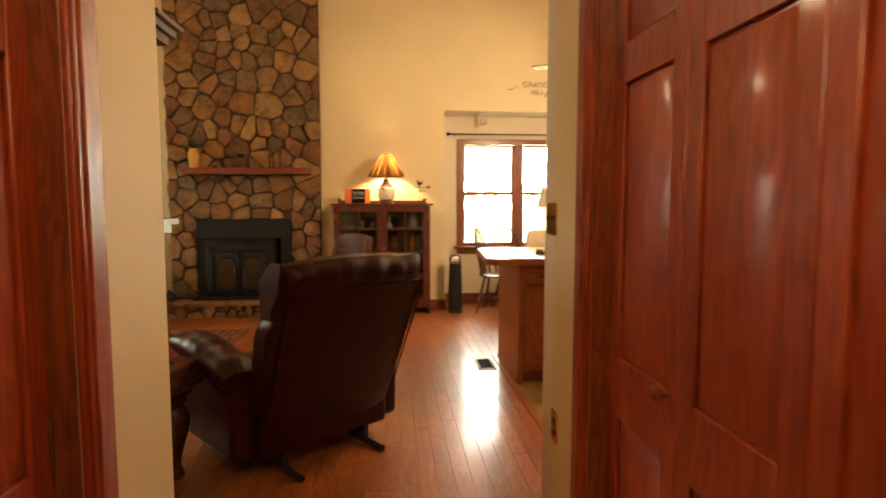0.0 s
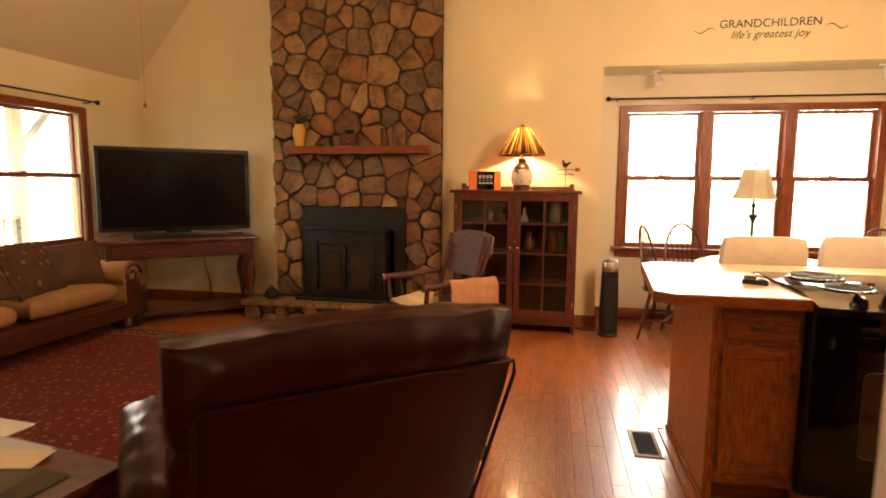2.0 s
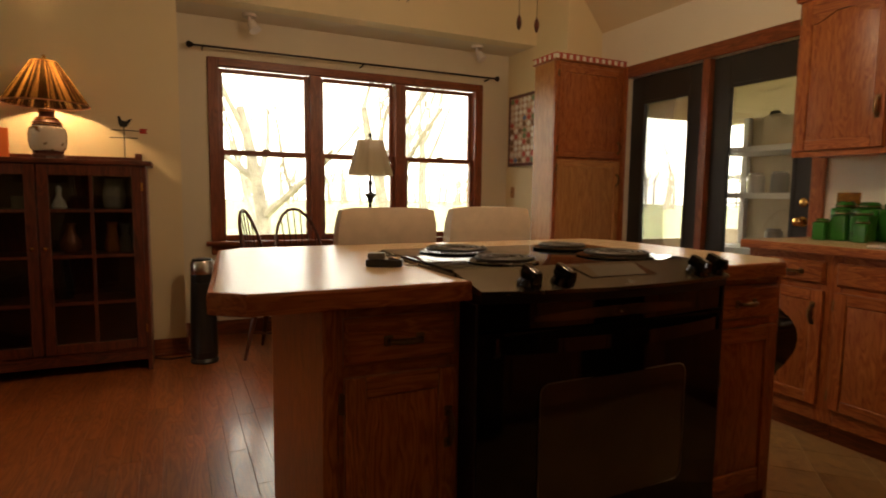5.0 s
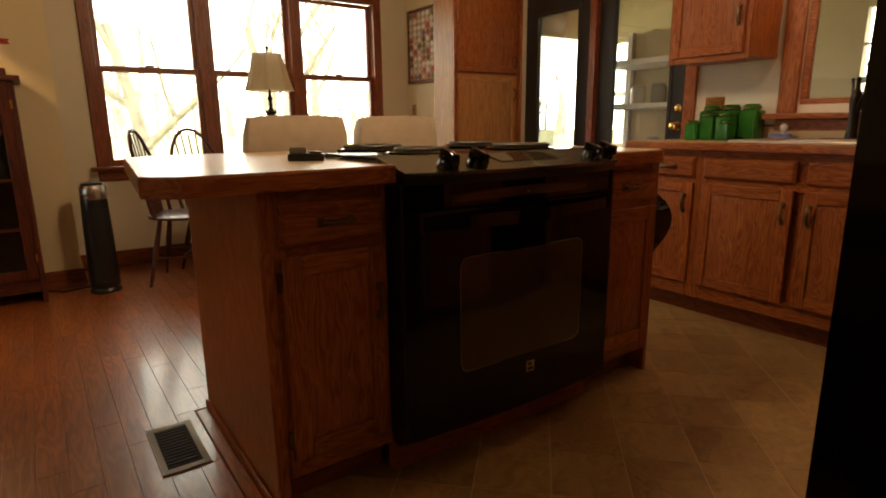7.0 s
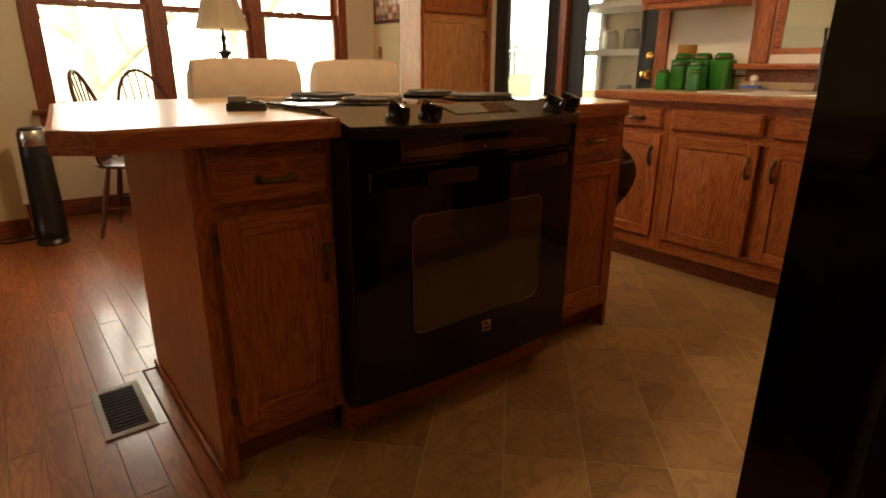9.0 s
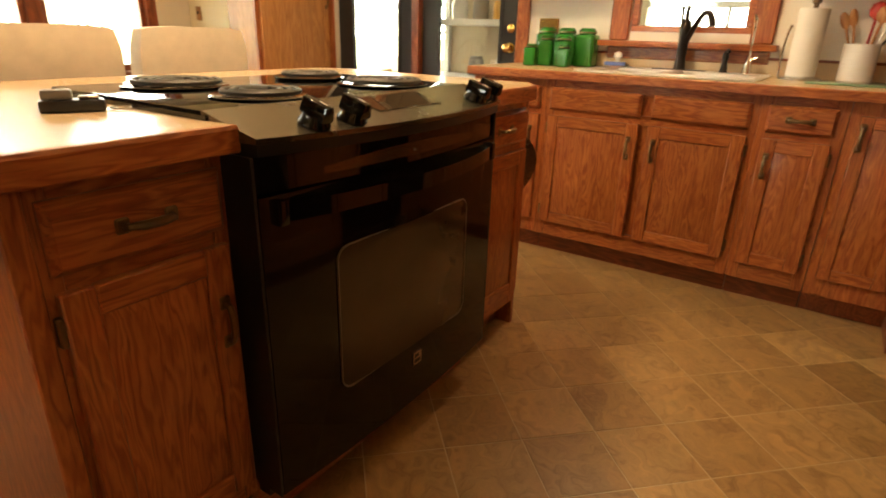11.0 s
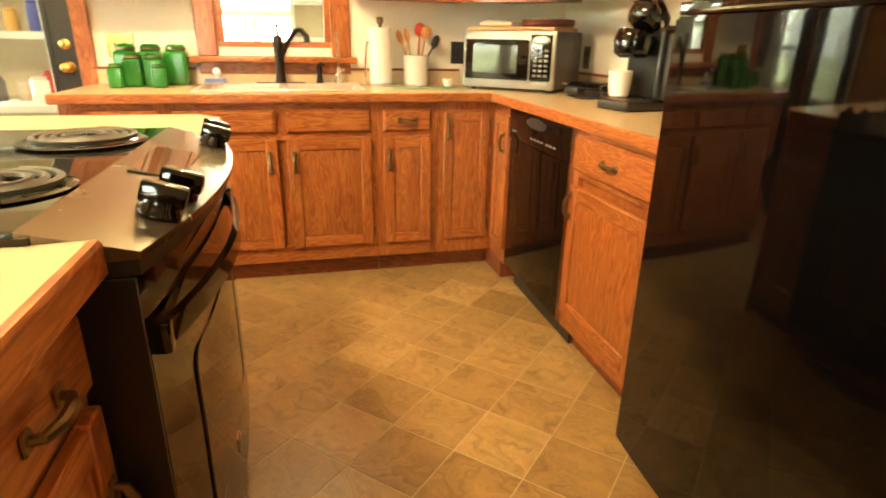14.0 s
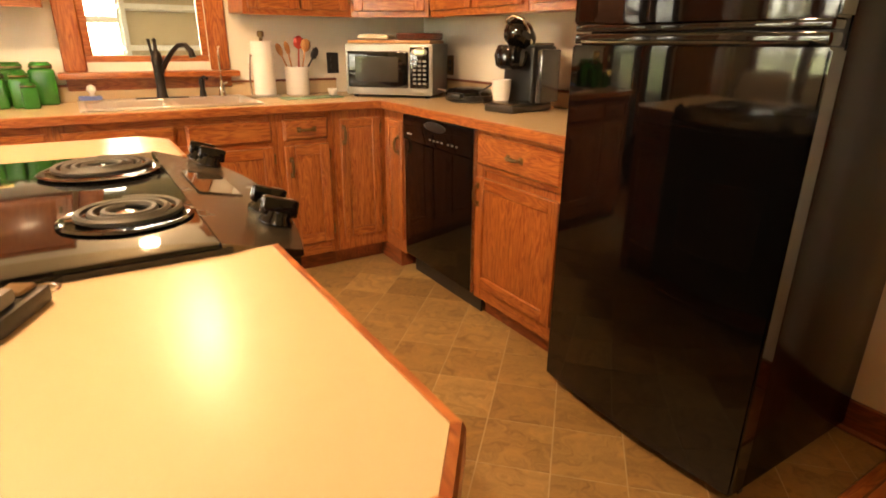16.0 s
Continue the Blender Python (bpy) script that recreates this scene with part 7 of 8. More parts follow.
def back_pad(x, y, z):
    """The stuffed backrest: leaning, with a rolled pillow head."""
    rnd_ = (1 - 0.10 * abs(x) ** 4) * (1 - 0.02 * abs(z) ** 4)
    h = 0.30 + 0.738 * (z + 1) / 2
    w = (0.445 - 0.03 * (1 - (z + 1) / 2)) * (1 - 0.045 * math.exp(-((h - 0.80) / 0.035) ** 2) - 0.05 * math.exp(-((h - 0.52) / 0.035) ** 2))
    sag = 0.020 * math.cos(x * math.pi * 0.5)
    t = 0.10 * (1 - 0.5 * abs(x) ** 5) * (1 - 0.5 * abs(z) ** 8)
    roll = 0.035 * math.exp(-((h - 0.96) / 0.08) ** 2)
    lean = 0.005 + (h - 0.25) * 0.42
    yy = lean + (y * (t + roll))
    wr = 0.010 * noise.noise(Vector((x * 5.0 + 3, h * 9, y)))
    wr += 0.010 * math.sin(x * 21 + 3 * noise.noise(Vector((x * 4, h * 6, 1)))) * math.exp(-((h - 0.94) / 0.07) ** 2) * (1 if y > 0 else 0.4)
    wr += 0.010 * math.sin(h * 44 + 2 * noise.noise(Vector((x * 3, h * 5, 4)))) * max(0, abs(x) - 0.72) / 0.28
    return Vector((0.028 + x * w * rnd_, yy + wr, h + sag * (1 if z > 0.2 else 0) + wr))


part("backrest", padded(40, 40, 40, back_pad), LEATHER, rc, "stuffed leather backrest with pillow top", angle=60)


def back_shell(x, y, z):
    h = 0.19 + 0.73 * (z + 1) / 2
    w = 0.358 + 0.014 * (z + 1) / 2
    return Vector((x * w * (1 - 0.03 * abs(z) ** 6), 0.10 + (h - 0.25) * 0.42 + y * (0.022 if y > 0 else 0.10) * (1 - 0.6 * abs(x) ** 8), h + 0.012 * x * 0))


part("back_panel", padded(10, 10, 10, back_shell), LEATHER, rc, "flat leather outer back panel", angle=60)
part("piping", tube([(-0.360, 0.146, 0.30), (-0.366, 0.272, 0.60), (-0.374, 0.388, 0.88), (-0.360, 0.404, 0.918), (0.0, 0.408, 0.922), (0.360, 0.404, 0.918), (0.374, 0.388, 0.88), (0.366, 0.272, 0.60), (0.360, 0.146, 0.30)], 0.005, 8), LEATHER, rc)
part("seat", cushion(0.56, 0.62, 0.22, 0.35, 10, 0.01), LEATHER, rc, m=pose(0, -0.28, 0.26))
part("base", block(-0.37, -0.52, 0.10, 0.37, 0.10, 0.30, 0.03, 3), LEATHER, rc)
part("footrest", block(-0.28, -0.64, 0.14, 0.28, -0.53, 0.44, 0.05, 4), LEATHER, rc)


def arm_pad(s):
    def f(x, y, z):
        r = math.sqrt(1 - 0.5 * z * z)
        z *= math.sqrt(1 - 0.5 * x * x)
        yy = -0.28 + y * 0.33
        h = 0.555 + z * 0.080 * (1 - 0.5 * abs(y) ** 6) - 0.05 * max(0.0, y) - 0.012 * y
        fold = 0.007 * math.sin(y * 19 + 1.5 * x + 2 * noise.noise(Vector((y * 3, x, s)))) * (0.4 + 0.6 * abs(noise.noise(Vector((y * 4, s, 2.0)))))
        return Vector((s * 0.430 + x * 0.098 * r, yy, h + fold + 0.006 * noise.noise(Vector((x * 3 + s, y * 8, z * 3)))))
    return f


for s in (-1, 1):
    part("arm", padded(24, 24, 24, arm_pad(s)), LEATHER, rc, "rolled leather arm", angle=60)
    part("arm_side", block(s * 0.43 - 0.06, -0.56, 0.10, s * 0.43 + 0.06, 0.05, 0.53, 0.04, 4), LEATHER, rc)
for sx in (-0.24, 0.24):
    part("rocker_foot", tube([(sx, 0.22, 0.018), (sx, 0.10, 0.022), (sx, -0.30, 0.022), (sx, -0.42, 0.018)], 0.018, 8), PLASTIC, rc)
    part("foot_strut", block(sx - 0.015, -0.25, 0.03, sx + 0.015, 0.08, 0.105), PLASTIC, rc)

# ---------------------------------------------------------------- rocking chair
rk = thing("rocking_chair", "brown wooden rocking chair with broad curved back", "rocking chair", -0.45, 5.90, 0, -45)
for s in (-1, 1):
    x = s * 0.235
    part("rocker", tube([(x, -0.44 + 0.88 * k / 14, 0.018 + 0.10 * (2 * k / 14 - 0.95) ** 2) for k in range(15)], 0.017, 8), CHAIRWOOD["y"], rk)
    part("front_leg", lathe([(0.014, 0.05), (0.020, 0.12), (0.024, 0.24), (0.018, 0.36), (0.022, 0.40)], x * 0.95, -0.20, 14), CHAIRWOOD["z"], rk)
    part("back_leg", tube([(x * 0.95, 0.21, 0.045), (x * 0.9, 0.19, 0.40)], [0.014, 0.020], 12), CHAIRWOOD["z"], rk)
    part("stretcher", tube([(x * 0.95, -0.20, 0.20), (x * 0.95, 0.20, 0.20)], [0.010, 0.010], 8), CHAIRWOOD["y"], rk)
    part("arm", tube([(s * 0.285, -0.24, 0.635), (s * 0.29, -0.10, 0.64), (s * 0.275, 0.10, 0.645), (s * 0.24, 0.25, 0.66)], [0.026, 0.022, 0.020, 0.018], 10), CHAIRWOOD["y"], rk)
    for k in range(4):
        yy = -0.19 + k * 0.11
        part("arm_spindle", tube([(s * 0.245, yy, 0.42), (s * 0.283, yy - 0.01, 0.63)], [0.010, 0.009] if k else [0.016, 0.018], 8), CHAIRWOOD["z"], rk)
    part("back_post", tube([(s * 0.20, 0.20, 0.42), (s * 0.215, 0.27, 0.66), (s * 0.215, 0.35, 0.96)], [0.020, 0.018, 0.016], 10), CHAIRWOOD["z"], rk)
part("front_stretcher", tube([(-0.22, -0.20, 0.23), (0, -0.20, 0.225), (0.22, -0.20, 0.23)], [0.010, 0.016, 0.010], 10), CHAIRWOOD["x"], rk)
seat = surface(10, 10, lambda u, v: ((u - 0.5) * 0.52 * (1 - 0.1 * v), -0.26 + v * 0.50, 0.425 + 0.02 * math.cos((u - 0.5) * 3) * -1 + (0.025 if v < 0.1 else 0)), 0.028)
part("seat", seat, CHAIRWOOD["x"], rk)
part("headrest", surface(14, 10, lambda u, v: ((u - 0.5) * (0.50 + 0.05 * math.sin(v * 3.1)), 0.30 + v * 0.115 + 0.05 * (1 - (2 * u - 1) ** 2) * 0.8, 0.645 + v * 0.34 + 0.0 - 0.035 * (abs(2 * u - 1) ** 3) * (1 if v > 0.5 else -1)), 0.020), CHAIRWOOD["x"], rk, "broad curved backrest panel")
single("seat_cushion", cushion(0.40, 0.40, 0.09, 0.6, 10, 0.012, 7), plain("cream_print", (0.62, 0.50, 0.28), 0.9, spread=0.35, scale=26, bump=0.5), "cream printed cushion on the rocking chair", "cushion", pose(-0.49, 5.87, 0.44, 4, 0, -40))


def drape(u, v):
    """A throw folded over the chair's arm and hanging down outside."""
    L_ = v * 0.88
    ripple = 0.026 * noise.noise(Vector((u * 4.0, v * 1.6, 3.0))) + 0.010 * noise.noise(Vector((u * 11, v * 3, 8.0)))
    w = (u - 0.5) * (0.40 + 0.05 * v)
    if L_ < 0.28:
        return (0.06 + L_ * 0.75, w + 0.19, 0.665 - 0.13 * (1 - L_ / 0.28) + ripple * 0.4)
    a = L_ - 0.28
    if a < 0.12:
        q = a / 0.12 * math.pi / 2
        return (0.27 + 0.05 * math.sin(q), w + 0.19, 0.620 + 0.05 * math.cos(q) + ripple * 0.4)
    return (0.325 + ripple * 0.8, w + 0.19 + ripple * 0.3, 0.62 - (a - 0.12))


bl = surface(26, 34, drape, 0.012)
single("throw_blanket", bl, BLANKET, "peach fleece throw draped over the rocking chair's arm", "blanket", pose(-0.45, 5.90, 0.0, 0, 0, -45), angle=70)

# ---------------------------------------------------------------- low table by the recliner
ta = radians(-9.7)
lt = thing("low_table", "dark carved low table with bulbous turned legs", "table", -0.72, 3.12, 0, 170.3)
TX, TY = 1.25, 0.86
part("top", block(0, 0, 0.525, TX, TY, 0.56, 0.008, 2), DARK["x"], lt)
for k in range(6):
    part("reeded_band", block(-0.006 - 0.004 * (k % 2), -0.006 - 0.004 * (k % 2), 0.44 + k * 0.014, TX + 0.006, TY + 0.006, 0.452 + k * 0.014, 0.003), DARK["x"], lt)
part("apron", block(0.03, 0.03, 0.40, TX - 0.03, TY - 0.03, 0.525), DARK["x"], lt)
for sx in (0.09, TX - 0.09):
    for sy in (0.09, TY - 0.09):
        part("leg", lathe([(0.030, 0), (0.040, 0.015), (0.030, 0.04), (0.022, 0.06), (0.026, 0.10), (0.045, 0.17), (0.068, 0.25), (0.070, 0.29), (0.05, 0.34), (0.035, 0.355), (0.055, 0.37), (0.055, 0.42)], sx, sy, 24), DARK["z"], lt)
gl = single("glass_table_mat", block(-0.32, -0.28, 0, 0.32, 0.28, 0.008, 0.002), gloss("bevelled_glass", (0.05, 0.05, 0.038), 0.015, 0.02), "clear grey glass plate on the low table", "glass plate", pose(-1.17, 2.80, 0.5605, 0, 0, -9.7))
cal = thing("desk_calendar", "white spiral-bound calendar lying over the low table's edge", "calendar", -1.52, 3.185, 0.5608, -4)
part("sheet", block(-0.32, -0.13, 0, 0.32, 0.12, 0.005, 0.001), PAPER, cal)
for k in range(5):
    part("binding", tube([(0.05 + 0.04 * k, 0.012, 0.005), (0.055 + 0.04 * k, 0.0, 0.011), (0.065 + 0.04 * k, -0.012, 0.005)], 0.003, 6), PLASTIC, cal)
single("paper_sheet", block(-0.27, -0.07, 0, 0.27, 0.07, 0.002), plain("grey_paper", (0.55, 0.54, 0.52), 0.6, spread=0.06), "long grey-white paper on the low table", "paper", pose(-1.26, 3.115, 0.5662, 0, 0, -8))
single("magazine", block(-0.15, -0.11, 0, 0.15, 0.11, 0.006, 0.001), plain("glossy_print", (0.42, 0.40, 0.36), 0.25, spread=0.4, scale=20, bump=0.0), "glossy magazine lying on the glass plate", "magazine", pose(-1.12, 2.70, 0.569, 0, 0, 40))
single("note_card", block(-0.085, -0.055, 0, 0.085, 0.055, 0.003, 0.001), plain("cream_card", (0.74, 0.62, 0.42), 0.8, spread=0.05), "cream note card on the low table", "card", pose(-1.03, 3.06, 0.5690, 0, 0, 12))
wr = thing("wrist_watch", "dark wrist watch lying on the low table", "watch", -1.37, 2.98, 0.57, 30)
part("case", lathe([(0.028, 0.02), (0.030, 0.025), (0.026, 0.034)], seg=20), STEEL, wr)
part("strap", tube([(0.042 * math.cos(a / 9 * math.pi), 0.034 * math.sin(a / 9 * math.pi), 0.018) for a in range(18)], 0.012, 6, closed=True), PLASTIC, wr)

hu = thing("wall_curio_shelf", "dark carved wall curio with cornice and ledge", "wall shelf", -0.72, 1.938, 1.24, 180)
part("back", block(-0.26, 0.0, 0.0, 0.30, 0.012, 0.56), DARK["z"], hu)
for sx in (-0.24, 0.28):
    part("side", block(sx - 0.012, -0.12, 0.02, sx + 0.012, 0.0, 0.53, 0.003), DARK["z"], hu)
part("ledge", joined((-0.29, -0.16, 0.0, 0.32, 0.0, 0.016), (-0.275, -0.145, -0.025, 0.305, 0.0, 0.0)), DARK["x"], hu)
part("cornice", joined((-0.30, -0.17, 0.54, 0.33, 0.0, 0.562), (-0.285, -0.15, 0.515, 0.315, 0.0, 0.54), (-0.315, -0.185, 0.562, 0.345, 0.0, 0.575)), DARK["x"], hu)

# ---------------------------------------------------------------- dining set
dt = thing("dining_table", "round white-topped dining table on a turned pedestal", "table", 2.20, 6.55, 0)
part("tabletop", lathe([(0.60, 0.715), (0.62, 0.722), (0.625, 0.740), (0.615, 0.75), (0.3, 0.7505)], seg=56), WHITE, dt)
part("pedestal", lathe([(0.07, 0.05), (0.10, 0.12), (0.06, 0.25), (0.08, 0.42), (0.055, 0.56), (0.12, 0.70), (0.20, 0.716)], seg=24), DARK["z"], dt)
for k in range(4):
    a = k * math.pi / 2 + 0.78
    part("foot", tube([(0.05 * math.cos(a), 0.05 * math.sin(a), 0.14), (0.22 * math.cos(a), 0.22 * math.sin(a), 0.10), (0.40 * math.cos(a), 0.40 * math.sin(a), 0.03)], [0.035, 0.03, 0.028], 10), DARK["z"], dt)
bl2 = thing("buffet_lamp", "slim bronze table lamp with cream shade, unlit", "lamp", 2.08, 6.92, 0.7505)
part("base", lathe([(0.075, 0), (0.075, 0.012), (0.03, 0.03), (0.018, 0.06), (0.026, 0.09), (0.014, 0.12), (0.012, 0.30), (0.028, 0.345), (0.045, 0.365), (0.014, 0.38), (0.012, 0.43), (0.02, 0.45), (0.008, 0.47), (0.006, 0.56)], seg=18), BRONZE, bl2)
shd = bmesh.new()
n = 8
prof = ((0.165, 0.50), (0.145, 0.56), (0.118, 0.66), (0.098, 0.73), (0.100, 0.745))
rows = [[shd.verts.new((r * math.cos(2 * math.pi * (k + 0.5) / n), r * math.sin(2 * math.pi * (k + 0.5) / n), z)) for k in range(n)] for r, z in prof]
for a, b in zip(rows, rows[1:]):
    for k in range(n):
        shd.faces.new((a[k], a[(k + 1) % n], b[(k + 1) % n], b[k]))
part("shade", shd, SHADE2, bl2, "bell-shaped cream cloth shade", angle=30)
part("finial", lathe([(0.006, 0.735), (0.006, 0.77), (0.016, 0.785), (0.003, 0.80)], seg=12), BRONZE, bl2)
part("spider", joined((-0.1, -0.003, 0.735, 0.1, 0.003, 0.739)), BRONZE, bl2)


def parsons(x, y, rz):
    c = thing("slipcovered_chair", "dining chair in a cream slipcover with a straight back", "chair", x, y, 0, rz, "slipcovered dining chairs")
    part("seat", block(-0.225, -0.24, 0.16, 0.225, 0.20, 0.49, 0.03, 3), CREAM, c)

    def f(a, b, z):
        h = 0.40 + 0.66 * (z + 1) / 2
        return Vector((a * (0.225 + 0.006 * math.sin(h * 9)) * (1 - 0.05 * max(0, z) ** 14), 0.205 + b * 0.042 * (1 - 0.25 * max(0, z) ** 6) + (h - 0.4) * 0.10, h - 0.012 * abs(a) ** 6 * (z > 0)))
    part("backrest", padded(10, 10, 10, f), CREAM, c, angle=60)
    part("skirt", block(-0.228, -0.243, 0.04, 0.228, 0.243, 0.40, 0.012, 2), CREAM, c)
    for sx in (-0.19, 0.19):
        for sy in (-0.2, 0.2):
            part("leg", block(sx - 0.02, sy - 0.02, 0, sx + 0.02, sy + 0.02, 0.16, 0.003), DARK["z"], c)
    return c


parsons(1.672, 5.69, 180)
parsons(2.290, 5.84, 178)


def windsor(x, y, rz):
    c = thing("windsor_chair", "dark hoop-back Windsor dining chair", "chair", x, y, 0, rz, "Windsor dining chairs")
    part("seat", lathe([(0.15, 0.425), (0.215, 0.432), (0.222, 0.448), (0.20, 0.456), (0.05, 0.448)], seg=28), DARK["x"], c)
    hoop = [(-0.19, 0.13, 0.45)] + [(-0.215 * math.cos(a / 12 * math.pi), 0.16 + 0.10 * math.sin(a / 12 * math.pi), 0.60 + 0.40 * math.sin(a / 12 * math.pi)) for a in range(13)] + [(0.19, 0.13, 0.45)]
    part("hoop", tube(hoop, 0.012, 8), DARK["x"], c)
    for k in range(7):
        u = (k - 3) / 3.6
        hh = 0.60 + 0.40 * math.sqrt(max(0.0, 1 - u * u))
        part("spindle", tube([(u * 0.15, 0.165, 0.45), (u * 0.215, 0.16 + 0.10 * math.sqrt(max(0, 1 - u * u)), hh)], [0.007, 0.005], 6), DARK["z"], c)
    for sx in (-1, 1):
        for sy in (-1, 1):
            part("leg", tube([(sx * 0.12, sy * 0.12, 0.43), (sx * 0.155, sy * 0.155, 0.24), (sx * 0.195, sy * 0.20, 0.0)], [0.013, 0.019, 0.010], 10), DARK["z"], c)
        part("stretcher", tube([(sx * 0.165, -0.165, 0.18), (sx * 0.165, 0.165, 0.18)], [0.008, 0.008], 8), DARK["y"], c)
    part("stretcher", tube([(-0.165, 0, 0.18), (0.165, 0, 0.18)], [0.008, 0.008], 8), DARK["x"], c)
    return c


wc = windsor(1.47, 7.02, 66)
copy_thing(wc, pose(1.74, 7.22, 0, 0, 0, 24))
copy_thing(wc, pose(3.05, 7.06, 0, 0, 0, -38))
single("small_planter", lathe([(0.03, 0), (0.05, 0.02), (0.048, 0.05), (0.02, 0.075), (0.006, 0.08)], seg=18), WAX, "small yellow sugar bowl on the dining table", "bowl", pose(1.86, 6.80, 0.7505))
single("napkin_holder", block(-0.07, -0.03, 0, 0.07, 0.03, 0.09, 0.008), CHERRY["x"], "wooden napkin box on the dining table", "napkin holder", pose(2.28, 6.86, 0.7505))

# ---------------------------------------------------------------- floor register, fan pulls
rv = thing("floor_register", "dark metal floor vent with a pale rim", "vent", 0.955, 4.795, 0.0)
part("frame", joined((-0.07, -0.155, 0, 0.07, -0.13, 0.006), (-0.07, 0.13, 0, 0.07, 0.155, 0.006), (-0.07, -0.13, 0, -0.05, 0.13, 0.006), (0.05, -0.13, 0, 0.07, 0.13, 0.006)), plain("worn_rim", (0.27, 0.22, 0.165), 0.55, 0.2, spread=0.2), rv, "worn metal rim")
part("pan", block(-0.05, -0.13, 0.0002, 0.05, 0.13, 0.001), MATTE, rv)
for k in range(13):
    part("louvre", block(-0.05, -0.122 + k * 0.02, 0.001, 0.05, -0.113 + k * 0.02, 0.004), MATTE, rv)
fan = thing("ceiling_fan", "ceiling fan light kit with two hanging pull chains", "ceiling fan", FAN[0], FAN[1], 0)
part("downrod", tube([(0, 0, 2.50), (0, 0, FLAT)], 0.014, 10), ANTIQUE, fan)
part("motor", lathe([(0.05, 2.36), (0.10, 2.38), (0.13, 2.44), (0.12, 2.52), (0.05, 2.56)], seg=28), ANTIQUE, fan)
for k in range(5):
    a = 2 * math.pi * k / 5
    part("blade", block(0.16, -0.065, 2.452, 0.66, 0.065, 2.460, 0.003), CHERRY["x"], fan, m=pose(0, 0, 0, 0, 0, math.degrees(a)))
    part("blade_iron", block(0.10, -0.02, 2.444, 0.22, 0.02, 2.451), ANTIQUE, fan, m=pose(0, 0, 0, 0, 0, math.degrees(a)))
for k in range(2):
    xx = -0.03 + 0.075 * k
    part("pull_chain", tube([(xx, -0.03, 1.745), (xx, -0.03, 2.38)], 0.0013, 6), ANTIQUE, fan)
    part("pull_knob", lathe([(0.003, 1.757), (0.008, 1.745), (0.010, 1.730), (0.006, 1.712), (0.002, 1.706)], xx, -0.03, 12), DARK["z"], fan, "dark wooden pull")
# Fan body is out of view, inferred from its chain; its lit bulb is added.
lf = thing("ceiling_fan", "living room ceiling fan with added unseen bulb and long pull chain", "ceiling fan", LIVING_FAN[0], LIVING_FAN[1], 0)
part("downrod", tube([(0, 0, 3.60), (0, 0, 4.78)], 0.014, 10), ANTIQUE, lf)
part("motor", lathe([(0.05, 3.40), (0.11, 3.42), (0.15, 3.48), (0.14, 3.58), (0.05, 3.63)], seg=28), ANTIQUE, lf)
part("fitter", lathe([(0.045, 3.30), (0.085, 3.32), (0.085, 3.36), (0.05, 3.40)], seg=24), ANTIQUE, lf)
for k in range(5):
    part("blade", block(0.18, -0.065, 3.500, 0.68, 0.065, 3.508, 0.003), CHERRY["x"], lf, m=pose(0, 0, 0, 0, 0, 72 * k + 15))
    part("blade_iron", block(0.11, -0.02, 3.492, 0.24, 0.02, 3.499), ANTIQUE, lf, m=pose(0, 0, 0, 0, 0, 72 * k + 15))
# Added glowing bulb that goes with the fill lamp below it.
part("bulb", lathe([(0.012, 3.30), (0.028, 3.275), (0.030, 3.255), (0.010, 3.235)], seg=16), BULB, lf, "glowing bulb")
part("pull_chain", tube([(0.0, 0, 1.86), (0.0, 0, 3.20)], 0.0014, 6), BRASS, lf)
part("pull_chain", tube([(0.0, 0, 3.20), (0.06, 0, 3.31)], 0.0014, 6), BRASS, lf)
part("end_ball", lathe([(0.004, 1.875), (0.012, 1.862), (0.012, 1.85), (0.004, 1.84)], seg=12), BRASS, lf)

# ---------------------------------------------------------------- porch room beyond the glazed doors
setting("floor_porch", block(XR + 0.12, 2.0, -0.15, 7.0, 8.4, -0.012), RAIL, "grey porch floor", "floor")
PW = paint("porch_panelling", (0.50, 0.40, 0.26))
setting("wall_porch", joined((6.9, 2.0, 0, 7.0, 4.0, 2.5), (6.9, 4.0, 0, 7.0, 8.4, 0.75), (6.9, 4.0, 2.0, 7.0, 8.4, 2.5), (6.9, 5.1, 0.75, 7.0, 5.62, 2.0), (6.9, 6.3, 0.75, 7.0, 6.42, 2.0), (6.9, 7.2, 0.75, 7.0, 7.32, 2.1), (4.17, 1.9, 0, 7.0, 2.0, 2.5), (4.17, 8.3, 0, 7.0, 8.4, 0.6), (4.17, 8.3, 2.1, 7.0, 8.4, 2.5)), PW, "panelled porch wall with wide windows", "wall")
setting("ceiling_porch", block(XR + 0.12, 1.9, 2.5, 7.0, 8.4, 2.6), PW, "boarded porch ceiling", "ceiling")
sf = thing("storage_shelf", "white porch shelves stocked with jars and boxes", "shelf", 4.75, 5.57, 0, 90)
for sx in (-0.25, 0.55):
    for sy in (-0.2, 0.2):
        part("post", block(sx - 0.02, sy - 0.02, 0, sx + 0.02, sy + 0.02, 1.75), LEDGE, sf)
part("back_board", block(-0.27, -0.23, 0.05, 0.57, -0.2205, 1.75), PW, sf)
for zz in (0.25, 0.72, 1.12, 1.45):
    part("shelf_board", block(-0.27, -0.22, zz, 0.57, 0.22, zz + 0.04, 0.003), LEDGE, sf)
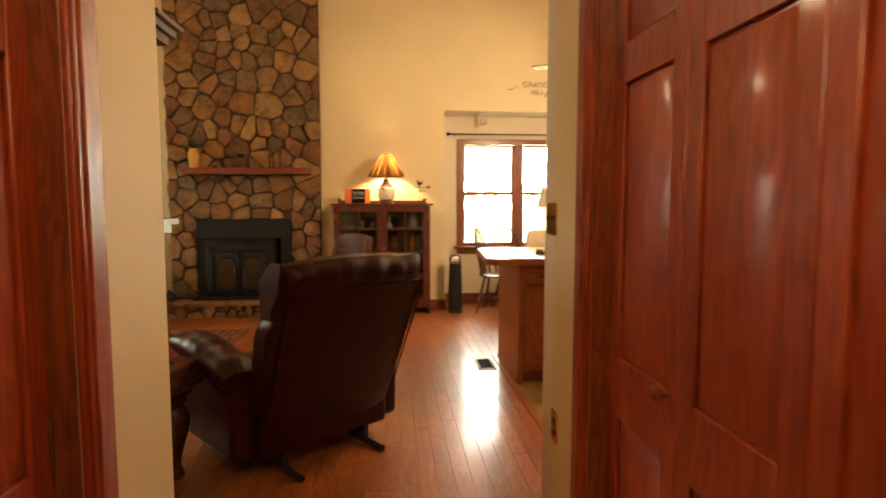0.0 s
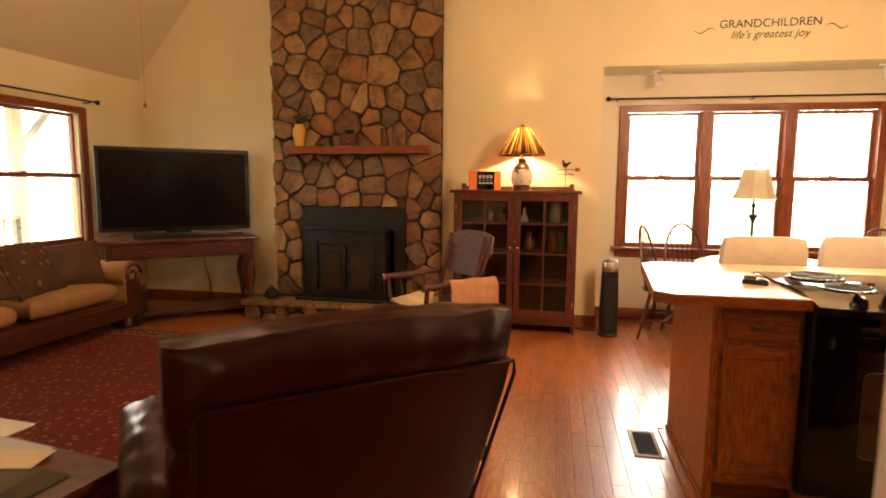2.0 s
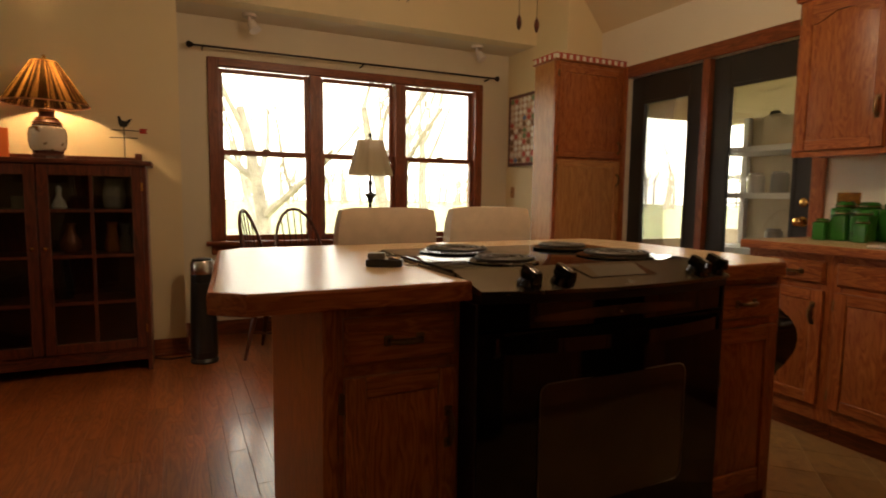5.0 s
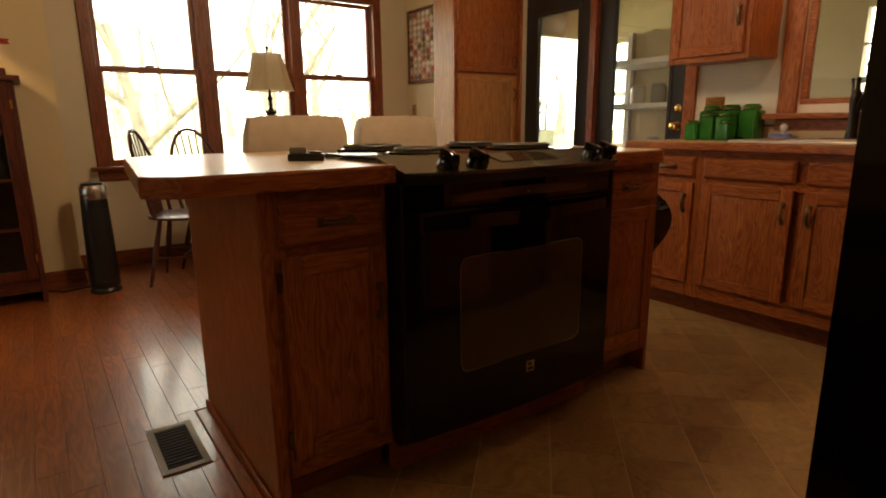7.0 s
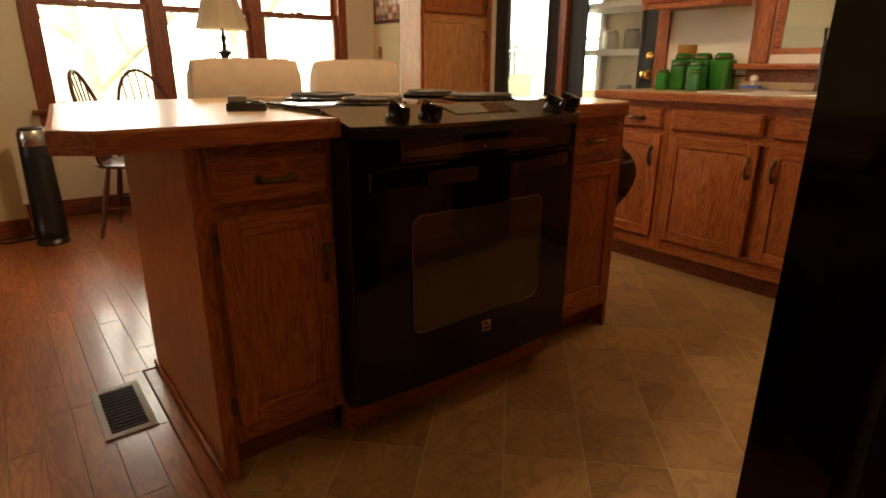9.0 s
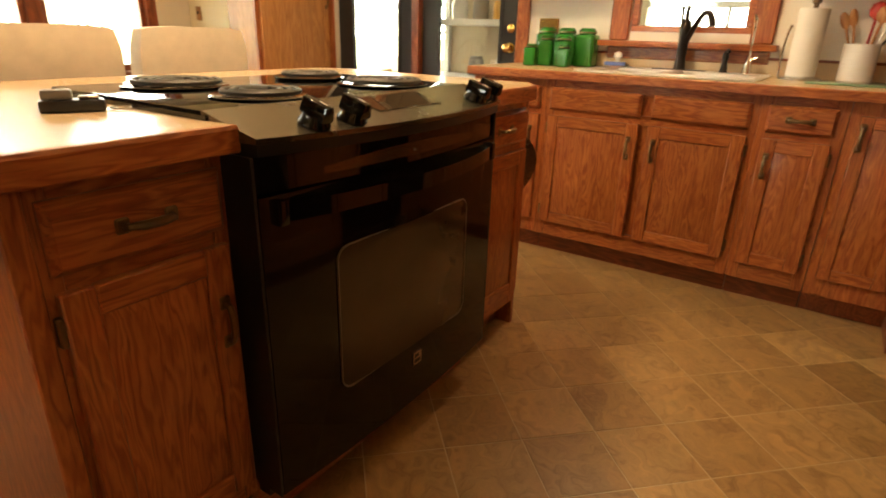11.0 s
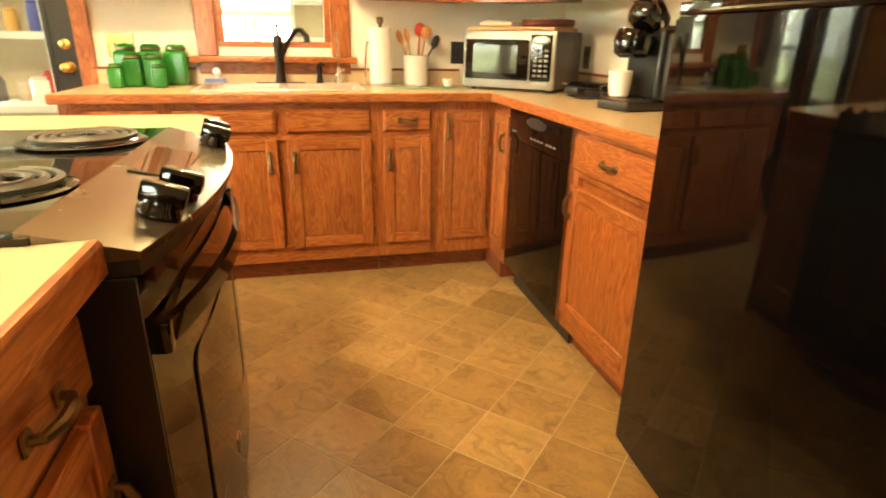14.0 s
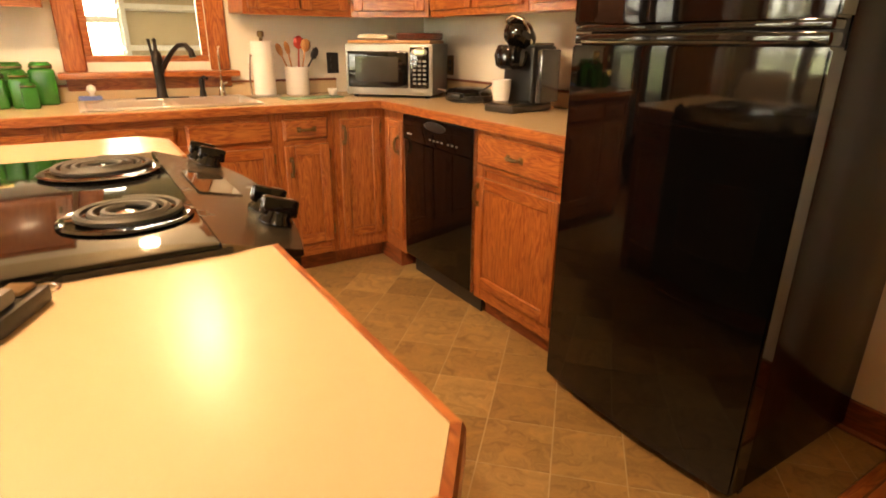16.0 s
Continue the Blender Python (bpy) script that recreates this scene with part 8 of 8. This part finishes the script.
for x, y, z, s, h, mt, lb in ((-0.12, -0.1, 0.76, 0.055, 0.18, RED, "red canister"), (-0.10, 0.06, 0.76, 0.05, 0.15, WHITE, "white canister"), (0.05, -0.12, 0.76, 0.045, 0.12, CREAM, "cream tub"), (0.2, -0.08, 0.76, 0.06, 0.14, GREY, "grey tin"), (-0.12, -0.08, 1.16, 0.06, 0.18, plain("blue_carton", (0.05, 0.06, 0.30), 0.5), "blue carton"), (0.02, -0.06, 1.16, 0.035, 0.13, WAX, "yellow jar"), (0.18, -0.08, 1.16, 0.06, 0.16, GREY, "grey tin"), (0.35, -0.05, 1.16, 0.06, 0.15, WHITE, "white tin")):
    single("storage_jar", lathe([(s * 0.95, 0), (s, 0.006), (s, h * 0.85), (s * 0.8, h * 0.9), (s * 0.85, h)], seg=20), mt, lb + " on the porch shelf", "jar", pose(4.75 - y, 5.57 + x, z), "porch shelf jars")
s2 = copy_thing(sf, pose(6.55, 3.45, 0, 0, 0, 90))
tagged(s2, "white porch shelves seen through the sink window")

for y0, y1 in ((4.0, 5.1), (5.62, 6.3), (6.42, 7.2), (7.32, 8.3)):
    pw = tagged(new("window_porch"), "small-paned porch window with white muntins", "window", kind="structure")
    pw.matrix_world = pose(6.92, y0, 0.75)
    nx = 3
    for k in range(1, nx):
        part("muntin", block(0, (y1 - y0) * k / nx - 0.014, 0, 0.03, (y1 - y0) * k / nx + 0.014, 1.25), LEDGE, pw)
    for k, hw in ((1, 0.014), (2, 0.028), (3, 0.014)):
        part("muntin", block(0.004, 0, 1.25 * k / 4 - hw, 0.034, y1 - y0, 1.25 * k / 4 + hw), LEDGE, pw)

# ---------------------------------------------------------------- outdoors
gb = surface(40, 40, lambda u, v: ((u - 0.5) * 900, (v - 0.5) * 900 + 8, -0.75 - 0.0), 0)
tagged(new("ground", mesh_of(gb, "ground", GRASS)), "leaf-strewn lawn round the house", "ground", kind="structure")


def tree(x, y, h, seed):
    rnd_ = random.Random(seed)
    t = thing("bare_tree", "leafless tree with spreading grey limbs", "tree", x, y, -0.8)
    trunk, crown = bmesh.new(), bmesh.new()

    def limb(p, d, ln, r, depth, target):
        pts, rs = [p], [r]
        for k in range(5):
            d = (d + Vector((rnd_.uniform(-1, 1), rnd_.uniform(-1, 1), rnd_.uniform(-0.4, 0.7))) * 0.16).normalized()
            p = p + d * ln / 5
            pts.append(p)
            rs.append(r * (1 - 0.11 * (k + 1)))
        tube(pts, rs, 7 if depth < 2 else 5, target)
        if depth < 4:
            for k in range(rnd_.choice((2, 3)) if depth else 4):
                i = rnd_.choice((2, 3, 4, 5))
                nd = (d + Vector((rnd_.uniform(-1, 1), rnd_.uniform(-1, 1), rnd_.uniform(-0.2, 0.6))) * 0.9).normalized()
                limb(pts[i], nd, ln * rnd_.uniform(0.55, 0.75), rs[i] * 0.62, depth + 1, crown)

    limb(Vector((0, 0, 0)), Vector((rnd_.uniform(-0.15, 0.15), rnd_.uniform(-0.1, 0.1), 1)), h * 0.42, h * 0.021, 0, trunk)
    part("trunk", trunk, BARK, t)
    part("crown", crown, BARK, t, "bare branches")


for q in ((2.4, 14.5, 8.5, 1), (5.4, 15.5, 9.0, 2), (7.0, 20, 11, 3), (9.5, 26, 12, 6), (12.5, 30, 13, 4), (4.0, 27, 10, 8), (14.0, 9.0, 9, 9)):
    tree(*q)
hz = bmesh.new()
lathe([(170, -1.5), (170, 60), (120, 95), (40, 110)], 0, 0, 48, hz)
bmesh.ops.delete(hz, geom=[f for f in hz.faces if all(abs(v.co.z + 1.5) < 0.01 for v in f.verts)], context="FACES")
tagged(new("backdrop", mesh_of(hz, "backdrop", HAZE)), "bright overcast haze beyond the woods", "sky", kind="structure")
far = bmesh.new()
rnd = random.Random(77)
for k in range(260):
    a = rnd.uniform(-0.9, 1.6)
    d = rnd.uniform(90, 150)
    px, py = d * math.sin(a), d * math.cos(a)
    hh = rnd.uniform(5, 10)
    tube([(px, py, -1), (px + rnd.uniform(-1, 1), py, hh * 0.5), (px + rnd.uniform(-2, 2), py, hh)], [0.35, 0.2, 0.04], 5, far)
    for j in range(6):
        z = hh * rnd.uniform(0.3, 0.9)
        tube([(px, py, z), (px + rnd.uniform(-2.5, 2.5), py + rnd.uniform(-1, 1), z + rnd.uniform(0.6, 2.0))], [0.14, 0.03], 4, far)
tagged(new("far_woods", mesh_of(far, "far_woods", BARK)), "distant bare woods beyond the lawn", "woods", kind="stuff")
# porch outside the west window
setting("floor_deck", block(-6.9, 2.0, -0.2, XL - 0.12, 8.6, -0.05), RAIL, "weathered deck boards", "deck")
setting("roof_deck", block(-7.0, 2.0, 2.35, XL - 0.12, 8.6, 2.45), RAIL, "porch roof over the deck", "roof")
pr = thing("porch_railing", "weathered porch post, brace and balusters", "railing", -6.7, 6.0, -0.05)
for yy in (-0.2, 2.3):
    part("post", block(-0.07, yy - 0.07, 0, 0.07, yy + 0.07, 2.40, 0.006), RAIL, pr)
    part("brace", tube([(0, yy, 1.75), (0, yy + 0.55, 2.38)], 0.05, 4), RAIL, pr)
part("top_rail", block(-0.05, -2.5, 0.88, 0.05, 2.4, 0.93, 0.004), RAIL, pr)
part("bottom_rail", block(-0.03, -2.5, 0.12, 0.03, 2.4, 0.17), RAIL, pr)
for k in range(34):
    part("baluster", block(-0.018, -2.45 + k * 0.14, 0.17, 0.018, -2.414 + k * 0.14, 0.88), RAIL, pr)


# ---------------------------------------------------------------- floor pieces, last
def inside(poly, x0, y0, x1, y1):
    """Cut a polygon to a rectangle."""
    for ax, lim, sg in ((0, x0, 1), (0, x1, -1), (1, y0, 1), (1, y1, -1)):
        out = []
        for i, a in enumerate(poly):
            b = poly[(i + 1) % len(poly)]
            da, db = sg * (a[ax] - lim), sg * (b[ax] - lim)
            if da >= 0:
                out.append(a)
            if da * db < 0:
                t = da / (da - db)
                out.append((a[0] + (b[0] - a[0]) * t, a[1] + (b[1] - a[1]) * t))
        poly = out
        if len(poly) < 3:
            return []
    return poly


TS = 0.2225
r2 = math.sqrt(0.5)
for i in range(-20, 40):
    for j in range(-20, 30):
        u, v = 4.448 + i * TS, 0.855 + j * TS
        g = 0.0016
        sq = [(u + g, v + g), (u + TS - g, v + g), (u + TS - g, v + TS - g), (u + g, v + TS - g)]
        poly = [((a - b) * r2, (a + b) * r2) for a, b in sq]
        poly = inside(poly, 1.10, 2.445, 3.545, 5.02)
        if len(poly) < 3:
            continue
        cx, cy = sum(p[0] for p in poly) / len(poly), sum(p[1] for p in poly) / len(poly)
        if cx > 1.5 and cx < 2.65 and cy > 4.4:
            continue
        part("tile", prism([(x - cx, y - cy) for x, y in poly], -0.003, 0.0, 0.0008), TILE, floor_tile, m=pose(cx, cy, 0))

BWID = 0.0825
rnd = random.Random(21)
cache = {}
rest = bmesh.new()


def plank(bm, x0, y0, x1, y1):
    z0, z1, e = -0.012, 0.0, 0.0010
    lo = [bm.verts.new(p) for p in ((x0, y0, z0), (x1, y0, z0), (x1, y1, z0), (x0, y1, z0))]
    md = [bm.verts.new(p) for p in ((x0, y0, z1 - e), (x1, y0, z1 - e), (x1, y1, z1 - e), (x0, y1, z1 - e))]
    hi = [bm.verts.new(p) for p in ((x0 + e, y0 + e, z1), (x1 - e, y0 + e, z1), (x1 - e, y1 - e, z1), (x0 + e, y1 - e, z1))]
    for a, b in ((lo, md), (md, hi)):
        for k in range(4):
            bm.faces.new((a[k], a[(k + 1) % 4], b[(k + 1) % 4], b[k]))
    bm.faces.new(hi)


for i in range(math.floor((XL - 0.02) / BWID), math.ceil(XR / BWID)):
    x0 = i * BWID
    y = -1.6 - rnd.uniform(0, 0.8)
    while y < YB:
        ln = rnd.choice((0.5, 0.75, 0.9, 1.1, 1.35))
        a, b = max(y, -1.6), min(y + ln, YB)
        y += ln
        if b - a < 0.03:
            continue
        if x0 + BWID > 1.055 and a < 5.02:
            if x0 < 1.03 and b > 2.44:
                if min(b, 5.02) - max(a, 2.44) > 0.03:
                    plank(rest, x0, max(a, 2.44), 1.0540, min(b, 5.02) - 0.0006)
                a = 5.02
            else:
                a = 5.02
            if b - a < 0.03:
                continue
        if (x0 < -0.5 or x0 > 0.82) and b < 1.9:
            continue
        near = -0.55 < x0 < 0.97 and a > 0.8 and b < 7.0
        if near:
            key = round(b - a, 3)
            if key not in cache:
                bm = bmesh.new()
                plank(bm, 0, 0, BWID - 0.0006, b - a - 0.0006)
                cache[key] = mesh_of(bm, "board", BOARD)
            ob = new("board", cache[key])
            ob.parent = floor_wood
            ob.matrix_basis = pose(x0, a, 0)
        else:
            plank(rest, x0, a, x0 + BWID - 0.0006, b - 0.0006)
BOARDS = BOARD.copy()
BOARDS.name = "floor_board_joined"
for nd in list(BOARDS.node_tree.nodes):
    if nd.bl_idname == "ShaderNodeObjectInfo":
        geo = BOARDS.node_tree.nodes.new("ShaderNodeNewGeometry")
        for lk in list(nd.outputs["Random"].links):
            BOARDS.node_tree.links.new(geo.outputs["Random Per Island"], lk.to_socket)
ob = part("boards", rest, BOARDS, floor_wood)
tagged(ob, kind="stuff")
